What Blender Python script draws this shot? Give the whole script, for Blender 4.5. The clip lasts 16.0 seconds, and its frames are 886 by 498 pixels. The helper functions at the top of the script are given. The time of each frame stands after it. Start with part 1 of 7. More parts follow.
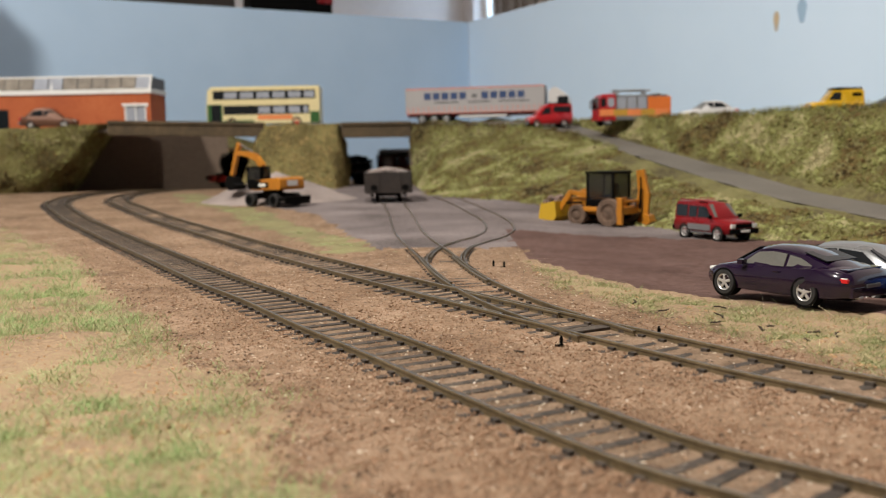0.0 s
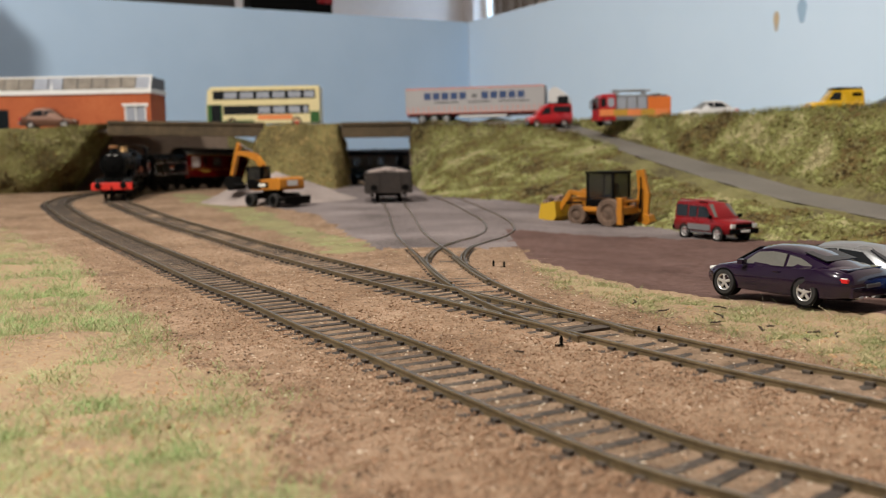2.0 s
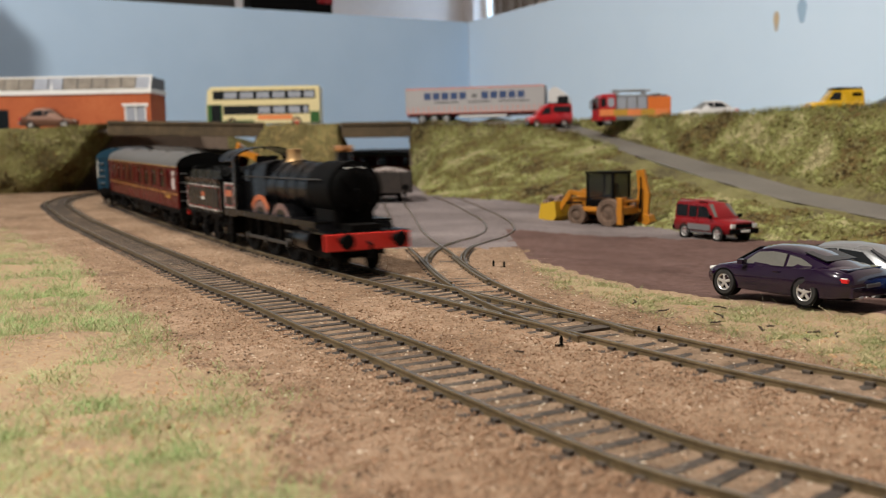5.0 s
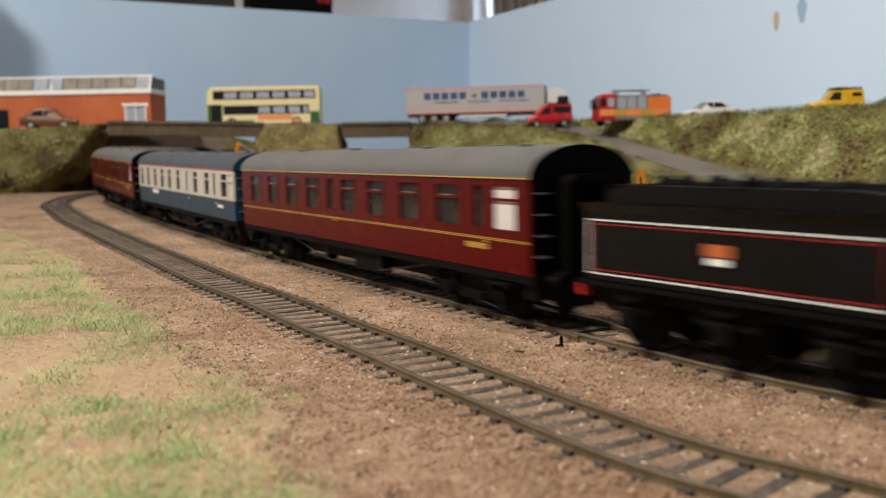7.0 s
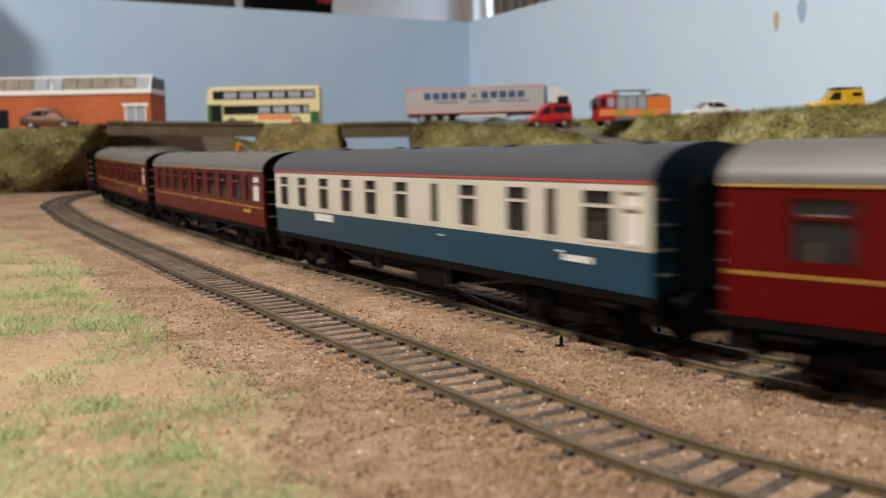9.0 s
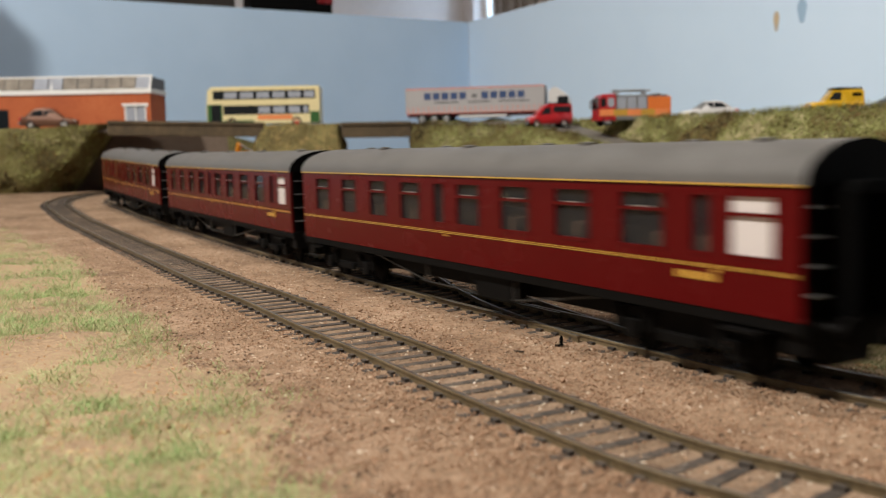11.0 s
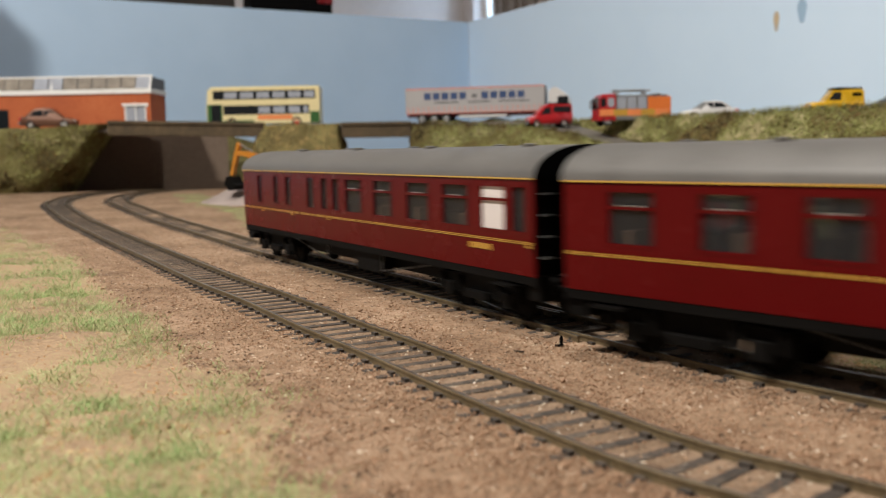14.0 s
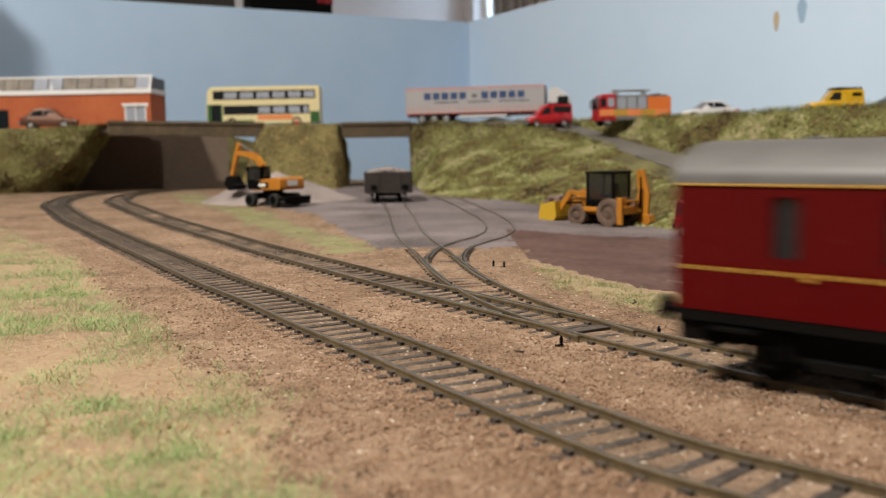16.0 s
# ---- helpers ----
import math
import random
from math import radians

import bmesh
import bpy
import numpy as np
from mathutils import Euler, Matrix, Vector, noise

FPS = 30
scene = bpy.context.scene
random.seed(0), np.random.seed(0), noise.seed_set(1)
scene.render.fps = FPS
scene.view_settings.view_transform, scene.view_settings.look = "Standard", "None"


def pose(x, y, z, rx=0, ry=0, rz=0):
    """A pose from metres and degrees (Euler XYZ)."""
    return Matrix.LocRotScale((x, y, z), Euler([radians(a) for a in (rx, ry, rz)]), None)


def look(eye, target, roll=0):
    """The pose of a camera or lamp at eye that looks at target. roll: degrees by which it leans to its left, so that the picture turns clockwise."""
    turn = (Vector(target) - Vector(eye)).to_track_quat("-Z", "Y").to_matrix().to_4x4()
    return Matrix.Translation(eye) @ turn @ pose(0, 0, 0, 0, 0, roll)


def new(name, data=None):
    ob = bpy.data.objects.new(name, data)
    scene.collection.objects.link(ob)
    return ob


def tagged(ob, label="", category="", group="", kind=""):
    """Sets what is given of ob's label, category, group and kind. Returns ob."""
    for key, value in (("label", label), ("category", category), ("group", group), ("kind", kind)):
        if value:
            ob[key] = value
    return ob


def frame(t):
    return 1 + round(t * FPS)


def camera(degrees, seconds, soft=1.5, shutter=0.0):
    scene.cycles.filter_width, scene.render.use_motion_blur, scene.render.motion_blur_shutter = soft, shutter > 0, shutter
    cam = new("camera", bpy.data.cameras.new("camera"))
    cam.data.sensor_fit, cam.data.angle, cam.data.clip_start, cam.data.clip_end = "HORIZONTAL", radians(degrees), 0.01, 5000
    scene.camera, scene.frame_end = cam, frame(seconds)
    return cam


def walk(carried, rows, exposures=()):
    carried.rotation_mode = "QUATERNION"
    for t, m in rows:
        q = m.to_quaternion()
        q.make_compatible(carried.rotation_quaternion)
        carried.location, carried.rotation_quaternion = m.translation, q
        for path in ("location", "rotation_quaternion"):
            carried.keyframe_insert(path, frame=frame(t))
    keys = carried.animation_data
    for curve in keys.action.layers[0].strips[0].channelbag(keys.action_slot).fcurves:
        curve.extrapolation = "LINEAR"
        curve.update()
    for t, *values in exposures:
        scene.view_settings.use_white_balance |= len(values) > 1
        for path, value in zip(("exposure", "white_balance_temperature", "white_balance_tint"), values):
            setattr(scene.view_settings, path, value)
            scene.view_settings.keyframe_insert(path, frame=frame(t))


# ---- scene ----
# A 4 mm scale model railway, built at its true size: lengths below are in millimetres
# (or, for models of vehicles, in full-size metres) and are brought to metres by part().
MM = 0.001
OO = 1 / 76.2

cam = camera(49.47, 16.0, soft=1.15, shutter=0.9)
EYE = Vector((0, 0, 0.05083))
VIEW = look(EYE, EYE + Vector((0, math.cos(0.103), -math.sin(0.103))), -1.10)
walk(cam, [(0.0, VIEW), (16.0, VIEW)])
cam.data.dof.use_dof = True
cam.data.dof.focus_distance = 0.315
cam.data.dof.aperture_fstop = 23.0


# ---- light ----
world = bpy.data.worlds.new("world")
scene.world = world
world.use_nodes = True
world.node_tree.nodes["Background"].inputs[0].default_value = (0.55, 0.66, 0.85, 1)
world.node_tree.nodes["Background"].inputs[1].default_value = 0.05
scene.view_settings.exposure = 0.0


def room_lamp(x, y, z, size, watts, colour):
    data = bpy.data.lights.new("ceiling_lamp_light", "AREA")
    data.shape, data.size, data.energy, data.color = "DISK", size, watts, colour
    ob = new("ceiling_lamp_light", data)
    ob.matrix_world = look((x, y, z), (x, y, 0))
    return ob


LAMPS = [(-0.80, -0.20, 1.38, 0.10, 51.0), (0.0, 0.42, 1.40, 0.10, 10.5)]
for lx, ly, lz, ls, lw in LAMPS:
    room_lamp(lx, ly, lz, ls, lw, (1.0, 0.95, 0.87))


# ---- helpers of this scene ----
def smooth(a, b, v):
    t = min(1.0, max(0.0, (v - a) / (b - a)))
    return t * t * (3 - 2 * t)


def ground_z(x, y):
    """Height of the baseboard's surface in mm."""
    return (9 * smooth(550, 1100, y) * (1 - 0.8 * smooth(1180, 1360, y))
            - 5 * smooth(40, 120, x) * smooth(300, 390, y) * (1 - smooth(700, 900, y)))


def part(name, bm, material, parent=None, label="", scale=MM, smooth_by=0.0):
    """One mesh object from a bmesh, under a thing or a part."""
    me = bpy.data.meshes.new(name)
    bm.normal_update()
    bm.to_mesh(me)
    bm.free()
    me.transform(Matrix.Diagonal((scale, scale, scale, 1)))
    for m in material if isinstance(material, (list, tuple)) else [material]:
        me.materials.append(m)
    if smooth_by:
        me.set_sharp_from_angle(angle=radians(smooth_by))
        me.shade_smooth() if smooth_by >= 180 else me.polygons.foreach_set("use_smooth", [True] * len(me.polygons))
    ob = new(name, me)
    if parent:
        ob.parent = parent
    if label:
        tagged(ob, label)
    return ob


def mesh_of(name, verts, faces, material, parent=None, scale=MM, smoothed=False):
    me = bpy.data.meshes.new(name)
    v = np.asarray(verts, dtype=float) * scale
    me.from_pydata(v.tolist(), [], faces if isinstance(faces, list) else faces.tolist())
    for m in material if isinstance(material, (list, tuple)) else [material]:
        me.materials.append(m)
    if smoothed:
        me.polygons.foreach_set("use_smooth", [True] * len(me.polygons))
    ob = new(name, me)
    if parent:
        ob.parent = parent
    return ob


def thing(name, label, category, m=None, group="", kind=""):
    ob = new(name)
    ob.empty_display_size = 0.01
    if m is not None:
        ob.matrix_basis = m
    return tagged(ob, label, category, group, kind)


def box(bm, x0, x1, y0, y1, z0, z1, bevel=0.0, mat=0):
    vs = [bm.verts.new(p) for p in ((x0, y0, z0), (x1, y0, z0), (x1, y1, z0), (x0, y1, z0), (x0, y0, z1), (x1, y0, z1), (x1, y1, z1), (x0, y1, z1))]
    fs = [bm.faces.new([vs[i] for i in f]) for f in ((3, 2, 1, 0), (4, 5, 6, 7), (0, 1, 5, 4), (1, 2, 6, 5), (2, 3, 7, 6), (3, 0, 4, 7))]
    for f in fs:
        f.material_index = mat
    if bevel:
        r = bmesh.ops.bevel(bm, geom=list({e for f in fs for e in f.edges}), offset=bevel, segments=2, affect="EDGES", profile=0.5)
        for f in r["faces"]:
            f.material_index = mat
    return bm


def cyl(bm, p, q, r, r2=None, n=16, mat=0, caps=True):
    """A cylinder or cone from p to q."""
    p, q = Vector(p), Vector(q)
    m = Matrix.Translation((p + q) / 2) @ (q - p).to_track_quat("Z", "Y").to_matrix().to_4x4()
    r = bmesh.ops.create_cone(bm, cap_ends=caps, segments=n, radius1=r, radius2=r if r2 is None else r2, depth=(q - p).length, matrix=m)
    for f in {f for v in r["verts"] for f in v.link_faces}:
        f.material_index = mat
    return bm


def ring(bm, c, axis, radii, n=24, mat=0):
    """A body of revolution about the axis through c: radii are (offset along the axis, radius)."""
    rot = Vector(axis).to_track_quat("Z", "Y").to_matrix()
    rows = [[bm.verts.new(Vector(c) + rot @ Vector((r * math.cos(2 * math.pi * k / n), r * math.sin(2 * math.pi * k / n), o))) for k in range(n)] for o, r in radii]
    for a, b in zip(rows, rows[1:]):
        for k in range(n):
            f = bm.faces.new((a[k], a[(k + 1) % n], b[(k + 1) % n], b[k]))
            f.material_index = mat
    return rows


def loft(bm, sections, closed=False, caps=True, mat=0):
    """Skin through sections, each a list of points of one length; closed: the section is a loop."""
    rows = [[bm.verts.new(p) for p in s] for s in sections]
    n = len(rows[0])
    for a, b in zip(rows, rows[1:]):
        for k in range(n if closed else n - 1):
            f = bm.faces.new((a[k], a[(k + 1) % n], b[(k + 1) % n], b[k]))
            f.material_index = mat
    if closed and caps:
        for r in (rows[0][::-1], rows[-1]):
            f = bm.faces.new(r)
            f.material_index = mat
    return rows


def prism(bm, outline, y0, y1, bevel=0.0, mat=0):
    """An outline of (x, z) points, thick from y0 to y1."""
    a = [bm.verts.new((x, y0, z)) for x, z in outline]
    b = [bm.verts.new((x, y1, z)) for x, z in outline]
    n = len(a)
    fs = [bm.faces.new(a), bm.faces.new(b[::-1])] + [bm.faces.new((a[(k + 1) % n], a[k], b[k], b[(k + 1) % n])) for k in range(n)]
    for f in fs:
        f.material_index = mat
    if bevel:
        bmesh.ops.bevel(bm, geom=list({e for f in fs for e in f.edges}), offset=bevel, segments=1, affect="EDGES")
    bmesh.ops.recalc_face_normals(bm, faces=bm.faces)
    return bm


def mirror_y(bm):
    """Adds the mirror image across y = 0."""
    r = bmesh.ops.duplicate(bm, geom=bm.verts[:] + bm.edges[:] + bm.faces[:])
    vs = [g for g in r["geom"] if isinstance(g, bmesh.types.BMVert)]
    for v in vs:
        v.co.y = -v.co.y
    bmesh.ops.reverse_faces(bm, faces=[g for g in r["geom"] if isinstance(g, bmesh.types.BMFace)])
    return bm


# ---- materials ----
def nodes_of(name):
    m = bpy.data.materials.new(name)
    m.use_nodes = True
    nt = m.node_tree
    return m, nt, nt.nodes["Principled BSDF"]


def surface(name, colours, grain=300.0, rough=0.8, bump=0.3, metal=0.0, patch=20.0, stops=None, coat=0.0, vary=0.0, relief=0.0006, detail=6.0):
    """Colours run through two scales of noise: grain and patches, both per metre."""
    m, nt, b = nodes_of(name)
    co = nt.nodes.new("ShaderNodeTexCoord")
    fine = nt.nodes.new("ShaderNodeTexNoise")
    fine.inputs["Scale"].default_value, fine.inputs["Detail"].default_value, fine.inputs["Roughness"].default_value = grain, detail, 0.65
    wide = nt.nodes.new("ShaderNodeTexNoise")
    wide.inputs["Scale"].default_value, wide.inputs["Detail"].default_value = patch, 4.0
    for n in (fine, wide):
        nt.links.new(co.outputs["Object"], n.inputs["Vector"])
    mix = nt.nodes.new("ShaderNodeMix")
    mix.inputs["Factor"].default_value = 0.5
    nt.links.new(fine.outputs["Fac"], mix.inputs["A"])
    nt.links.new(wide.outputs["Fac"], mix.inputs["B"])
    ramp = nt.nodes.new("ShaderNodeValToRGB")
    stops = stops or [0.34 + 0.32 * k / max(1, len(colours) - 1) for k in range(len(colours))]
    el = ramp.color_ramp.elements
    while len(el) < len(colours):
        el.new(0.5)
    for e, p, c in zip(el, stops, colours):
        e.position, e.color = p, (*c, 1)
    nt.links.new(mix.outputs["Result"], ramp.inputs["Fac"])
    out = ramp.outputs["Color"]
    if vary:
        info = nt.nodes.new("ShaderNodeObjectInfo")
        hsv = nt.nodes.new("ShaderNodeHueSaturation")
        mr = nt.nodes.new("ShaderNodeMapRange")
        mr.inputs["To Min"].default_value, mr.inputs["To Max"].default_value = 1 - vary, 1 + vary
        nt.links.new(info.outputs["Random"], mr.inputs["Value"])
        nt.links.new(mr.outputs["Result"], hsv.inputs["Value"])
        nt.links.new(out, hsv.inputs["Color"])
        out = hsv.outputs["Color"]
    nt.links.new(out, b.inputs["Base Color"])
    rr = nt.nodes.new("ShaderNodeMapRange")
    rr.inputs["To Min"].default_value, rr.inputs["To Max"].default_value = max(0.02, rough - 0.12), min(1, rough + 0.12)
    nt.links.new(wide.outputs["Fac"], rr.inputs["Value"])
    nt.links.new(rr.outputs["Result"], b.inputs["Roughness"])
    b.inputs["Metallic"].default_value = metal
    b.inputs["Coat Weight"].default_value = coat
    b.inputs["Coat Roughness"].default_value = 0.06
    if bump:
        bp = nt.nodes.new("ShaderNodeBump")
        bp.inputs["Strength"].default_value, bp.inputs["Distance"].default_value = bump, relief
        nt.links.new(fine.outputs["Fac"], bp.inputs["Height"])
        nt.links.new(bp.outputs["Normal"], b.inputs["Normal"])
    return m


def islands(name, colours, rough=0.9, sheen=0.0, patch=22.0, share=0.45, spread=0.76):
    """A colour per loose piece of a joined mesh."""
    m, nt, b = nodes_of(name)
    geo = nt.nodes.new("ShaderNodeNewGeometry")
    co = nt.nodes.new("ShaderNodeTexCoord")
    wide = nt.nodes.new("ShaderNodeTexNoise")
    wide.inputs["Scale"].default_value, wide.inputs["Detail"].default_value = patch, 3.0
    nt.links.new(co.outputs["Object"], wide.inputs["Vector"])
    mix = nt.nodes.new("ShaderNodeMix")
    mix.inputs["Factor"].default_value = share
    nt.links.new(geo.outputs["Random Per Island"], mix.inputs["A"])
    nt.links.new(wide.outputs["Fac"], mix.inputs["B"])
    ramp = nt.nodes.new("ShaderNodeValToRGB")
    el = ramp.color_ramp.elements
    while len(el) < len(colours):
        el.new(0.5)
    for k, (e, c) in enumerate(zip(el, colours)):
        e.position, e.color = 0.5 - spread / 2 + spread * k / (len(colours) - 1), (*c, 1)
    nt.links.new(mix.outputs["Result"], ramp.inputs["Fac"])
    nt.links.new(ramp.outputs["Color"], b.inputs["Base Color"])
    b.inputs["Roughness"].default_value = rough
    b.inputs["Sheen Weight"].default_value = sheen
    b.inputs["Specular IOR Level"].default_value = 0.25
    return m


def paint(name, c, rough=0.35, coat=0.0, metal=0.0, dirt=0.12, grain=900.0, shine=0.5):
    """Model paint: one colour with faint dust and unevenness."""
    d = tuple(v * (1 - dirt) for v in c)
    l = tuple(min(1, v * (1 + dirt * 0.6) + 0.001) for v in c)
    m = surface(name, [d, c, l], grain=grain, rough=rough, bump=0.04, metal=metal, patch=60.0, coat=coat, relief=0.0002)
    m.node_tree.nodes["Principled BSDF"].inputs["Specular IOR Level"].default_value = shine
    return m


def glass(name, tint=(0.9, 0.95, 0.95), rough=0.03, alpha=0.25):
    m, nt, b = nodes_of(name)
    b.inputs["Base Color"].default_value = (*tint, 1)
    b.inputs["Roughness"].default_value = rough
    b.inputs["Alpha"].default_value = alpha
    b.inputs["Specular IOR Level"].default_value = 0.3
    return m


def ballast_bed(name, dark, mid, light, pale, specks=True):
    """Crushed stone: fine grains and coarse crumbs over damp and dusty patches, with stray dark and pale bits."""
    m, nt, b = nodes_of(name)
    co = nt.nodes.new("ShaderNodeTexCoord")

    def grain(kind, scale, detail=3.0):
        n = nt.nodes.new(kind)
        n.inputs["Scale"].default_value = scale
        if kind == "ShaderNodeTexNoise":
            n.inputs["Detail"].default_value, n.inputs["Roughness"].default_value = detail, 0.6
        nt.links.new(co.outputs["Object"], n.inputs["Vector"])
        return n

    def blend(a, bb, f):
        n = nt.nodes.new("ShaderNodeMix")
        n.inputs["Factor"].default_value = f
        nt.links.new(a, n.inputs["A"])
        nt.links.new(bb, n.inputs["B"])
        return n.outputs["Result"]

    fine, crumb, patch = grain("ShaderNodeTexNoise", 1500), grain("ShaderNodeTexNoise", 260, 4.0), grain("ShaderNodeTexNoise", 22, 5.0)
    cell = grain("ShaderNodeTexVoronoi", 1300)
    tone = blend(blend(fine.outputs["Fac"], crumb.outputs["Fac"], 0.5), patch.outputs["Fac"], 0.36)
    ramp = nt.nodes.new("ShaderNodeValToRGB")
    el = ramp.color_ramp.elements
    while len(el) < 4:
        el.new(0.5)
    for e, p, c in zip(el, (0.37, 0.47, 0.54, 0.66), (dark, mid, light, pale)):
        e.position, e.color = p, (*c, 1)
    nt.links.new(tone, ramp.inputs["Fac"])
    split = nt.nodes.new("ShaderNodeSeparateColor")
    nt.links.new(cell.outputs["Color"], split.inputs["Color"])
    out = ramp.outputs["Color"]
    for lo, hi, colour, ch in ((0.988, 0.992, (0.55, 0.46, 0.35, 1), "Red"), (0.95, 0.97, (0.07, 0.048, 0.032, 1), "Green")) if specks else ():
        mr = nt.nodes.new("ShaderNodeMapRange")
        mr.inputs["From Min"].default_value, mr.inputs["From Max"].default_value = lo, hi
        nt.links.new(split.outputs[ch], mr.inputs["Value"])
        mx = nt.nodes.new("ShaderNodeMix")
        mx.data_type = "RGBA"
        nt.links.new(mr.outputs["Result"], mx.inputs[0])
        nt.links.new(out, mx.inputs[6])
        mx.inputs[7].default_value = colour
        out = mx.outputs[2]
    nt.links.new(out, b.inputs["Base Color"])
    b.inputs["Roughness"].default_value = 0.95
    b.inputs["Specular IOR Level"].default_value = 0.2
    bp = nt.nodes.new("ShaderNodeBump")
    bp.inputs["Strength"].default_value, bp.inputs["Distance"].default_value = 1.0, 0.0016
    nt.links.new(blend(fine.outputs["Fac"], crumb.outputs["Fac"], 0.6), bp.inputs["Height"])
    nt.links.new(bp.outputs["Normal"], b.inputs["Normal"])
    return m


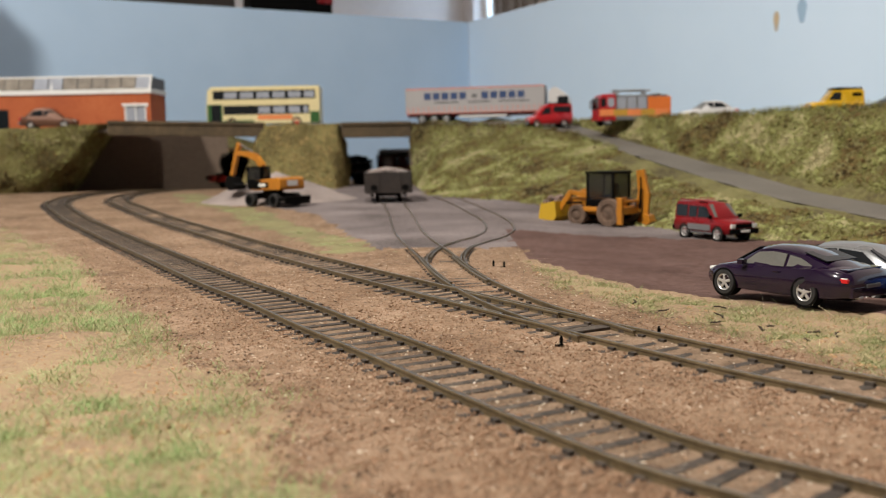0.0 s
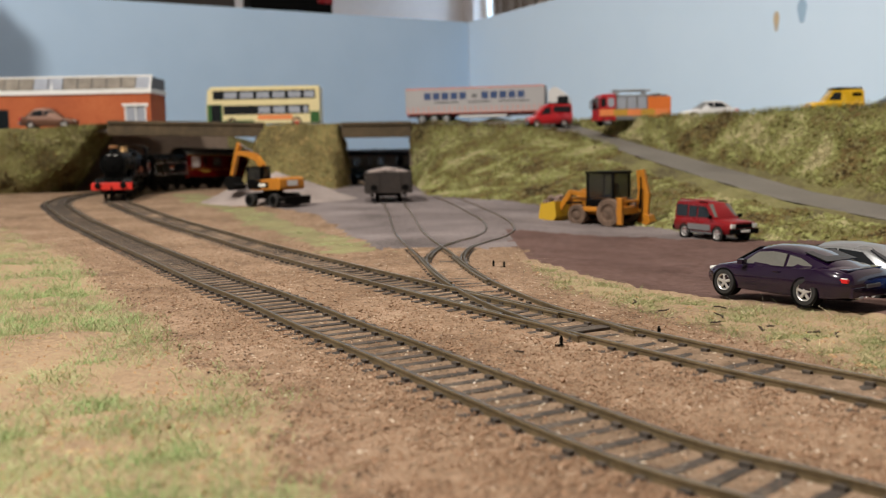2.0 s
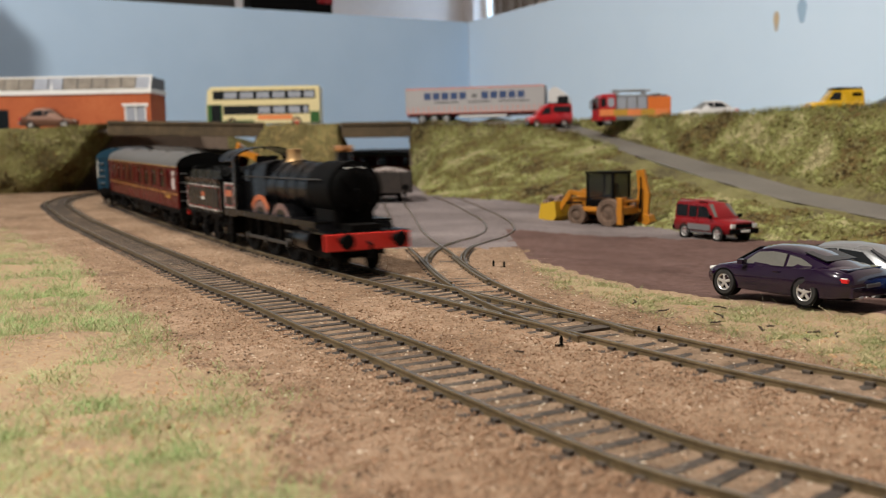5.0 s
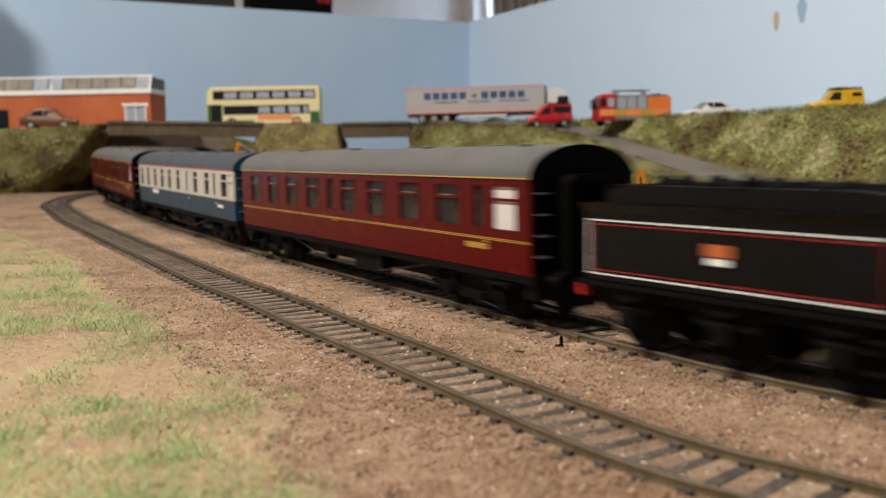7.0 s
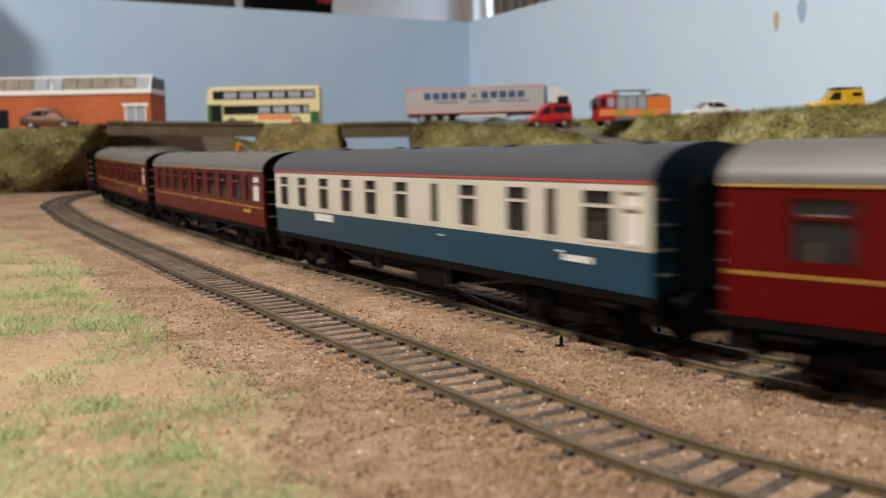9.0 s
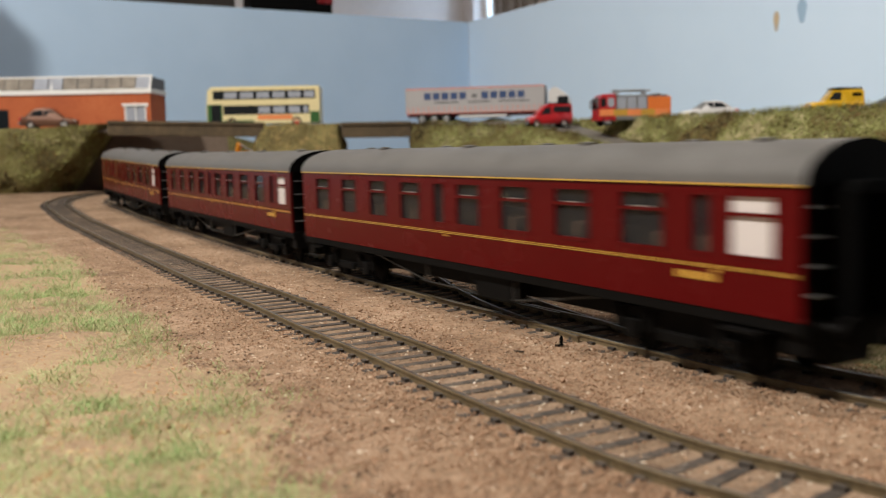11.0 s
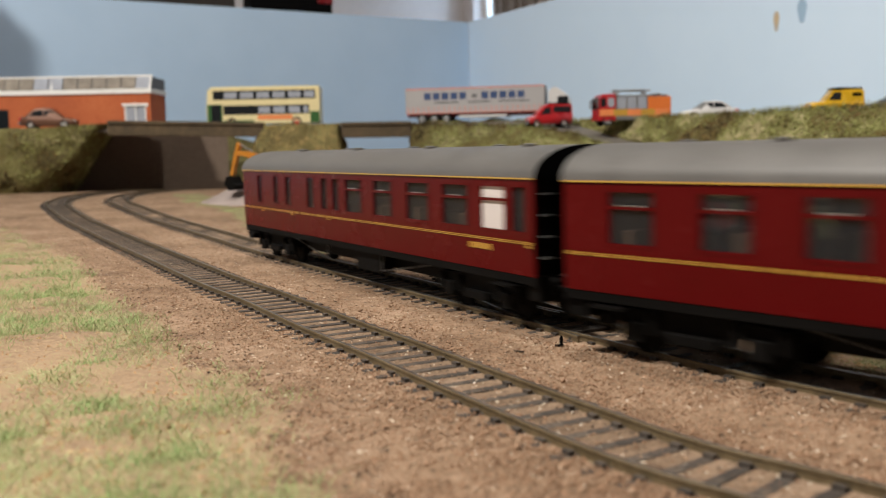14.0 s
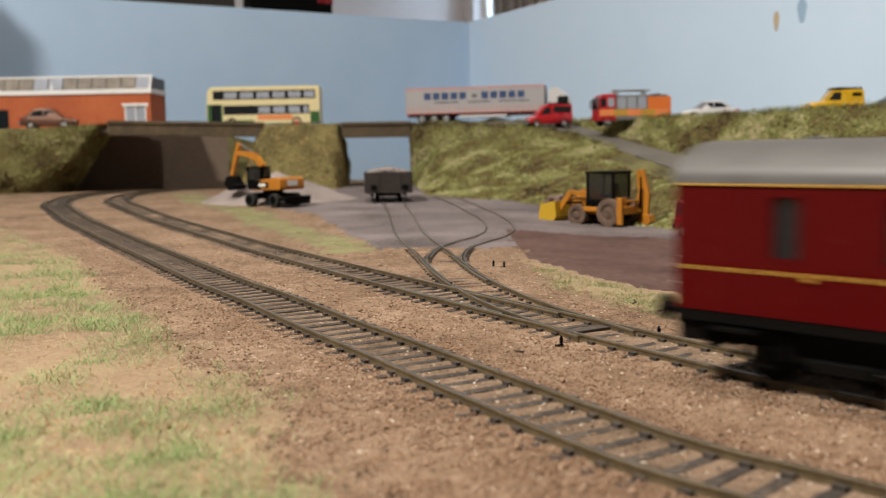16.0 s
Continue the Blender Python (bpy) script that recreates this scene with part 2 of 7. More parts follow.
M = {
    "ballast": ballast_bed("ballast_bed", (0.105, 0.064, 0.039), (0.215, 0.138, 0.087), (0.285, 0.19, 0.124), (0.40, 0.285, 0.20)),
    "ballast_track": ballast_bed("darker_track_ballast", (0.090, 0.057, 0.036), (0.18, 0.122, 0.080), (0.245, 0.168, 0.113), (0.34, 0.245, 0.175)),
    "stone": islands("ballast_stone", [(0.112, 0.06324, 0.03648), (0.2128, 0.1244, 0.07392), (0.2654, 0.1581, 0.096), (0.3002, 0.1826, 0.1142), (0.3472, 0.2224, 0.1421), (0.74, 0.62, 0.48)], patch=16.0, share=0.34, spread=0.9),
    "earth": surface("dry_earth", [(0.12, 0.076, 0.042), (0.22, 0.145, 0.085), (0.31, 0.21, 0.125), (0.27, 0.25, 0.12)], grain=500, rough=0.95, bump=0.8, patch=16),
    "yard": surface("yard_ash", [(0.068, 0.053, 0.050), (0.132, 0.106, 0.102), (0.165, 0.134, 0.130), (0.25, 0.212, 0.205)], grain=700, rough=0.95, bump=0.9, patch=16, stops=[0.38, 0.47, 0.53, 0.64]),
    "yard_red": ballast_bed("red_cinder", (0.052, 0.028, 0.023), (0.10, 0.057, 0.047), (0.13, 0.076, 0.064), (0.18, 0.115, 0.098), False),
    "grass": islands("grass_fibre", [(0.15, 0.21, 0.07), (0.23, 0.32, 0.11), (0.32, 0.42, 0.17), (0.45, 0.46, 0.23), (0.58, 0.53, 0.31)], rough=0.7, sheen=0.2),
    "grass_edge": islands("dull_grass_fibre", [(0.10, 0.12, 0.04), (0.17, 0.20, 0.068), (0.24, 0.275, 0.10), (0.34, 0.33, 0.16), (0.46, 0.42, 0.25)], rough=0.7, sheen=0.1),
    "grass_bright": islands("fresh_grass_fibre", [(0.14, 0.28, 0.075), (0.24, 0.39, 0.125), (0.38, 0.49, 0.21)], rough=0.7, sheen=0.2),
    "flock": islands("flock_clump", [(0.045, 0.032, 0.012), (0.165, 0.112, 0.042), (0.12, 0.105, 0.034), (0.205, 0.20, 0.066), (0.29, 0.30, 0.115), (0.38, 0.33, 0.18)], patch=26.0, share=0.88, spread=0.28),
    "bank": surface("bank_scatter", [(0.045, 0.036, 0.015), (0.11, 0.09, 0.034), (0.17, 0.155, 0.055), (0.21, 0.18, 0.08)], grain=260, rough=1.0, bump=1.0, patch=22, relief=0.002),
    "moss": surface("mossy_earth", [(0.12, 0.10, 0.045), (0.19, 0.165, 0.075), (0.25, 0.23, 0.105)], grain=500, rough=1.0, bump=0.8, patch=24),
    "tarmac": surface("old_tarmac", [(0.105, 0.093, 0.078), (0.145, 0.13, 0.11), (0.19, 0.172, 0.147)], grain=900, rough=0.95, bump=0.4, patch=14),
    # sky blues: left darkened and right lightened to carry the boards' uneven light
    "sky_left": surface("sky_board_dim_tone", [(0.40, 0.54, 0.71), (0.42, 0.56, 0.73), (0.435, 0.575, 0.745)], grain=12, rough=0.75, bump=0.03, patch=3),
    "sky_right": surface("sky_board_lit_tone", [(0.60, 0.755, 0.93), (0.62, 0.775, 0.94), (0.635, 0.785, 0.95)], grain=12, rough=0.7, bump=0.03, patch=3),
    "plaster": surface("room_plaster", [(0.50, 0.46, 0.45), (0.56, 0.52, 0.51)], grain=60, rough=0.9, bump=0.1, patch=3),
    "carpet": surface("room_carpet", [(0.10, 0.08, 0.07), (0.16, 0.13, 0.11)], grain=120, rough=1.0, bump=0.5, patch=4),
    "rail": surface("weathered_rail", [(0.085, 0.060, 0.030), (0.14, 0.102, 0.054), (0.20, 0.15, 0.085)], grain=600, rough=0.6, bump=0.15, metal=0.25, patch=60),
    "rail_top": surface("rail_head", [(0.11, 0.105, 0.10), (0.24, 0.225, 0.205)], grain=400, rough=0.36, bump=0.05, metal=0.8, patch=80),
    "sleeper": surface("sleeper_plastic", [(0.022, 0.016, 0.012), (0.046, 0.035, 0.027), (0.105, 0.082, 0.061)], grain=500, rough=0.85, bump=0.4, patch=110, vary=0.25),
    "brown_wall": surface("brown_card_wall", [(0.13, 0.092, 0.068), (0.17, 0.122, 0.09), (0.20, 0.145, 0.108)], grain=200, rough=0.85, bump=0.25, patch=8),
    "beam": surface("weathered_beam", [(0.042, 0.029, 0.014), (0.078, 0.053, 0.027), (0.115, 0.08, 0.042)], grain=160, rough=0.85, bump=0.4, patch=25),
    "maroon": paint("maroon_coach_paint", (0.082, 0.0030, 0.0033), rough=0.26, dirt=0.1, shine=0.09),
    "coach_blue": paint("rail_blue_paint", (0.012, 0.045, 0.075), rough=0.34, shine=0.2),
    "coach_grey": paint("pale_grey_paint", (0.50, 0.465, 0.40), rough=0.42),
    "roof_grey": paint("coach_roof_grey", (0.095, 0.09, 0.085), rough=0.5, dirt=0.2),
    "roof_dark": paint("coach_roof_dark_grey", (0.045, 0.05, 0.06), rough=0.45, dirt=0.15),
    "lining": paint("yellow_lining", (0.52, 0.29, 0.045), rough=0.4),
    "red_line": paint("red_lining", (0.55, 0.03, 0.03), rough=0.4),
    "white": paint("white_paint", (0.78, 0.77, 0.74), rough=0.4, dirt=0.06),
    "black": paint("matt_black", (0.002, 0.002, 0.002), rough=0.6, shine=0.06),
    "under": paint("underframe_black", (0.0032, 0.0028, 0.0025), rough=0.65, dirt=0.2, shine=0.08),
    "loco": paint("satin_black_loco", (0.003, 0.003, 0.0035), rough=0.27, dirt=0.2, shine=0.16),
    "bufferbeam": paint("red_buffer_beam", (0.62, 0.03, 0.02), rough=0.4),
    "copper": paint("copper_cap", (0.75, 0.42, 0.22), rough=0.3, metal=0.9),
    "brass": paint("brass_bonnet", (0.50, 0.32, 0.15), rough=0.5, metal=0.6),
    "steel": paint("bright_steel", (0.55, 0.55, 0.54), rough=0.3, metal=0.9),
    "dark_steel": paint("oily_dark_steel", (0.06, 0.058, 0.055), rough=0.4, metal=0.6),
    "splasher": paint("orange_beading", (0.42, 0.10, 0.03), rough=0.4),
    "beading": paint("dull_pinkish_beading", (0.22, 0.13, 0.12), rough=0.35, metal=0.4),
    "pane": glass("coach_window_glass", (0.018, 0.02, 0.023), 0.05, 0.48),
    "frosted": paint("frosted_white_window", (0.62, 0.57, 0.55), rough=0.25, dirt=0.03),
    "seat": paint("seat_brown", (0.20, 0.11, 0.06), rough=0.8),
    "interior": paint("interior_tan", (0.26, 0.16, 0.09), rough=0.8),
    "rubber": paint("tyre_rubber", (0.018, 0.017, 0.016), rough=0.75),
    "yellow": paint("digger_yellow", (0.44, 0.165, 0.011), rough=0.4, coat=0.15, dirt=0.3),
    "skip_yellow": paint("bucket_yellow", (0.52, 0.32, 0.018), rough=0.45),
    "darkglass": paint("dark_glazing", (0.012, 0.014, 0.016), rough=0.16, dirt=0.05, shine=0.3),
}


# ---- paths of the tracks ----
def arc(cx, cy, r, a0, a1, n=40):
    return [(cx + r * math.cos(radians(a0 + (a1 - a0) * k / n)), cy + r * math.sin(radians(a0 + (a1 - a0) * k / n))) for k in range(n + 1)]


def spline(pts, n=14):
    """A smooth curve through the points."""
    p = [pts[0], *pts, pts[-1]]
    out = []
    for a, b, c, d in zip(p, p[1:], p[2:], p[3:]):
        for k in range(n):
            t = k / n
            out.append(tuple(0.5 * (2 * b[i] + (c[i] - a[i]) * t + (2 * a[i] - 5 * b[i] + 4 * c[i] - d[i]) * t * t + (3 * b[i] - a[i] - 3 * c[i] + d[i]) * t ** 3) for i in (0, 1)))
    return out + [pts[-1]]


class Path:
    def __init__(self, pts):
        self.p = np.array(pts)
        seg = np.hypot(*np.diff(self.p, axis=0).T)
        self.p = self.p[np.concatenate([[True], seg > 1e-6])]
        self.s = np.concatenate([[0], np.cumsum(np.hypot(*np.diff(self.p, axis=0).T))])
        self.length = self.s[-1]

    def at(self, s):
        s = np.asarray(s, dtype=float)
        over = np.maximum(s - self.length, 0)
        under = np.minimum(s, 0)
        e, b = self.p[-1] - self.p[-2], self.p[1] - self.p[0]
        e, b = e / np.hypot(*e), b / np.hypot(*b)
        return (np.interp(s, self.s, self.p[:, 0]) + over * e[0] + under * b[0], np.interp(s, self.s, self.p[:, 1]) + over * e[1] + under * b[1])

    def way(self, s):
        (x0, y0), (x1, y1) = self.at(s - 3), self.at(s + 3)
        return math.atan2(y1 - y0, x1 - x0)


CURVE = (28, 1082)
# from under the plateau, round the curve behind the bridges and out past the camera
UP_LINE = Path([(692, 495)] + arc(28, 1154, 300, 27, 90) + arc(*CURVE, 372, 90, 208, 60)
               + spline([(-301, 908), (-282, 872), (-225, 760), (-149, 622), (-95, 517), (-26, 389), (19, 309), (59, 241), (84, 203), (138, 137), (222, 58), (330, -10), (520, -100)])[1:])
DOWN_LINE = Path([(250, 1480)] + arc(*CURVE, 429, 75, 208, 60)
                 + spline([(-351, 881), (-335, 849), (-284, 748), (-228, 647), (-147, 495), (-92, 390), (-63, 339), (-36, 287), (-17, 253), (10, 203), (35, 159), (56, 135), (92, 92), (140, 20), (230, -120)])[1:])
SIDING_A = Path(spline([(46, 256), (34, 287), (21, 325), (7, 386), (-4.5, 472), (-20, 590), (-32, 735), (-44, 860), (-58, 1000), (-74, 1190), (-82, 1330)]))
SIDING_B = Path(spline([(7, 386), (2, 430), (1.5, 462), (6, 500), (15, 531), (27, 560), (36, 605), (37, 669), (29, 745), (18, 825), (0, 930)]))


def zone_edge(pts):
    ys, xs = [p[1] for p in pts], [p[0] for p in pts]
    order = np.argsort(ys)
    return np.array(ys)[order], np.array(xs)[order]


LEFT_EDGE = zone_edge([(60, 0), (10, 80), (-19, 137), (-31, 163), (-51, 210), (-78, 263), (-127, 354), (-216, 535), (-323, 701), (-410, 850), (-520, 1100), (-600, 1300)])
STRIP_LOW = zone_edge([(190, 60), (120, 180), (100, 213), (90, 247), (75, 273), (58, 312), (42, 370), (36, 450)])
STRIP_TOP = zone_edge([(330, 60), (210, 180), (150, 250), (125, 285), (88, 326), (50, 405), (37, 455)])
YARD_LEFT = zone_edge([(60, 200), (32, 455), (20, 500), (-37, 506), (-98, 745), (-190, 900), (-230, 1010), (-120, 1120), (-110, 1300)])
MID_STRIP = zone_edge([(-46, 500), (-78, 575), (-160, 783), (-232, 930), (-278, 1040)])


def zones(x, y, wob):
    """0 ballast, 1 dry earth with grass, 2 ash yard, 3 red cinder, 4 bare strip of grass."""
    z = np.zeros(x.shape, int)
    z[x + wob * 14 < np.interp(y, *LEFT_EDGE)] = 1
    yard = (x + wob * 5 > np.interp(y, *YARD_LEFT)) & (y > 300)
    z[yard & (y + wob * 10 > 505)] = 2
    low, top = np.interp(y, *STRIP_LOW), np.interp(y, *STRIP_TOP)
    z[(x + wob * 6 > low) & (y < 460)] = 1
    red = (x + wob * 6 > top) & (x > 20) & (y + wob * 14 < 610 - 0.30 * (x - 40))
    z[red] = 3
    strip = (np.abs(x - np.interp(y, *MID_STRIP)) < (15 + wob * 16)) & (y > 495) & (y < 1060)
    z[strip] = 4
    return z


def wobble(x, y, size, seed=0.0):
    return np.array([noise.noise((a / size + seed, b / size - seed, seed * 1.7)) for a, b in zip(x, y)])


CORNER = Vector((56, 1850))
LEFT_WAY = Vector((-1, -0.62)).normalized()
RIGHT_WAY = Vector((0.447, -0.894)).normalized()


def board_surface():
    """The scenic ground of the layout, one sheet."""
    xs = np.concatenate([np.arange(-1100, -420, 20), np.arange(-420, 300, 4.0), np.arange(300, 1001, 20)])
    ys = np.concatenate([np.arange(-600, 60, 20), np.arange(60, 720, 4.0), np.arange(720, 1320, 7.0), np.arange(1320, 2001, 20)])
    X, Y = np.meshgrid(xs, ys)
    x, y = X.ravel(), Y.ravel()
    w1, w2 = wobble(x, y, 26, 3.1), wobble(x, y, 7, 9.2)
    z = np.array([ground_z(a, b) for a, b in zip(x, y)]) - 2.9
    zone = zones(x, y, w1 + 0.5 * w2)
    z += 0.5 * w2 + 0.35 * wobble(x, y, 3, 5.0)
    z += np.where(zone == 1, 0.8 + 1.2 * w1 + 0.6 * w2, 0)
    z += np.where(zone == 0, 0.7, 0)
    near = np.full(x.shape, 1e9)
    z += np.where((zone == 2) | (zone == 3), 1.5 - 0.35 * w2, 0) + np.where(zone == 4, 1.0 + 0.5 * w2, 0)
    for line in (UP_LINE, DOWN_LINE):
        sx, sy = line.at(np.arange(0, line.length, 5.0))
        keep = (np.abs(x) < 460) & (y > 60)
        idx = np.where(keep)[0]
        for k in range(0, len(idx), 4000):
            i = idx[k:k + 4000]
            d = np.sqrt(((x[i, None] - sx[None]) ** 2 + (y[i, None] - sy[None]) ** 2).min(axis=1))
            near[i] = np.minimum(near[i], d)
            lim = -2.08 + 0.12 * w2[i] + np.array([ground_z(a, b) for a, b in zip(x[i], y[i])])
            z[i] = np.where(d < 19, np.minimum(z[i], lim), z[i] - 0.6 * np.clip((30 - d) / 30, 0, 1) + 0.3)
    nx, ny = len(xs), len(ys)
    j, i = np.meshgrid(np.arange(nx - 1), np.arange(ny - 1))
    a = (i * nx + j).ravel()
    gx, gy = x[a] - CORNER.x, y[a] - CORNER.y
    behind_left = LEFT_WAY.x * gy - LEFT_WAY.y * gx
    behind_right = RIGHT_WAY.x * gy - RIGHT_WAY.y * gx
    a = a[(behind_left > -25) & (behind_right < 25)]
    faces = np.stack([a, a + 1, a + 1 + nx, a + nx], axis=1)
    ob = mesh_of("ground", np.stack([x, y, z], axis=1), faces, [M["ballast"], M["earth"], M["yard"], M["yard_red"], M["moss"], M["ballast_track"]], smoothed=True)
    # darker ballast within about 11 mm of a running line's centre
    zone[(zone == 0) & (near + 2.0 * w2 < 11)] = 5
    ob.data.polygons.foreach_set("material_index", zone[a].astype(np.int32))
    tagged(ob, "layout surface of tan ballast, ash yard and dry grassy earth", "ground", kind="structure")
    return ob


board_surface()


def rail_mesh(bm, path, s0, s1, side, gauge=16.5, step=6.0, z_off=0.0, curve_out=0.0):
    """One flat-bottomed rail along a path."""
    prof = [(-0.6, -2.5), (-0.6, -2.25), (-0.25, -2.1), (-0.25, -0.8), (-0.5, -0.65), (-0.5, -0.1), (-0.38, 0), (0.38, 0), (0.5, -0.1), (0.5, -0.65), (0.25, -0.8), (0.25, -2.1), (0.6, -2.25), (0.6, -2.5)]
    rows = []
    n = max(2, int((s1 - s0) / step))
    for k in range(n + 1):
        s = s0 + (s1 - s0) * k / n
        x, y = path.at(s)
        a = path.way(s)
        nx, ny = -math.sin(a), math.cos(a)
        o = side * (gauge / 2 + 0.6)
        rows.append([bm.verts.new((x + nx * (o + u), y + ny * (o + u), ground_z(x, y) + z_off + v)) for u, v in prof])
    m = len(prof)
    for a, b in zip(rows, rows[1:]):
        for k in range(m):
            f = bm.faces.new((a[k], b[k], b[(k + 1) % m], a[(k + 1) % m]))
            f.material_index = 1 if k == 6 else 0
    bm.faces.new(rows[0]), bm.faces.new(rows[-1][::-1])
    bmesh.ops.recalc_face_normals(bm, faces=bm.faces)
    return bm


def sleeper_data():
    bm = bmesh.new()
    box(bm, -1.4, 1.4, -14.6, 14.6, -1.6, 0, 0.25)
    for c in (-8.85, 8.85):
        box(bm, -1.1, 1.1, c - 2.3, c - 1.1, -0.1, 0.75)
        box(bm, -1.1, 1.1, c + 1.1, c + 2.3, -0.1, 0.75)
    me = bpy.data.meshes.new("sleeper")
    bm.to_mesh(me)
    bm.free()
    me.transform(Matrix.Diagonal((MM, MM, MM, 1)))
    me.materials.append(M["sleeper"])
    return me


SLEEPER = sleeper_data()


def track(name, label, path, s0, s1, spacing=7.8, sleepers=(0, 1e9), rails=(1, -1)):
    ob = thing(name, label, "railway track", group="tracks of the layout")
    for side in rails:
        part("rail", rail_mesh(bmesh.new(), path, s0, s1, side, z_off=-0.06 if name == "siding" else 0.0), [M["rail"], M["rail_top"]], ob)
    s, rnd = max(s0, sleepers[0]), random.Random(4)
    while s < min(s1, sleepers[1]):
        x, y = path.at(s)
        sl = new("sleeper", SLEEPER)
        sl.parent = ob
        sl.matrix_basis = pose(x * MM, y * MM, (ground_z(float(x), float(y)) - 1.86 + 0.12 * smooth(200, 330, float(y)) + rnd.uniform(-0.12, 0.1)) * MM, 0, rnd.uniform(-0.6, 0.6), math.degrees(path.way(s)) + rnd.uniform(-1.2, 1.2))
        s += spacing * rnd.uniform(0.96, 1.04)
    return ob


# ---- back boards and room ----


def wall_box(bm, start, way, d0, d1, z0, z1, thick):
    n = Vector((-way.y, way.x))
    if n.dot(-start) > 0:
        n = -n
    pts = [start + way * d0, start + way * d1, start + way * d1 + n * thick, start + way * d0 + n * thick]
    lo, hi = [bm.verts.new((p.x, p.y, z0)) for p in pts], [bm.verts.new((p.x, p.y, z1)) for p in pts]
    bm.faces.new(lo[::-1]), bm.faces.new(hi)
    for k in range(4):
        bm.faces.new((lo[k], lo[(k + 1) % 4], hi[(k + 1) % 4], hi[k]))
    bmesh.ops.recalc_face_normals(bm, faces=bm.faces)
    return bm


tagged(part("wall_left_backscene", wall_box(bmesh.new(), CORNER, LEFT_WAY, 0, 1500, -60, 289, 9), M["sky_left"]), "pale blue-grey painted back board of the layout, weaker light put into its colour", "wall", kind="structure")
tagged(part("wall_right_backscene", wall_box(bmesh.new(), CORNER, RIGHT_WAY, 1, 1900, -60, 289, 9), M["sky_right"]), "light sky-blue painted back board of the layout, stronger light put into its colour", "wall", kind="structure")

# added out of view: blocks the main lamp to shadow the left board's end
bm = bmesh.new()
prism(bm, [(-980, -60), (-641, -60), (-641, 492), (-672, 520), (-980, 640)], 1050, 1059)
tagged(part("wall_end_board", bm, M["sky_left"]), "unseen added board with a sloping top that shadows the left back board", "wall", kind="structure")

ROOM = Vector((62, 2450))


def room():
    mm = [("wall_north", ROOM, LEFT_WAY, 0, 3600), ("wall_east", ROOM, RIGHT_WAY, 0, 4200),
          ("wall_west", ROOM + LEFT_WAY * 3600, RIGHT_WAY, 0, 4200), ("wall_south", ROOM + RIGHT_WAY * 4200, LEFT_WAY, 0, 3600)]
    for name, p, way, a, b in mm:
        bm = bmesh.new()
        n = Vector((-way.y, way.x))
        mid = ROOM + LEFT_WAY * 1800 + RIGHT_WAY * 2100
        if n.dot(mid - p) > 0:
            n = -n
        if name == "wall_east":
            spans = [(a, 54, -950, 1450), (54, 215, -950, 150), (54, 215, 1250, 1450), (215, b, -950, 1450)]
        else:
            spans = [(a, b, -950, 1450)]
        for d0, d1, z0, z1 in spans:
            pts = [p + way * d0, p + way * d1, p + way * d1 + n * 120, p + way * d0 + n * 120]
            lo, hi = [bm.verts.new((q.x, q.y, z0)) for q in pts], [bm.verts.new((q.x, q.y, z1)) for q in pts]
            bm.faces.new(lo[::-1]), bm.faces.new(hi)
            for k in range(4):
                bm.faces.new((lo[k], lo[(k + 1) % 4], hi[(k + 1) % 4], hi[k]))
        bmesh.ops.recalc_face_normals(bm, faces=bm.faces)
        tagged(part(name, bm, M["plaster"]), "plain off-white plastered room wall", "wall", kind="structure")
    for name, z0, z1, mat, lab in (("ceiling", 1452, 1530, "plaster", "plain white room ceiling"), ("floor", -1000, -952, "carpet", "dark brown carpeted room floor")):
        bm = bmesh.new()
        q = [ROOM, ROOM + LEFT_WAY * 3600, ROOM + LEFT_WAY * 3600 + RIGHT_WAY * 4200, ROOM + RIGHT_WAY * 4200]
        lo, hi = [bm.verts.new((v.x, v.y, z0)) for v in q], [bm.verts.new((v.x, v.y, z1)) for v in q]
        bm.faces.new(lo[::-1]), bm.faces.new(hi)
        for k in range(4):
            bm.faces.new((lo[k], lo[(k + 1) % 4], hi[(k + 1) % 4], hi[k]))
        bmesh.ops.recalc_face_normals(bm, faces=bm.faces)
        tagged(part(name, bm, M[mat]), lab, name, kind="structure")


room()


# ---- banks, ramp and upper level ----
def bank_mesh(base, top, rows=9, cols=60, rough=7.0, seed=1.0, bulge=0.0):
    """A rough slope between two polylines of (x, y, z)."""
    def along(pts, t):
        pts = np.array(pts, float)
        s = np.concatenate([[0], np.cumsum(np.linalg.norm(np.diff(pts, axis=0), axis=1))])
        return np.array([np.interp(t * s[-1], s, pts[:, k]) for k in range(3)])
    verts, faces = [], []
    for i in range(cols + 1):
        a, b = along(base, i / cols), along(top, i / cols)
        for j in range(rows + 1):
            t = j / rows
            p = a + (b - a) * t
            p[2] = a[2] + (b[2] - a[2]) * (t + bulge * math.sin(math.pi * t))
            edge = min(1, 4 * t * (1 - t) + 0.15)
            v = Vector((p[0] / 32 + seed, p[1] / 32, p[2] / 32))
            q = noise.noise_vector(v) * rough + noise.noise_vector(v * 3.1) * rough * 0.4
            verts.append((p[0] + q.x * edge, p[1] + q.y * edge, p[2] + q.z * edge))
    n = rows + 1
    for i in range(cols):
        for j in range(rows):
            k = i * n + j
            faces.append((k, k + n, k + n + 1, k + 1))
    return np.array(verts), faces


def gz(x, y, d=-4.0):
    return (x, y, ground_z(x, y) + d)


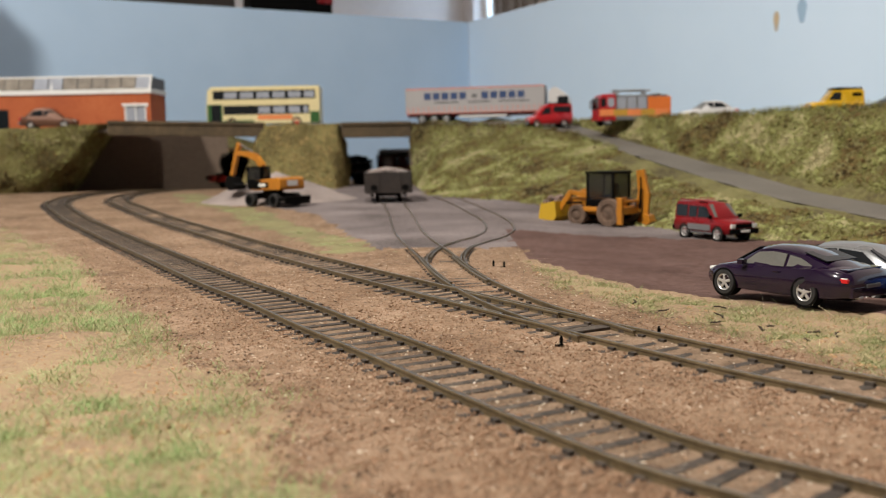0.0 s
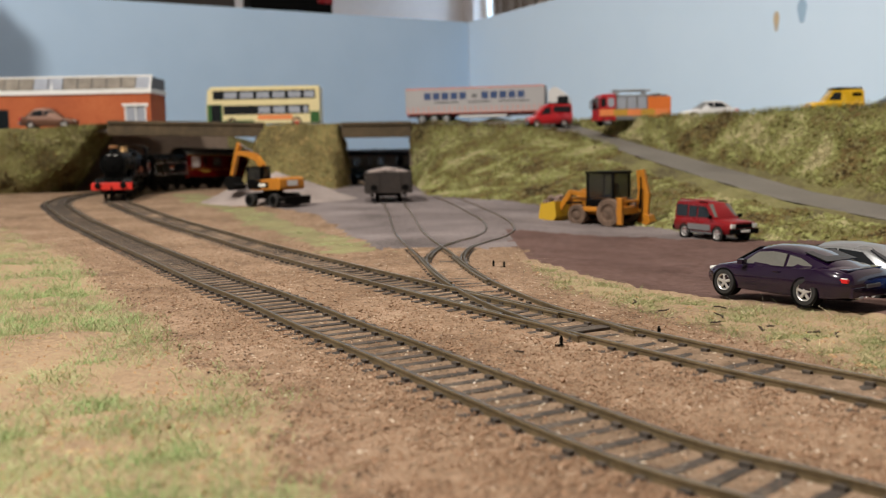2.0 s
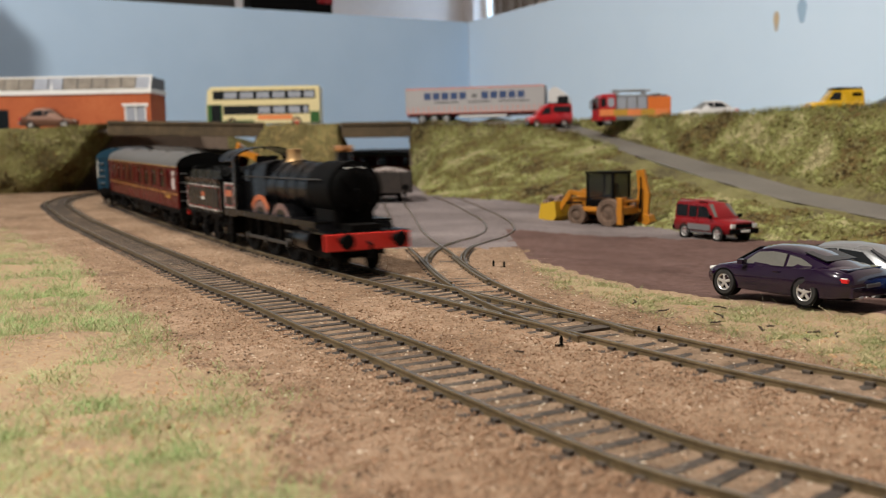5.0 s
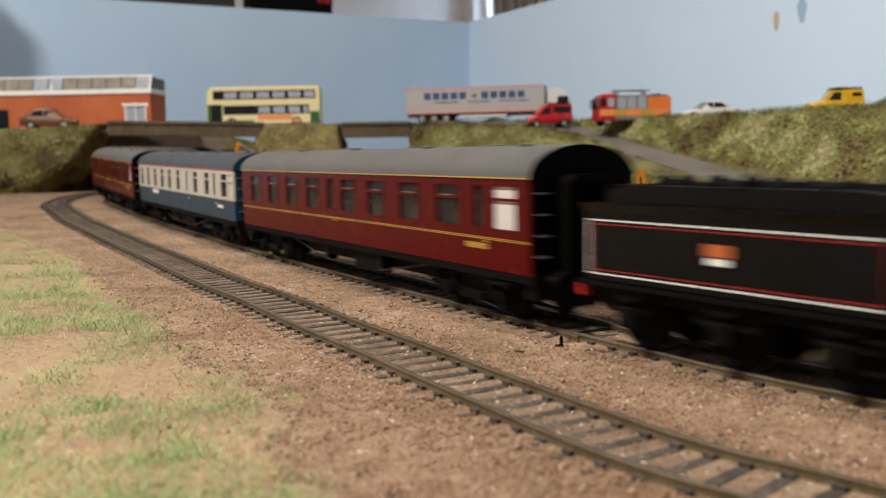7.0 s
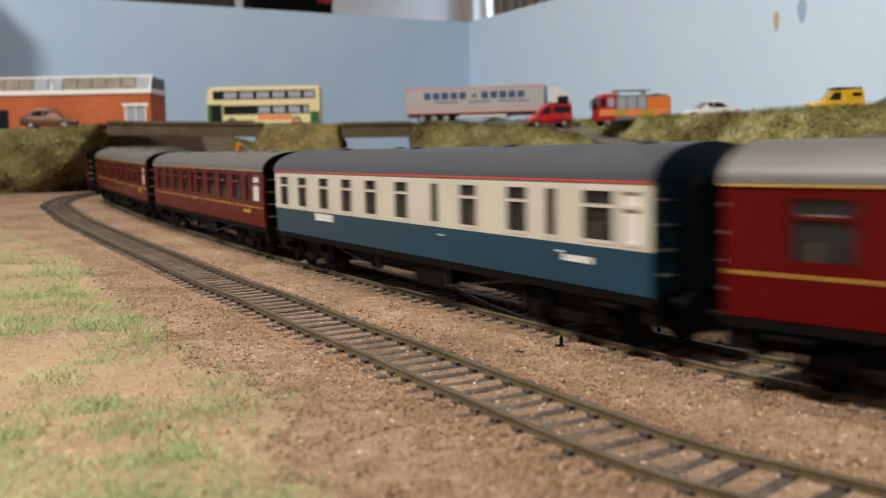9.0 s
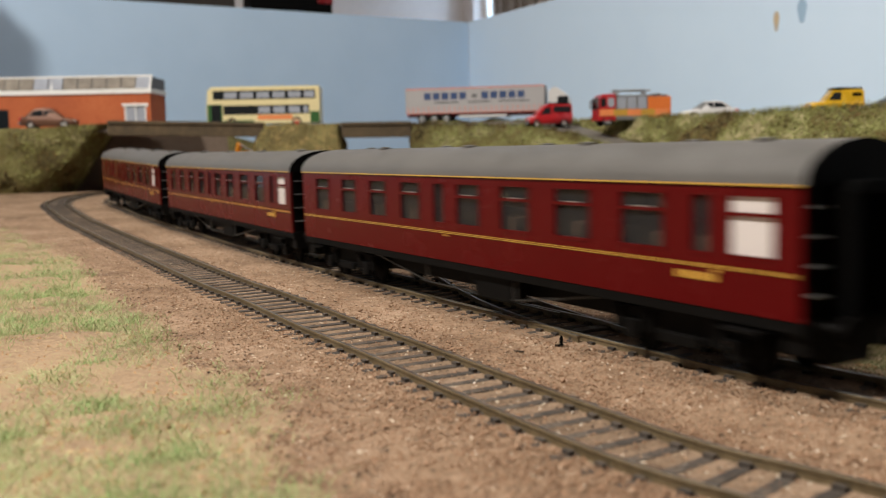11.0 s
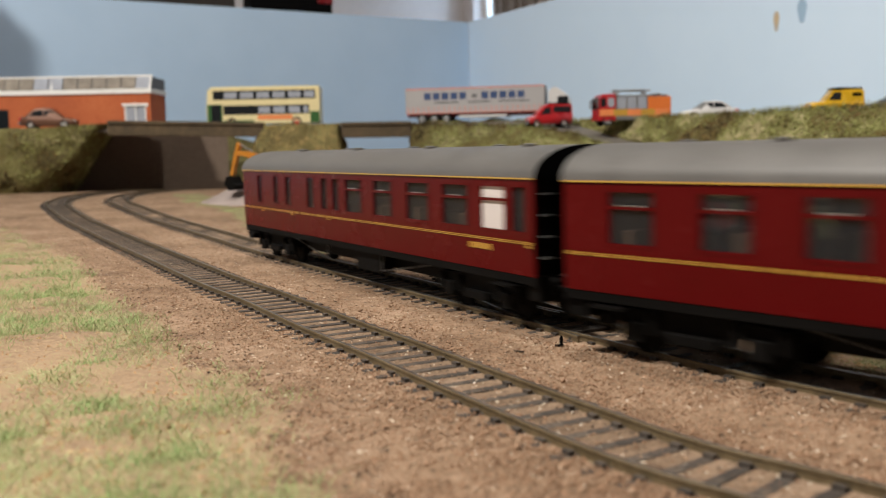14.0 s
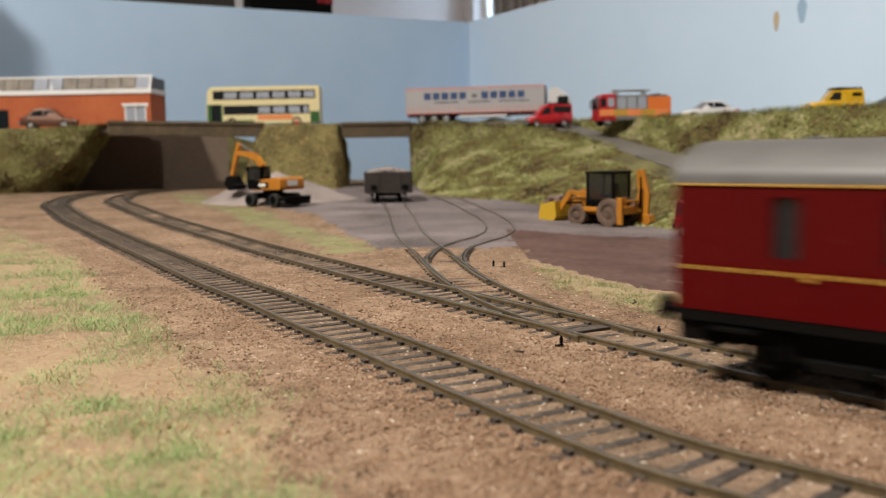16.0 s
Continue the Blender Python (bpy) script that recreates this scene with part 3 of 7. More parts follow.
LOWER_BASE = [gz(-34, 1190), gz(-28, 1060), gz(-24, 946), gz(30, 868), gz(84, 800), gz(114, 720), gz(139, 641), gz(183, 557), gz(242, 522), gz(330, 490), gz(480, 430)]
LOWER_TOP = [(-36, 1192, 82), (-20, 1180, 82), (40, 1165, 80), (110, 1142, 76), (150, 1115, 66), (178, 1000, 48), (196, 900, 36), (212, 800, 25), (236, 665, 11), (266, 560, 3), (310, 500, 0), (480, 440, -3)]
RAMP_IN = [(-36, 1240, 85), (80, 1215, 84), (165, 1178, 77), (205, 1060, 56), (228, 960, 43), (248, 860, 31), (274, 710, 14), (304, 590, 5), (340, 520, 0), (500, 452, -3)]
UPPER_TOP = [(40, 1330, 86), (120, 1250, 84), (180, 1190, 82), (228, 1040, 80), (258, 950, 79), (285, 860, 78), (332, 720, 77), (385, 600, 76), (440, 540, 75), (560, 480, 74)]
BANKS = [
    ("embankment", LOWER_BASE, LOWER_TOP, 12, 130, 8.0, 1.0, "grassy green-brown flocked bank below the ramp"),
    ("embankment", [(p[0], p[1], p[2] - 1) for p in RAMP_IN], UPPER_TOP, 10, 120, 9.0, 5.0, "grassy flocked bank above the ramp road"),
    ("embankment", [gz(-900, 1010), gz(-640, 1140), gz(-512, 1200), gz(-482, 1250), gz(-516, 1345)], [(-900, 1090, 85), (-640, 1180, 86), (-470, 1186, 87), (-413, 1184, 91), (-409, 1228, 89), (-455, 1345, 86)], 9, 70, 9.0, 9.0, "grassy flocked bank beside the wide bridge"),
    ("embankment", [gz(-262, 1240), gz(-238, 1140), gz(-180, 1118), gz(-124, 1118), gz(-119, 1240)], [(-226, 1240, 86), (-218, 1190, 85), (-180, 1182, 85), (-126, 1182, 85), (-122, 1240, 86)], 9, 60, 5.0, 13.0, "tawny flocked bank between the two bridges"),
    ("embankment", [gz(-330, 1440), gz(-240, 1520), gz(-150, 1590)], [(-345, 1500, 84), (-262, 1545, 58), (-160, 1610, 34)], 8, 30, 5.0, 17.0, "low dull bank behind the running lines"),
]
bank_data = []
for name, base, top, r, c, rough, seed, label in BANKS:
    v, fc = bank_mesh(base, top, r, c, rough, seed)
    bank_data.append((v, fc))
    tagged(mesh_of(name, v, fc, M["bank"], smoothed=True), label, "embankment", kind="structure")

v, fc = bank_mesh(LOWER_TOP, RAMP_IN, 4, 90, 0.6, 21.0)
tagged(mesh_of("road_ramp", v + [0, 0, 0.5], fc, M["tarmac"], smoothed=True), "grey tarmac ramp road up the bank", "road", kind="structure")


def slab(name, outline, z0, z1, mat, label, category, kind="structure"):
    bm = bmesh.new()
    lo, hi = [bm.verts.new((x, y, z0)) for x, y in outline], [bm.verts.new((x, y, z1)) for x, y in outline]
    bm.faces.new(lo[::-1]), bm.faces.new(hi)
    n = len(outline)
    for k in range(n):
        bm.faces.new((lo[k], lo[(k + 1) % n], hi[(k + 1) % n], hi[k]))
    bmesh.ops.recalc_face_normals(bm, faces=bm.faces)
    return tagged(part(name, bm, mat), label, category, kind=kind)


slab("road_upper", [(-430, 1196), (45, 1196), (150, 1188), (60, 1330), (40, 1420), (-240, 1420), (-240, 1335), (-430, 1335)], 80, 84.5, M["tarmac"], "grey upper road over the two bridges", "road")
slab("ground_upper_left", [(-900, 1095), (-640, 1186), (-424, 1195), (-420, 1230), (-462, 1345), (-471, 1500), (-560, 1490), (-900, 1270)], 82, 86.5, M["tarmac"], "grey hardstanding beside the brick building", "ground")
slab("ground_upper_right", [(60, 1331), (128, 1252), (186, 1190), (234, 1042), (264, 952), (291, 862), (338, 722), (391, 602), (446, 542), (900, 380), (800, 380), (300, 1345), (200, 1550), (100, 1730)], 69, 73.5, M["tarmac"], "grey hardstanding along the top of the bank", "ground")

# brown retaining wall behind the curve
bm = bmesh.new()
a = [bm.verts.new(p) for p in ((-590, 1320, -6), (-314, 1425.5, -6), (-314, 1425.5, 86), (-500, 1354.4, 86))]
b = [bm.verts.new((p.co.x - 3, p.co.y + 8, p.co.z)) for p in a]
bm.faces.new(a), bm.faces.new(b[::-1])
for k in range(4):
    bm.faces.new((a[(k + 1) % 4], a[k], b[k], b[(k + 1) % 4]))
bmesh.ops.recalc_face_normals(bm, faces=bm.faces)
tagged(part("wall_retaining", bm, M["brown_wall"]), "dark brown card retaining wall under the bridge", "wall", kind="structure")


def bridge(x0, x1, z0, z1, y, tilt, label):
    ob = thing("road_bridge", label, "bridge", pose(0, 0, 0))
    bm = bmesh.new()
    box(bm, x0, x1, y, y + 6, z0, z1, 0.6)
    for vert in bm.verts:
        vert.co.z += tilt * (vert.co.x - x0) / (x1 - x0)
    part("girder", bm, M["beam"], ob)
    bm = bmesh.new()
    box(bm, x0 + 1, x1 - 1, y + 0.5 - 2.5, y + 2, z1 - 4, z1 - 2, 0.3)
    for vert in bm.verts:
        vert.co.z += tilt * (vert.co.x - x0) / (x1 - x0)
    part("ledge", bm, M["beam"], ob)
    return ob


bridge(-408, -217, 76, 94, 1186, -5.5, "wide road bridge with a weathered brown timber girder")
bridge(-121, -36, 67.5, 86.5, 1186, -0.5, "narrow road bridge with a weathered brown timber girder")
bm = bmesh.new()
box(bm, -38.5, -33, 1192, 1260, -5, 71, 0.5)
tagged(part("wall_abutment", bm, M["brown_wall"]), "dark bridge abutment wall", "wall", kind="structure")


# ---- the train's way ----


def start_of_run():
    """The place on the line of the engine's front buffers at the start."""
    s = np.arange(0, UP_LINE.length, 1.0)
    x, y = UP_LINE.at(s)
    return float(s[np.argmin((x + 290) ** 2 + (y - 1275) ** 2)])


S0 = start_of_run()
TIMES = [0, 0.8, 2.0, 3.0, 3.5, 4.2, 6.3, 7.2, 9.0, 12.5, 14.5, 16.0]
GONE = [3, 150, 338, 534, 643, 789, 1234, 1407.5, 1696.5, 2243, 2549, 2783]


def gone(t):
    """Millimetres run by the train at t seconds."""
    k = min(max(0, int(np.searchsorted(TIMES, t, side="right")) - 1), len(TIMES) - 2)
    d = [(GONE[i + 1] - GONE[i]) / (TIMES[i + 1] - TIMES[i]) for i in range(len(TIMES) - 1)]
    slope = [d[0]] + [(d[i - 1] + d[i]) / 2 for i in range(1, len(d))] + [d[-1]]
    h = TIMES[k + 1] - TIMES[k]
    u = (t - TIMES[k]) / h
    return ((1 + 2 * u) * (1 - u) ** 2 * GONE[k] + u * (1 - u) ** 2 * h * slope[k]
            + u * u * (3 - 2 * u) * GONE[k + 1] + u * u * (u - 1) * h * slope[k + 1])


def on_line(s_mid, half):
    """Pose of a vehicle whose bogies stand at s_mid +- half: x forwards, z up from the rail head."""
    (ax, ay), (bx, by) = UP_LINE.at(s_mid - half), UP_LINE.at(s_mid + half)
    a = Vector((ax, ay, ground_z(ax, ay))) * MM
    b = Vector((bx, by, ground_z(bx, by))) * MM
    f = (b - a).normalized()
    side = Vector((0, 0, 1)).cross(f).normalized()
    m = Matrix((f, side, f.cross(side))).transposed().to_4x4()
    m.translation = (a + b) / 2
    return m


STEP = 0.2
ROWS = [round(k * STEP, 3) for k in range(int(16.0 / STEP) + 1)]
VEHICLES = []   # (object, its middle behind the front buffers, half its bogie spacing)


# ---- the train: models in full-size metres, x forwards ----
WHEELS = []   # (wheelset, its place on the vehicle, radius, scale)


def wheelset(parent, x, r, gauge=1.26, spokes=0, mat="under", scale=OO):
    bm = bmesh.new()
    for side in (-1, 1):
        y = side * gauge / 2
        ring(bm, (0, y, 0), (0, side, 0), [(-0.07, r * 0.55), (-0.07, r + 0.03), (-0.03, r + 0.03), (-0.02, r), (0.07, r), (0.07, r * 0.86), (0.045, r * 0.82), (0.045, r * 0.62)] if spokes else
             [(-0.07, 0.08), (-0.07, r + 0.03), (-0.03, r + 0.03), (-0.02, r), (0.07, r), (0.07, r * 0.86), (0.04, r * 0.8), (0.05, r * 0.3), (0.09, 0.1), (0.09, 0.01)], 24 if spokes else 18)
        for k in range(spokes):
            a = 2 * math.pi * k / spokes
            cyl(bm, (0.12 * math.cos(a), y + side * 0.03, 0.12 * math.sin(a)), (r * 0.84 * math.cos(a), y + side * 0.03, r * 0.84 * math.sin(a)), 0.035, n=6)
        if spokes:
            cyl(bm, (0, y - side * 0.05, 0), (0, y + side * 0.13, 0), 0.16, n=12)
            box(bm, -0.16, 0.5, y + min(0, side * 0.12), y + max(0, side * 0.12), -0.13, 0.13, 0.03)
    cyl(bm, (0, -gauge / 2, 0), (0, gauge / 2, 0), 0.08, n=8)
    ob = part("wheelset", bm, M[mat], parent, scale=scale, smooth_by=40)
    ob.location = (x * scale, 0, r * scale)
    WHEELS.append((ob, x, r, scale))
    return ob


def buffer_pair(x, sign, parent, y=0.87, z=1.06, head=0.24, mat="under", scale=OO):
    for side in (-1, 1):
        bm = bmesh.new()
        cyl(bm, (x, side * y, z), (x + sign * 0.32, side * y, z), 0.11, 0.09, 12)
        cyl(bm, (x + sign * 0.30, side * y, z), (x + sign * 0.50, side * y, z), 0.06, n=10)
        cyl(bm, (x + sign * 0.50, side * y, z), (x + sign * 0.54, side * y, z), head, head * 0.9, 18)
        part("buffer", bm, M[mat], parent, scale=scale, smooth_by=40)


def bogie(parent, x, wheelbase=2.6):
    bm = bmesh.new()
    h = wheelbase / 2
    for s in (-1, 1):
        prism(bm, [(-h - 0.55, 0.62), (-h - 0.4, 0.85), (-0.75, 0.9), (-0.6, 1.0), (0.6, 1.0), (0.75, 0.9), (h + 0.4, 0.85), (h + 0.55, 0.62), (h - 0.35, 0.6), (0.65, 0.42), (-0.65, 0.42), (-h + 0.35, 0.6)], s * 0.98 - 0.05, s * 0.98 + 0.05)
        for w in (-h, h):
            box(bm, w - 0.2, w + 0.2, s * 1.08 - 0.09, s * 1.08 + 0.09, 0.3, 0.66, 0.03)
            for d in (-0.42, 0.42):
                cyl(bm, (w + d, s * 1.08, 0.45), (w + d, s * 1.08, 0.85), 0.09, n=8)
        box(bm, -0.5, 0.5, s * 1.1 - 0.07, s * 1.1 + 0.07, 0.35, 0.55, 0.02)
    box(bm, -0.25, 0.25, -1.0, 1.0, 0.62, 0.98)
    box(bm, -h - 0.6, -h - 0.5, -1.0, 1.0, 0.6, 0.85)
    box(bm, h + 0.5, h + 0.6, -1.0, 1.0, 0.6, 0.85)
    for v in bm.verts:
        v.co.x += x
    ob = part("bogie", bm, M["under"], parent, scale=OO)
    for w in (-h, h):
        wheelset(ob, x + w, 0.46)
    return ob


def coach(label, scheme, windows, behind, long=9.83):
    """A bogie coach; windows are (middle, width, kind) in shares of its length from the tail end."""
    L, W, ZB, ZW, ZT = long, 1.37, 1.166, 1.98, 3.24
    ob = thing("railway_coach", label, "railway coach", group="coaches of the train")
    blue = scheme == "blue"
    side_mats = [M["coach_blue"], M["coach_grey"], M["black"], M["interior"]] if blue else [M["maroon"], M["maroon"], M["black"], M["interior"]]
    w0, w1 = 2.06, 3.09
    spans = sorted((-L + c * 2 * L - w * L, -L + c * 2 * L + w * L, k) for c, w, k in windows)
    bm = bmesh.new()
    for s in (-1, 1):
        ya, yb = sorted((s * W, s * (W - 0.07)))
        box(bm, -L, L, ya, yb, ZB, ZW, mat=0)
        box(bm, -L, L, ya, yb, ZW, w0, mat=1)
        box(bm, -L, L, ya, yb, w1, ZT, mat=1)
        x = -L
        for a, b, k in spans + [(L, L, "")]:
            if a > x:
                box(bm, x, a, ya, yb, w0, w1, mat=1)
            x = b
    for x0 in (-L, L - 0.06):
        box(bm, x0, x0 + 0.06, -W + 0.07, W - 0.07, ZB, ZT, mat=0 if blue else 2)
    for v in bm.verts:
        if abs(v.co.y) > 1:
            v.co.y -= math.copysign(0.035 * max(0, (1.9 - v.co.z) / 0.75) ** 2, v.co.y)
    part("body", bm, side_mats, ob, scale=OO)
    # roof
    bm = bmesh.new()
    prof = [(1.40 * math.cos(a), 3.235 + 0.70 * math.sin(a) ** 0.92) for a in [math.pi * k / 22 for k in range(23)]]
    sec = [[(x, y, z) for y, z in prof] for x in (-L - 0.06, -L / 2, 0, L / 2, L + 0.06)]
    rows = loft(bm, sec)
    for face in (bm.faces.new(rows[0]), bm.faces.new(rows[-1][::-1])):
        face.material_index = 1
    bmesh.ops.recalc_face_normals(bm, faces=bm.faces)
    part("roof", bm, [M["roof_dark" if blue else "roof_grey"], M["coach_blue" if blue else "black"]], ob, scale=OO, smooth_by=40)
    # black blocks added under the ends, standing in for shade between coaches
    for s in (-1, 1):
        bm = bmesh.new()
        xa, xb = sorted((s * (L - 0.45), s * (L + 0.05)))
        box(bm, xa, xb, -1.22, 1.22, 0.62, ZB - 0.004, 0.03)
        box(bm, xa + 0.1, xb - 0.1, -0.5, 0.5, 0.38, 0.62, 0.03)
        part("headstock", bm, M["under"], ob, scale=OO)
    for k in range(8):
        bm = bmesh.new()
        x, y = -L + 1.6 + k * 2.35, 0.35 * (-1) ** k
        ring(bm, (x, y, 3.86), (0, 0, 1), [(0, 0.16), (0.10, 0.16), (0.12, 0.10), (0.12, 0.005)], 12)
        part("roof_vent", bm, M["roof_dark" if blue else "roof_grey"], ob, scale=OO, smooth_by=40)
    for s in (-1, 1):
        bm = bmesh.new()
        box(bm, -L, L, min(s * W, s * (W + 0.035)), max(s * W, s * (W + 0.035)), ZT - 0.022, ZT + 0.008)
        part("gutter", bm, M["red_line" if blue else "lining"], ob, scale=OO)
        if not blue:
            for z in (1.845, 1.881):
                bm = bmesh.new()
                box(bm, -L + 0.05, L - 0.05, min(s * (W + 0.001), s * (W + 0.009)), max(s * (W + 0.001), s * (W + 0.009)), z, z + 0.015)
                part("lining_stripe", bm, M["lining"], ob, scale=OO)
        # glazing
        for a, b, k in spans:
            bm = bmesh.new()
            y = s * (W - 0.055)
            if k == "white":
                box(bm, a, b, y - 0.012, y + 0.012, w0, w1)
                pane = part("window", bm, M["frosted"], ob, "opaque white lavatory window", scale=OO)
            else:
                box(bm, a, b, y - 0.01, y + 0.01, w0, w1)
                pane = part("window", bm, M["pane"], ob, scale=OO)
                pane.visible_shadow = False
            frame_mat = M["coach_grey"] if blue else M["maroon"]
            bm = bmesh.new()
            yo, yi = s * (W + 0.012), s * (W - 0.05)
            t = 0.045
            lo, hi = min(yo, yi), max(yo, yi)
            for c in ((a - 0.01, a + t, w0, w1), (b - t, b + 0.01, w0, w1), (a, b, w0 - 0.02, w0 + t), (a, b, w1 - t, w1 + 0.02)):
                box(bm, c[0], c[1], lo, hi, c[2], c[3])
            if k in ("wide", "white"):
                box(bm, a, b, lo, hi, w1 - 0.36, w1 - 0.30)
            part("window_frame", bm, frame_mat, pane, scale=OO)
            if k == "wide":
                bm = bmesh.new()
                cyl(bm, ((a + b) / 2 - 0.3, s * (W + 0.01), w1 - 0.29), ((a + b) / 2 + 0.3, s * (W + 0.01), w1 - 0.29), 0.012, n=6)
                part("vent_bar", bm, M["steel"], pane, scale=OO)
            if k == "door":
                bm = bmesh.new()
                cyl(bm, (b + 0.08, s * (W + 0.03), 1.8), (b + 0.2, s * (W + 0.03), 1.8), 0.025, n=6)
                part("door_handle", bm, M["lining" if not blue else "white"], ob, scale=OO)
        # lettering blocks
        for xc, n, z, mat in ((L - 2.6, 6, 1.62, "white" if blue else "lining"),) + (((-L + 3.6, 9, 1.72, "white"),) if blue else ()):
            for q in range(n):
                bm = bmesh.new()
                box(bm, xc + q * 0.16, xc + q * 0.16 + 0.11, min(s * (W - 0.005), s * (W + 0.006)), max(s * (W - 0.005), s * (W + 0.006)), z, z + (0.13 if n < 8 else 0.22))
                part("lettering_bar", bm, M[mat], ob, scale=OO)
    # inside
    bm = bmesh.new()
    box(bm, -L + 0.1, L - 0.1, -W + 0.1, W - 0.1, ZB + 0.02, ZB + 0.12)
    part("floor", bm, M["interior"], ob, scale=OO)
    rnd = random.Random(int(behind))
    for k in range(16):
        x = -L + 1.4 + k * 1.15
        bm = bmesh.new()
        for s in (-1, 1):
            box(bm, x - 0.28, x + 0.28, min(s * 0.25, s * 1.2), max(s * 0.25, s * 1.2), ZB + 0.1, ZB + 0.55, 0.05)
            box(bm, x - 0.08, x + 0.08, min(s * 0.25, s * 1.2), max(s * 0.25, s * 1.2), ZB + 0.5, ZB + 1.15 + 0.1 * rnd.random(), 0.04)
        part("seat", bm, M["seat"], ob, scale=OO)
    for x in (-L + 1.0, -L / 3, L / 3, L - 1.2):
        bm = bmesh.new()
        box(bm, x, x + 0.05, -W + 0.1, W - 0.1, ZB + 0.1, ZT)
        part("partition", bm, M["interior"], ob, scale=OO)
    # underframe
    for s in (-1, 1):
        bm = bmesh.new()
        box(bm, -L, L, min(s * 1.22, s * 1.32), max(s * 1.22, s * 1.32), 0.98, ZB + 0.01)
        part("solebar", bm, M["under"], ob, scale=OO)
        bm = bmesh.new()
        for a, b in (((-5.2, 1.0), (-2.0, 0.5)), ((-2.0, 0.5), (2.0, 0.5)), ((2.0, 0.5), (5.2, 1.0))):
            cyl(bm, (a[0], s * 1.15, a[1]), (b[0], s * 1.15, b[1]), 0.02, n=6)
        for x in (-2, 2):
            cyl(bm, (x, s * 1.15, 0.5), (x, s * 1.15, 1.1), 0.04, n=6)
        part("truss_rod", bm, M["dark_steel"], ob, scale=OO)
        bm = bmesh.new()
        box(bm, -1.2 if s > 0 else 0.3, 0.2 if s > 0 else 1.9, min(s * 0.7, s * 1.2), max(s * 0.7, s * 1.2), 0.42, 1.05, 0.04)
        part("battery_box", bm, M["under"], ob, scale=OO)
        for x in (-L + 0.7, L - 1.5):
            bm = bmesh.new()
            box(bm, x, x + 0.8, min(s * 1.25, s * 1.5), max(s * 1.25, s * 1.5), 0.88, 0.93)
            part("footstep", bm, M["under"], ob, scale=OO)
    bm = bmesh.new()
    box(bm, -L + 0.05, L - 0.05, -1.2, 1.2, 1.0, 1.15)
    box(bm, -4.9, 4.9, -0.75, 0.75, 0.55, 1.0, 0.05)
    cyl(bm, (-2.8, 0.2, 0.8), (-1.4, 0.2, 0.8), 0.28, n=14)
    cyl(bm, (3.0, -0.3, 0.8), (4.0, -0.3, 0.8), 0.25, n=14)
    part("underframe", bm, M["under"], ob, scale=OO)
    for x in (-7.08, 7.08):
        bogie(ob, x)
    for sign in (-1, 1):
        x = sign * L
        bm = bmesh.new()
        arch = [(-0.62, 1.2), (-0.62, 3.15), (-0.45, 3.3), (0.45, 3.3), (0.62, 3.15), (0.62, 1.2), (0.45, 1.2), (0.45, 3.12), (-0.45, 3.12), (-0.45, 1.2)]
        loft(bm, [[(x + sign * (0.02 + 0.035 * k), y * (1 - 0.05 * (k % 2)), z - 0.03 * (k % 2)) for y, z in arch] for k in range(11)], closed=True)
        bmesh.ops.recalc_face_normals(bm, faces=bm.faces)
        part("gangway", bm, M["black"], ob, scale=OO)
        bm = bmesh.new()
        for z in (1.55, 2.0, 2.45, 2.9):
            for y in (-1.05,):
                xa, xb = sorted((x, x + sign * 0.12))
                box(bm, xa, xb, y - 0.17, y + 0.17, z, z + 0.035)
        part("end_step", bm, M["steel"], ob, scale=OO)
        buffer_pair(x, sign, ob)
        bm = bmesh.new()
        xa, xb = sorted((x - sign * 0.05, x + sign * 0.06))
        box(bm, xa, xb, -1.3, 1.3, 0.92, 1.2)
        part("headstock", bm, M["under"], ob, scale=OO)
    VEHICLES.append((ob, behind, 93))
    return ob


STD = [(0.081, 0.054, "wide"), (0.18, 0.053, "wide"), (0.277, 0.054, "wide"), (0.373, 0.056, "wide"), (0.448, 0.027, "door"), (0.518, 0.054, "wide"),
       (0.616, 0.058, "wide"), (0.719, 0.06, "wide"), (0.822, 0.06, "wide"), (0.896, 0.024, "door"), (0.951, 0.05, "white")]
BRAKE = [(0.098, 0.026, "door"), (0.187, 0.026, "narrow"), (0.25, 0.028, "door"), (0.356, 0.032, "narrow"), (0.415, 0.026, "door"), (0.462, 0.027, "narrow"),
         (0.53, 0.062, "wide"), (0.63, 0.062, "wide"), (0.735, 0.064, "wide"), (0.833, 0.064, "wide"), (0.918, 0.054, "white"), (0.972, 0.028, "door")]
BLUE = [(c, 0.042, "wide") for c in (0.045, 0.131, 0.224, 0.314, 0.401, 0.498)] + [(0.592, 0.022, "door"), (0.675, 0.042, "wide"), (0.78, 0.043, "wide"), (0.844, 0.022, "door"), (0.922, 0.052, "wide"), (0.972, 0.03, "white")]
coach("maroon coach with yellow lining and grey roof behind the tender", "maroon", STD, 395)
coach("blue and pale grey passenger coach with dark grey roof", "blue", BLUE, 670, long=9.66)
coach("maroon coach with yellow lining and grey roof behind the blue one", "maroon", STD, 945)
coach("glossy maroon passenger coach with yellow lining and grey roof", "maroon", STD, 1220)
coach("maroon brake coach with narrow guard's windows at the train's tail", "maroon", BRAKE, 1494)


BIG = OO * 1.04


def line_frame(bm, x0, x1, z0, z1, y, s, t, mat=0):
    lo, hi = min(y, y + s * 0.008), max(y, y + s * 0.008)
    for c in ((x0, x1, z0, z0 + t), (x0, x1, z1 - t, z1), (x0, x0 + t, z0, z1), (x1 - t, x1, z0, z1)):
        box(bm, c[0], c[1], lo, hi, c[2], c[3], mat=mat)


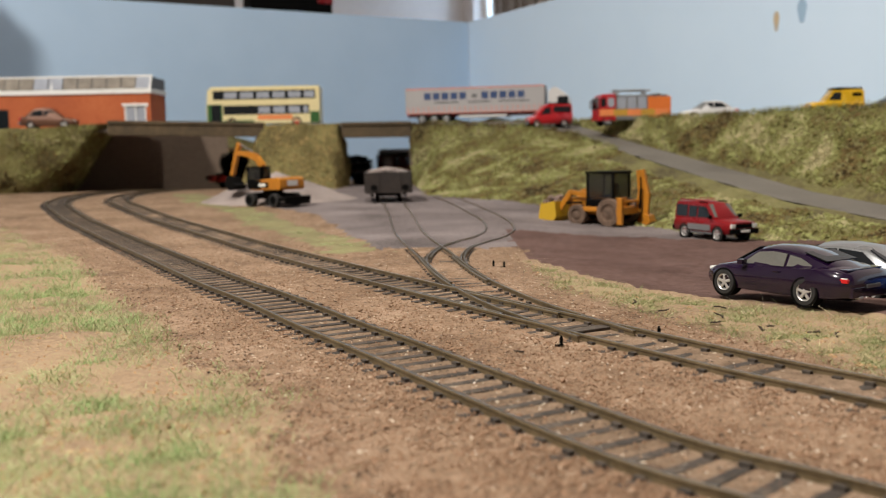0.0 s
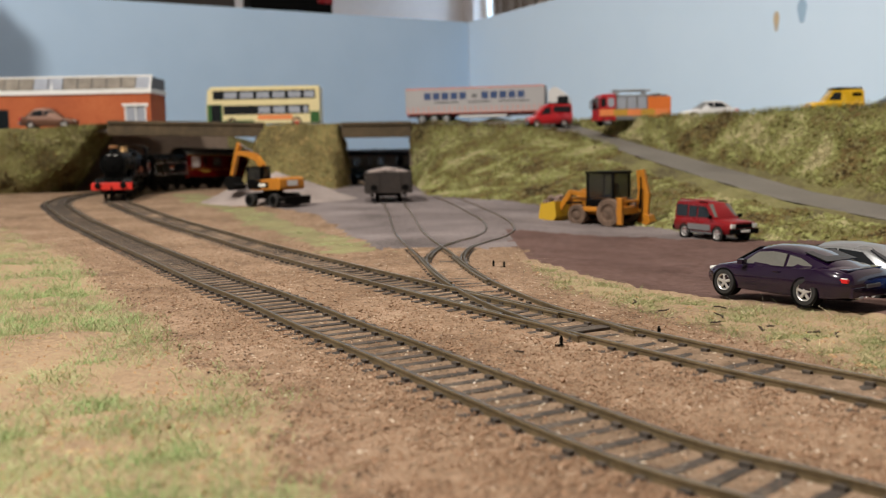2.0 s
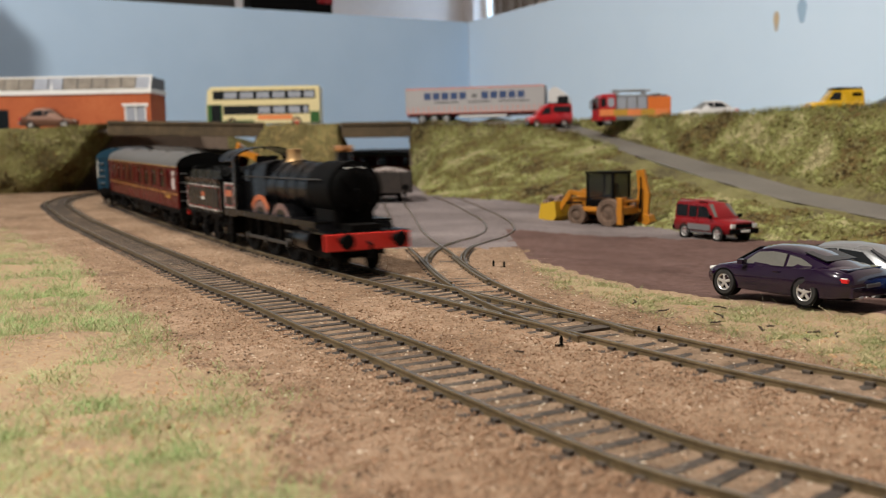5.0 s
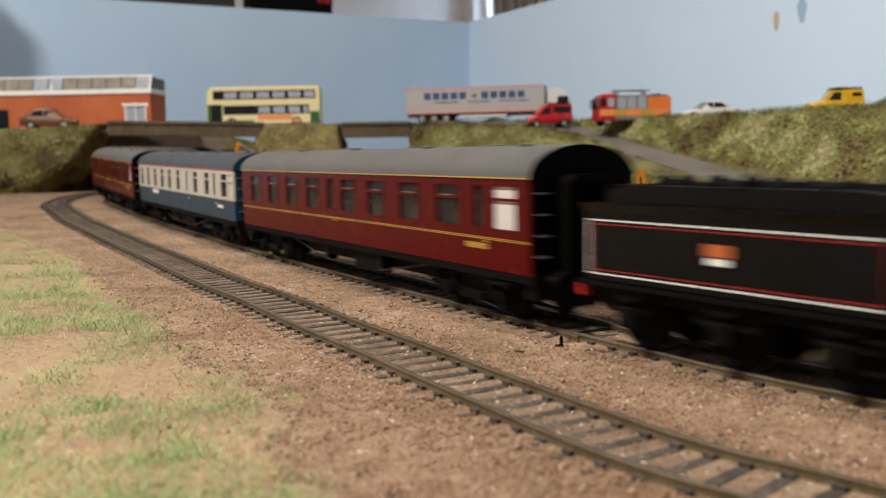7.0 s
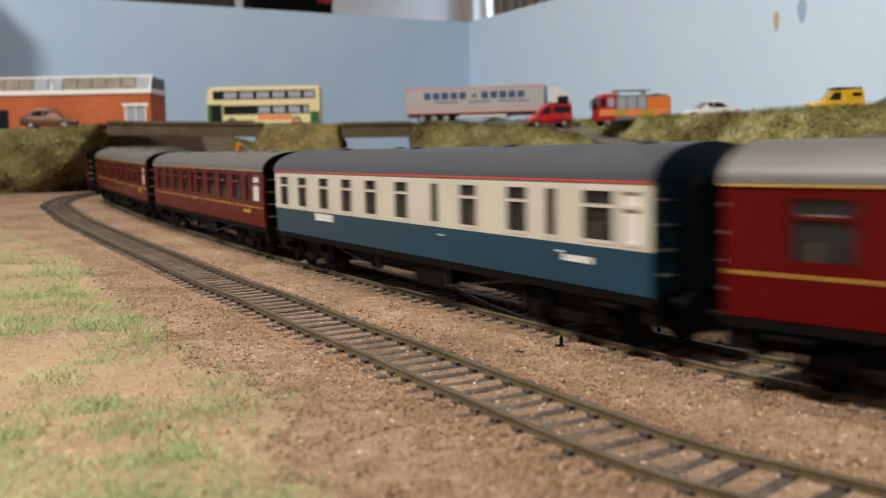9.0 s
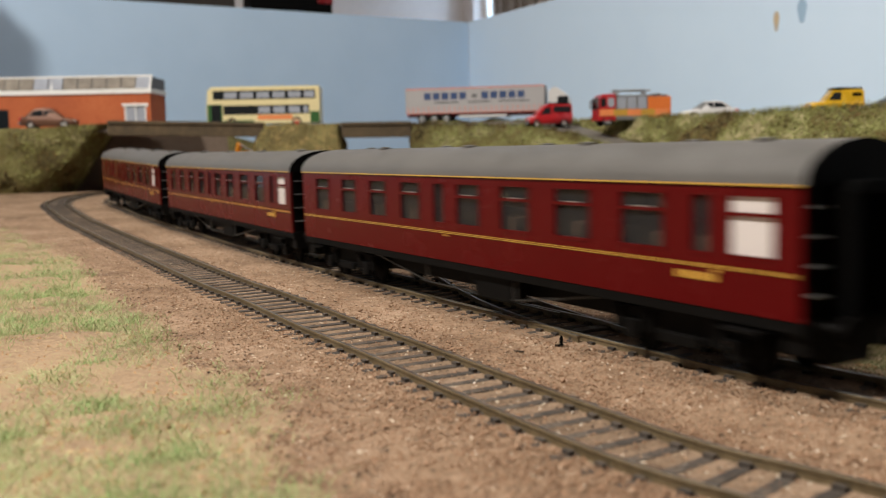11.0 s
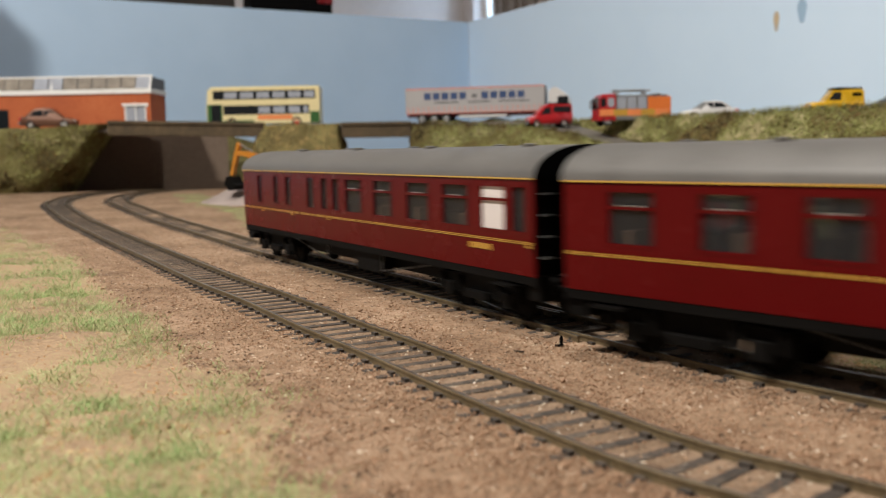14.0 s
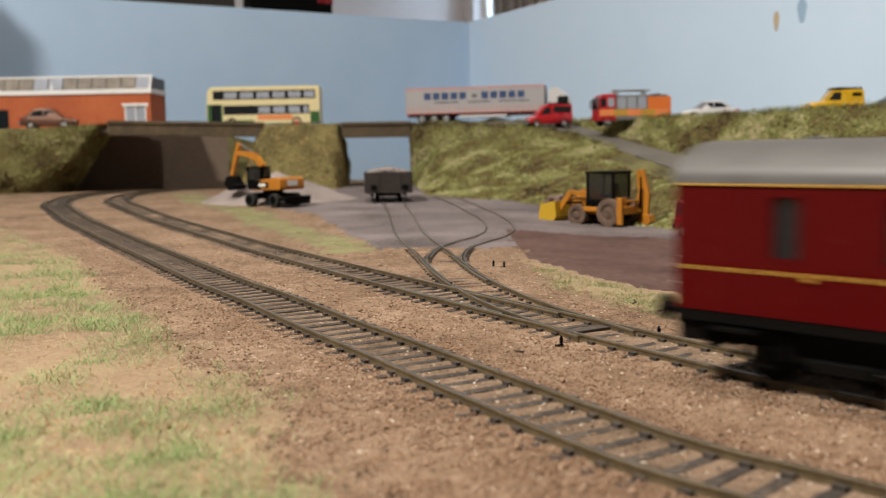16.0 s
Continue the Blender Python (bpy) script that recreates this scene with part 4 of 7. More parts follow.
def engine():
    """A six-coupled express engine; x is 6.0 less the distance behind the front buffers."""
    ob = thing("steam_locomotive", "satin black steam locomotive with red buffer beam and copper-capped chimney", "steam locomotive")
    X = lambda d: 6.0 - d
    zc = 2.52
    bm = bmesh.new()
    ring(bm, (0, 0, zc), (-1, 0, 0), [(-X(3.35), 0.86), (-X(3.45), 0.85), (-X(5.9), 0.89), (-X(7.35), 0.94)], 32)
    part("boiler", bm, M["loco"], ob, scale=BIG, smooth_by=40)
    for d in (4.4, 5.4, 6.4, 7.3):
        bm = bmesh.new()
        r = np.interp(d, [3.4, 7.35], [0.86, 0.94]) + 0.012
        ring(bm, (0, 0, zc), (-1, 0, 0), [(-X(d), r - 0.02), (-X(d), r), (-X(d + 0.06), r), (-X(d + 0.06), r - 0.02)], 32)
        part("boiler_band", bm, M["loco"], ob, scale=BIG, smooth_by=40)
    bm = bmesh.new()
    ring(bm, (0, 0, zc), (-1, 0, 0), [(-X(1.30), 0.01), (-X(1.30), 0.45), (-X(1.36), 0.72), (-X(1.42), 0.79), (-X(1.42), 0.91), (-X(3.35), 0.91), (-X(3.35), 0.78)], 32)
    part("smokebox", bm, M["black"], ob, scale=BIG, smooth_by=35)
    bm = bmesh.new()
    for k in range(9):
        a = radians(15 + 330 * k / 8)
        box(bm, X(1.30), X(1.24), 0.62 * math.sin(a) - 0.05, 0.62 * math.sin(a) + 0.05, zc + 0.62 * math.cos(a) - 0.05, zc + 0.62 * math.cos(a) + 0.05)
    cyl(bm, (X(1.32), 0, zc), (X(1.12), 0, zc), 0.06, n=10)
    cyl(bm, (X(1.18), 0, zc), (X(1.18), 0.05, zc - 0.35), 0.025, n=6)
    part("smokebox_door_fittings", bm, M["black"], ob, scale=BIG)
    bm = bmesh.new()
    box(bm, X(1.42), X(1.36), -0.32, 0.32, zc + 0.60, zc + 0.72)
    part("number_plate", bm, M["white"], ob, "pale number plate on the smokebox door", scale=BIG)
    bm = bmesh.new()
    ring(bm, (X(2.25), 0, 0), (0, 0, 1), [(3.28, 0.42), (3.36, 0.30), (3.45, 0.25), (3.72, 0.24)], 24)
    chim = part("chimney", bm, M["loco"], ob, scale=BIG, smooth_by=60)
    bm = bmesh.new()
    ring(bm, (X(2.25), 0, 0), (0, 0, 1), [(3.70, 0.245), (3.74, 0.29), (3.84, 0.31), (3.93, 0.29), (3.93, 0.2), (3.6, 0.19)], 24)
    part("chimney_cap", bm, M["copper"], chim, "polished copper chimney cap", scale=BIG, smooth_by=60)
    bm = bmesh.new()
    ring(bm, (X(6.85), 0, 0), (0, 0, 1), [(3.30, 0.40), (3.42, 0.30), (3.52, 0.27), (3.78, 0.25), (3.84, 0.27), (3.86, 0.20), (3.80, 0.15)], 24)
    part("safety_valve_bonnet", bm, M["brass"], ob, "polished brass safety valve bonnet", scale=BIG, smooth_by=60)
    # square-topped firebox
    bm = bmesh.new()
    def fb(w, zt):
        return [(-w, 1.5), (-w, zt - 0.35), (-w + 0.08, zt - 0.12), (-w + 0.35, zt), (w - 0.35, zt), (w - 0.08, zt - 0.12), (w, zt - 0.35), (w, 1.5)]
    loft(bm, [[(X(7.35), y, z) for y, z in fb(0.93, 3.44)], [(X(7.45), y, z) for y, z in fb(0.95, 3.47)], [(X(10.0), y, z) for y, z in fb(0.90, 3.36)]], closed=True)
    bmesh.ops.recalc_face_normals(bm, faces=bm.faces)
    part("firebox", bm, M["loco"], ob, scale=BIG, smooth_by=50)
    bm = bmesh.new()
    for s in (-1, 1):
        cyl(bm, (X(1.9), s * 0.93, 2.86), (X(9.9), s * 0.99, 2.86), 0.022, n=6)
        for d in (3.0, 5.0, 7.0, 9.0):
            cyl(bm, (X(d), s * 0.80, 2.86), (X(d), s * 0.96, 2.86), 0.03, n=6)
    part("handrail", bm, M["dark_steel"], ob, scale=BIG)
    # running plate
    bm = bmesh.new()
    box(bm, X(11.65), X(1.6), -1.30, 1.30, 1.52, 1.58)
    for s in (-1, 1):
        box(bm, X(11.65), X(1.6), min(s * 1.27, s * 1.31), max(s * 1.27, s * 1.31), 1.38, 1.57)
    box(bm, X(1.65), X(0.55), -1.40, 1.40, 1.24, 1.30)
    prism(bm, [(X(1.9), 1.52), (X(1.6), 1.50), (X(1.45), 1.28), (X(1.55), 1.24), (X(1.75), 1.42), (X(1.9), 1.44)], -1.29, 1.29)
    part("running_plate", bm, M["loco"], ob, scale=BIG)
    bm = bmesh.new()
    box(bm, X(0.60), X(0.52), -1.42, 1.42, 0.74, 1.26, 0.02)
    part("buffer_beam", bm, M["bufferbeam"], ob, "bright red buffer beam", scale=BIG)
    buffer_pair(X(0.53), 1, ob, scale=BIG)
    bm = bmesh.new()
    cyl(bm, (X(0.55), 0, 0.98), (X(0.25), 0, 0.9), 0.05, n=8)
    cyl(bm, (X(0.3), 0, 0.95), (X(0.3), 0, 0.5), 0.05, n=8)
    part("coupling", bm, M["under"], ob, scale=BIG)
    # frames and saddle
    bm = bmesh.new()
    box(bm, X(11.4), X(0.6), -0.5, 0.5, 0.65, 1.5)
    box(bm, X(3.2), X(1.5), -0.7, 0.7, 1.3, 2.0, 0.1)
    box(bm, X(12.0), X(11.3), -1.05, 1.05, 0.55, 1.5, 0.03)
    part("main_frame", bm, M["under"], ob, scale=BIG)
    for s in (-1, 1):
        bm = bmesh.new()
        cyl(bm, (X(3.35), s * 1.08, 0.95), (X(2.15), s * 1.08, 0.95), 0.32, n=20)
        box(bm, X(3.3), X(2.2), min(s * 0.6, s * 1.2), max(s * 0.6, s * 1.2), 1.0, 1.5, 0.05)
        cyl(bm, (X(3.45), s * 1.08, 0.95), (X(3.35), s * 1.08, 0.95), 0.36, n=20)
        part("cylinder", bm, M["loco"], ob, scale=BIG, smooth_by=40)
        bm = bmesh.new()
        for z in (0.80, 1.10):
            box(bm, X(4.9), X(3.4), s * 1.08 - 0.05, s * 1.08 + 0.05, z - 0.03, z + 0.03)
        part("slide_bar", bm, M["dark_steel"], ob, scale=BIG)
        for d in (5.3, 7.5):
            def bow(r, a0=37, a1=144):
                return [(X(d) + r * math.cos(radians(a)), 0.95 + r * math.sin(radians(a))) for a in range(a0, a1, 7)]
            bm = bmesh.new()
            prism(bm, bow(1.05), min(s * 0.5, s * 1.12), max(s * 0.5, s * 1.12))
            spl = part("splasher", bm, M["loco"], ob, scale=BIG)
            bm = bmesh.new()
            loft(bm, [[(x, s * 1.135, z) for x, z in bow(1.06)], [(x, s * 1.135, z) for x, z in bow(0.86)]])
            loft(bm, [[(x, s * 1.12, z) for x, z in bow(1.06)], [(x, s * 1.135, z) for x, z in bow(1.06)]])
            part("beading", bm, M["beading"], spl, scale=BIG)
            if d > 6:
                bm = bmesh.new()
                rims = [[(x, s * y, z) for x, z in bow(r, 40, 141)] for r, y in ((1.10, 1.13), (1.10, 1.16), (1.29, 1.16), (1.29, 1.13))]
                loft(bm, rims)
                part("nameplate", bm, M["splasher"], spl, "curved orange-red plate over the wheel", scale=BIG)
    # cab
    bm = bmesh.new()
    for s in (-1, 1):
        y0, y1 = sorted((s * 1.30, s * 1.26))
        box(bm, X(11.6), X(9.95), y0, y1, 1.3, 2.62)
        box(bm, X(10.35), X(9.95), y0, y1, 2.62, 3.47)
    box(bm, X(10.0), X(9.95), -1.26, 1.26, 1.55, 2.7)
    for y0, y1 in ((-1.26, -1.1), (-0.45, 0.45), (1.1, 1.26)):
        box(bm, X(10.0), X(9.95), y0, y1, 2.7, 3.62)
    box(bm, X(11.6), X(10), -1.26, 1.26, 1.5, 1.58)
    part("cab", bm, M["loco"], ob, scale=BIG)
    bm = bmesh.new()
    arc_p = [(1.36 * math.cos(a), 3.44 + 0.54 * math.sin(a)) for a in [math.pi * k / 16 for k in range(17)]]
    inner = [(y * 0.97, z - 0.04) for y, z in reversed(arc_p)]
    loft(bm, [[(x, y, z) for y, z in arc_p + inner] for x in (X(9.9), X(11.0), X(11.9))], closed=True)
    bmesh.ops.recalc_face_normals(bm, faces=bm.faces)
    part("cab_roof", bm, M["loco"], ob, scale=BIG, smooth_by=40)
    for s in (-1, 1):
        bm = bmesh.new()
        line_frame(bm, X(11.5), X(10.25), 1.62, 2.58, s * 1.30, s, 0.022)
        part("lining_stripe", bm, M["white"], ob, scale=BIG)
        bm = bmesh.new()
        line_frame(bm, X(11.43), X(10.32), 1.70, 2.50, s * 1.30, s, 0.014)
        part("lining_stripe", bm, M["red_line"], ob, scale=BIG)
        bm = bmesh.new()
        box(bm, X(11.3), X(10.5), min(s * 1.30, s * 1.325), max(s * 1.30, s * 1.325), 2.06, 2.30)
        part("number_plate", bm, M["splasher"], ob, "orange-red number plate with no readable figures", scale=BIG)
        bm = bmesh.new()
        for z in (0.55, 0.95):
            box(bm, X(11.4), X(11.0), min(s * 1.15, s * 1.36), max(s * 1.15, s * 1.36), z, z + 0.03)
        box(bm, X(11.4), X(11.0), min(s * 1.15, s * 1.18), max(s * 1.15, s * 1.18), 0.5, 1.5)
        part("cab_step", bm, M["under"], ob, scale=BIG)
    # wheels
    bm = bmesh.new()
    for s in (-1, 1):
        prism(bm, [(X(4.3), 0.5), (X(4.1), 0.85), (X(1.4), 0.85), (X(1.2), 0.5), (X(2.0), 0.42), (X(3.4), 0.42)], s * 0.85 - 0.05, s * 0.85 + 0.05)
    bg = part("leading_bogie", bm, M["under"], ob, scale=BIG)
    for d in (1.65, 3.85):
        wheelset(bg, X(d), 0.46, scale=BIG)
    for d in (5.3, 7.5, 9.9):
        wheelset(ob, X(d), 0.91, spokes=14, scale=BIG)
    for s in (-1, 1):
        bm = bmesh.new()
        box(bm, -4.6 / 2, 4.6 / 2, -0.03, 0.03, -0.06, 0.06, 0.02)
        for x in (-2.3, -0.1, 2.3):
            cyl(bm, (x, -0.06, 0), (x, 0.06, 0), 0.13, n=12)
        RODS.append((part("coupling_rod", bm, M["dark_steel"], ob, scale=BIG), X(7.6), s * 0.86, 0.91, s))
    VEHICLES.append((ob, 73.5, 40))
    return ob


RODS = []
engine()


def tender():
    ob = thing("tender", "lined black six-wheel tender with coal rails behind the engine", "tender")
    L, W = 3.12, 1.27
    bm = bmesh.new()
    box(bm, -L, L, -W, W, 1.26, 2.48, 0.03)
    loft(bm, [[(L, s * (W), 2.46) for s in (-1, 1)] + [(-L, s * W, 2.46) for s in (1, -1)], [(L, s * (W + 0.0), 2.54) for s in (-1, 1)] + [(-L, s * W, 2.54) for s in (1, -1)],
              [(L, s * (W + 0.13), 2.70) for s in (-1, 1)] + [(-L, s * (W + 0.13), 2.70) for s in (1, -1)]], closed=True)
    bmesh.ops.recalc_face_normals(bm, faces=bm.faces)
    part("tank", bm, M["loco"], ob, scale=BIG)
    bm = bmesh.new()
    for s in (-1, 1):
        y0, y1 = sorted((s * 1.12, s * 1.18))
        prism(bm, [(-L + 0.5, 2.66), (L - 0.15, 2.66), (L - 0.3, 2.99), (L - 0.6, 3.04), (-L + 1.0, 3.04), (-L + 0.6, 2.92)], y0, y1)
    box(bm, -L + 0.5, -L + 0.58, -1.15, 1.15, 2.66, 3.02)
    part("coal_fender", bm, M["loco"], ob, scale=BIG)
    rnd = random.Random(8)
    bm = bmesh.new()
    for k in range(170):
        r = rnd.uniform(0.10, 0.22)
        x, y = rnd.uniform(-L + 0.9, L - 0.4), rnd.uniform(-0.95, 0.95)
        m = Matrix.Translation((x, y, 2.70 + 0.38 * (1 - (y / 1.1) ** 2) * rnd.uniform(0.5, 1))) @ Euler([rnd.uniform(0, 6) for _ in range(3)]).to_matrix().to_4x4() @ Matrix.Diagonal((r, r * 0.8, r * 0.7, 1))
        bmesh.ops.create_icosphere(bm, subdivisions=1, radius=1, matrix=m)
    part("coal", bm, M["black"], ob, scale=BIG)
    bm = bmesh.new()
    box(bm, -L - 0.15, L + 0.15, -1.32, 1.32, 1.18, 1.26)
    for s in (-1, 1):
        y0, y1 = sorted((s * 1.02, s * 1.08))
        prism(bm, [(-L - 0.1, 1.2), (L + 0.1, 1.2), (L + 0.1, 1.0), (2.7, 0.72), (1.7, 0.72), (1.5, 0.95), (0.8, 0.95), (0.6, 0.72), (-0.6, 0.72), (-0.8, 0.95), (-1.5, 0.95), (-1.7, 0.72), (-2.7, 0.72), (-L - 0.1, 1.0)], y0, y1)
        for x in (-2.1, 0, 2.1):
            box(bm, x - 0.2, x + 0.2, min(s * 1.08, s * 1.26), max(s * 1.08, s * 1.26), 0.48, 0.85, 0.04)
            prism(bm, [(x - 0.6, 1.1), (x, 0.92), (x + 0.6, 1.1), (x + 0.6, 1.16), (x, 1.2), (x - 0.6, 1.16)], min(s * 1.1, s * 1.22), max(s * 1.1, s * 1.22))
    part("frame", bm, M["under"], ob, scale=BIG)
    for s in (-1, 1):
        bm = bmesh.new()
        line_frame(bm, -L + 0.1, L - 0.1, 1.39, 2.40, s * W, s, 0.024)
        part("lining_stripe", bm, M["white"], ob, scale=BIG)
        bm = bmesh.new()
        line_frame(bm, -L + 0.19, L - 0.19, 1.47, 2.32, s * W, s, 0.009)
        part("lining_stripe", bm, M["red_line"], ob, scale=BIG)
        bm = bmesh.new()
        box(bm, -0.26, 0.26, min(s * W, s * (W + 0.012)), max(s * W, s * (W + 0.012)), 1.92, 2.12)
        part("emblem", bm, M["splasher"], ob, "orange emblem block", scale=BIG)
        bm = bmesh.new()
        box(bm, -0.2, 0.2, min(s * W, s * (W + 0.012)), max(s * W, s * (W + 0.012)), 1.78, 1.89)
        part("emblem", bm, M["white"], ob, "white emblem block", scale=BIG)
        bm = bmesh.new()
        cyl(bm, (L - 0.08, s * 1.35, 1.36), (L - 0.08, s * 1.35, 2.66), 0.025, n=6)
        for z in (0.5, 0.95):
            box(bm, L - 0.5, L - 0.1, min(s * 1.15, s * 1.36), max(s * 1.15, s * 1.36), z, z + 0.03)
        part("tender_step", bm, M["under"], ob, scale=BIG)
    bm = bmesh.new()
    box(bm, -L - 0.2, -L - 0.12, -1.25, 1.25, 0.95, 1.2)
    part("rear_beam", bm, M["bufferbeam"], ob, scale=BIG)
    buffer_pair(-L - 0.18, -1, ob, scale=BIG)
    for x in (-2.1, 0, 2.1):
        wheelset(ob, x, 0.63, scale=BIG)
    VEHICLES.append((ob, 202.0, 31))
    return ob


tender()


# ---- parked models: full-size metres, x forwards ----
for key, val in {
    "purple": paint("deep_purple_gloss", (0.010, 0.0032, 0.017), rough=0.2, coat=1.0, dirt=0.08, shine=0.3),
    "silver": paint("silver_car_paint", (0.26, 0.26, 0.265), rough=0.3, metal=0.5, coat=0.3),
    "car_red": paint("dark_red_car_paint", (0.19, 0.007, 0.010), rough=0.3, coat=0.15, shine=0.25),
    "van_red": paint("bright_red_van_paint", (0.42, 0.012, 0.018), rough=0.3, coat=0.3),
    "bronze": paint("bronze_car_paint", (0.13, 0.06, 0.035), rough=0.42, metal=0.35, coat=0.05),
    "car_white": paint("white_car_paint", (0.6, 0.585, 0.575), rough=0.3, coat=0.3, dirt=0.05),
    "car_yellow": paint("yellow_car_paint", (0.62, 0.36, 0.015), rough=0.3, coat=0.3),
    "car_blue": paint("blue_car_paint", (0.02, 0.07, 0.28), rough=0.25, coat=0.5),
    "lamp_red": paint("red_lamp_glass", (0.55, 0.02, 0.02), rough=0.15, dirt=0.03),
    "lamp_clear": paint("clear_lamp_glass", (0.75, 0.74, 0.70), rough=0.12, dirt=0.03),
    "alloy": paint("alloy_rim", (0.62, 0.60, 0.58), rough=0.3, metal=0.6),
    "trim_grey": paint("grey_plastic_trim", (0.11, 0.11, 0.115), rough=0.6),
    "cream": paint("cream_bus_paint", (0.70, 0.60, 0.33), rough=0.35, dirt=0.05),
    "bus_green": paint("green_bus_paint", (0.03, 0.10, 0.025), rough=0.35),
    "advert": paint("orange_advert", (0.75, 0.24, 0.08), rough=0.45),
    "curtain": paint("grey_curtain_side", (0.36, 0.345, 0.345), rough=0.5, dirt=0.06),
    "pink_line": paint("pale_red_stripe", (0.60, 0.22, 0.18), rough=0.5),
    "letter_blue": paint("dark_blue_lettering", (0.025, 0.055, 0.15), rough=0.5),
    "orange": paint("orange_panel", (0.70, 0.17, 0.03), rough=0.4),
    "brick": surface("orange_red_brick_card", [(0.34, 0.075, 0.022), (0.42, 0.10, 0.03), (0.47, 0.13, 0.045)], grain=300, rough=0.8, bump=0.15, patch=20),
    "tan_blind": surface("tan_roof_glazing", [(0.14, 0.115, 0.09), (0.20, 0.17, 0.135), (0.27, 0.235, 0.19)], grain=120, rough=0.6, bump=0.1, patch=30),
    "pale_pane": paint("pale_grey_glazing", (0.33, 0.35, 0.40), rough=0.2, dirt=0.15),
    "wagon_brown": surface("dirty_wagon_brown", [(0.012, 0.008, 0.0065), (0.022, 0.015, 0.012), (0.038, 0.026, 0.02)], grain=500, rough=0.75, bump=0.15, patch=60),
    "grit": surface("grey_grit", [(0.19, 0.15, 0.135), (0.28, 0.23, 0.21), (0.36, 0.30, 0.275)], grain=900, rough=1.0, bump=0.9, patch=30),
    "rubble": islands("rubble", [(0.10, 0.07, 0.06), (0.20, 0.14, 0.115), (0.28, 0.20, 0.17)]),
    "twig": surface("dark_twig", [(0.025, 0.018, 0.012), (0.06, 0.042, 0.026)], grain=900, rough=0.9, bump=0.4, patch=200),
    "smoked": paint("smoked_windscreen", (0.115, 0.112, 0.10), rough=0.12, dirt=0.1),
    "muddy": surface("muddy_tyre", [(0.05, 0.032, 0.022), (0.12, 0.075, 0.05), (0.18, 0.115, 0.08)], grain=600, rough=0.9, bump=0.3, patch=80),
}.items():
    M[key] = val


def road_wheel(parent, x, y, r, w=0.2, rim="alloy", spokes=5, tyre="rubber", scale=OO):
    """A tyre with its rim; y is the outer face's place, its sign the side."""
    s = math.copysign(1, y)
    bm = bmesh.new()
    ring(bm, (x, y, r), (0, s, 0), [(-w, r * 0.6), (-w, r * 0.93), (-w * 0.85, r), (-w * 0.15, r), (0, r * 0.93), (0.0, r * 0.66), (-0.03, r * 0.62)], 26)
    t = part("wheel", bm, M[tyre], parent, scale=scale, smooth_by=40)
    bm = bmesh.new()
    ring(bm, (x, y, r), (0, s, 0), [(-0.02, r * 0.66), (0.0, r * 0.64), (-0.02, r * 0.57), (-0.1, r * 0.55)], 26)
    if not spokes:
        ring(bm, (x, y, r), (0, s, 0), [(-0.06, r * 0.6), (-0.08, r * 0.45), (-0.02, r * 0.3), (-0.02, 0.01)], 26)
    for k in range(spokes):
        a = 2 * math.pi * k / spokes + 0.3
        m = Matrix.Translation((x, y - s * 0.03, r)) @ Matrix.Rotation(-a, 4, "Y")
        b2 = bmesh.new()
        box(b2, 0, r * 0.6, -0.015, 0.015, -r * 0.11, r * 0.11, 0.01)
        b2.transform(m)
        me = bpy.data.meshes.new("spoke")
        b2.to_mesh(me)
        b2.free()
        bm.from_mesh(me)
        bpy.data.meshes.remove(me)
    cyl(bm, (x, y - s * 0.06, r), (x, y - s * 0.005, r), r * 0.17, n=14)
    part("rim", bm, M[rim], t, scale=scale, smooth_by=40)
    bm = bmesh.new()
    cyl(bm, (x, y - s * w, r), (x, y - s * (w - 0.05), r), r * 0.62, n=20)
    part("brake_disc", bm, M["under"], t, scale=scale)
    return t


def section(x, w, z0, z1, tuck=0.06, crown=0.05, n=6):
    """Half-rounded closed section of a car body at x: sill z0, shoulder z1."""
    pts = []
    for sgn in (1, -1):
        half = [(w * 0.80, z0), (w - tuck, z0 + 0.04), (w, z0 + (z1 - z0) * 0.45), (w * 0.985, z0 + (z1 - z0) * 0.72), (w * 0.93, z1 - 0.035), (w * 0.82, z1), (w * 0.4, z1 + crown)]
        pts.append([(x, sgn * y, z) for y, z in half])
    return pts[0] + pts[1][::-1]


def cabin_section(x, w, wt, z0, z1, crown=0.04):
    half = [(w, z0), (w * 0.99, z0 + (z1 - z0) * 0.08), (wt + (w - wt) * 0.12, z1 - 0.10), (wt, z1 - 0.04), (wt * 0.8, z1), (wt * 0.4, z1 + crown)]
    return [(x, y, z) for y, z in half] + [(x, -y, z) for y, z in reversed(half)]


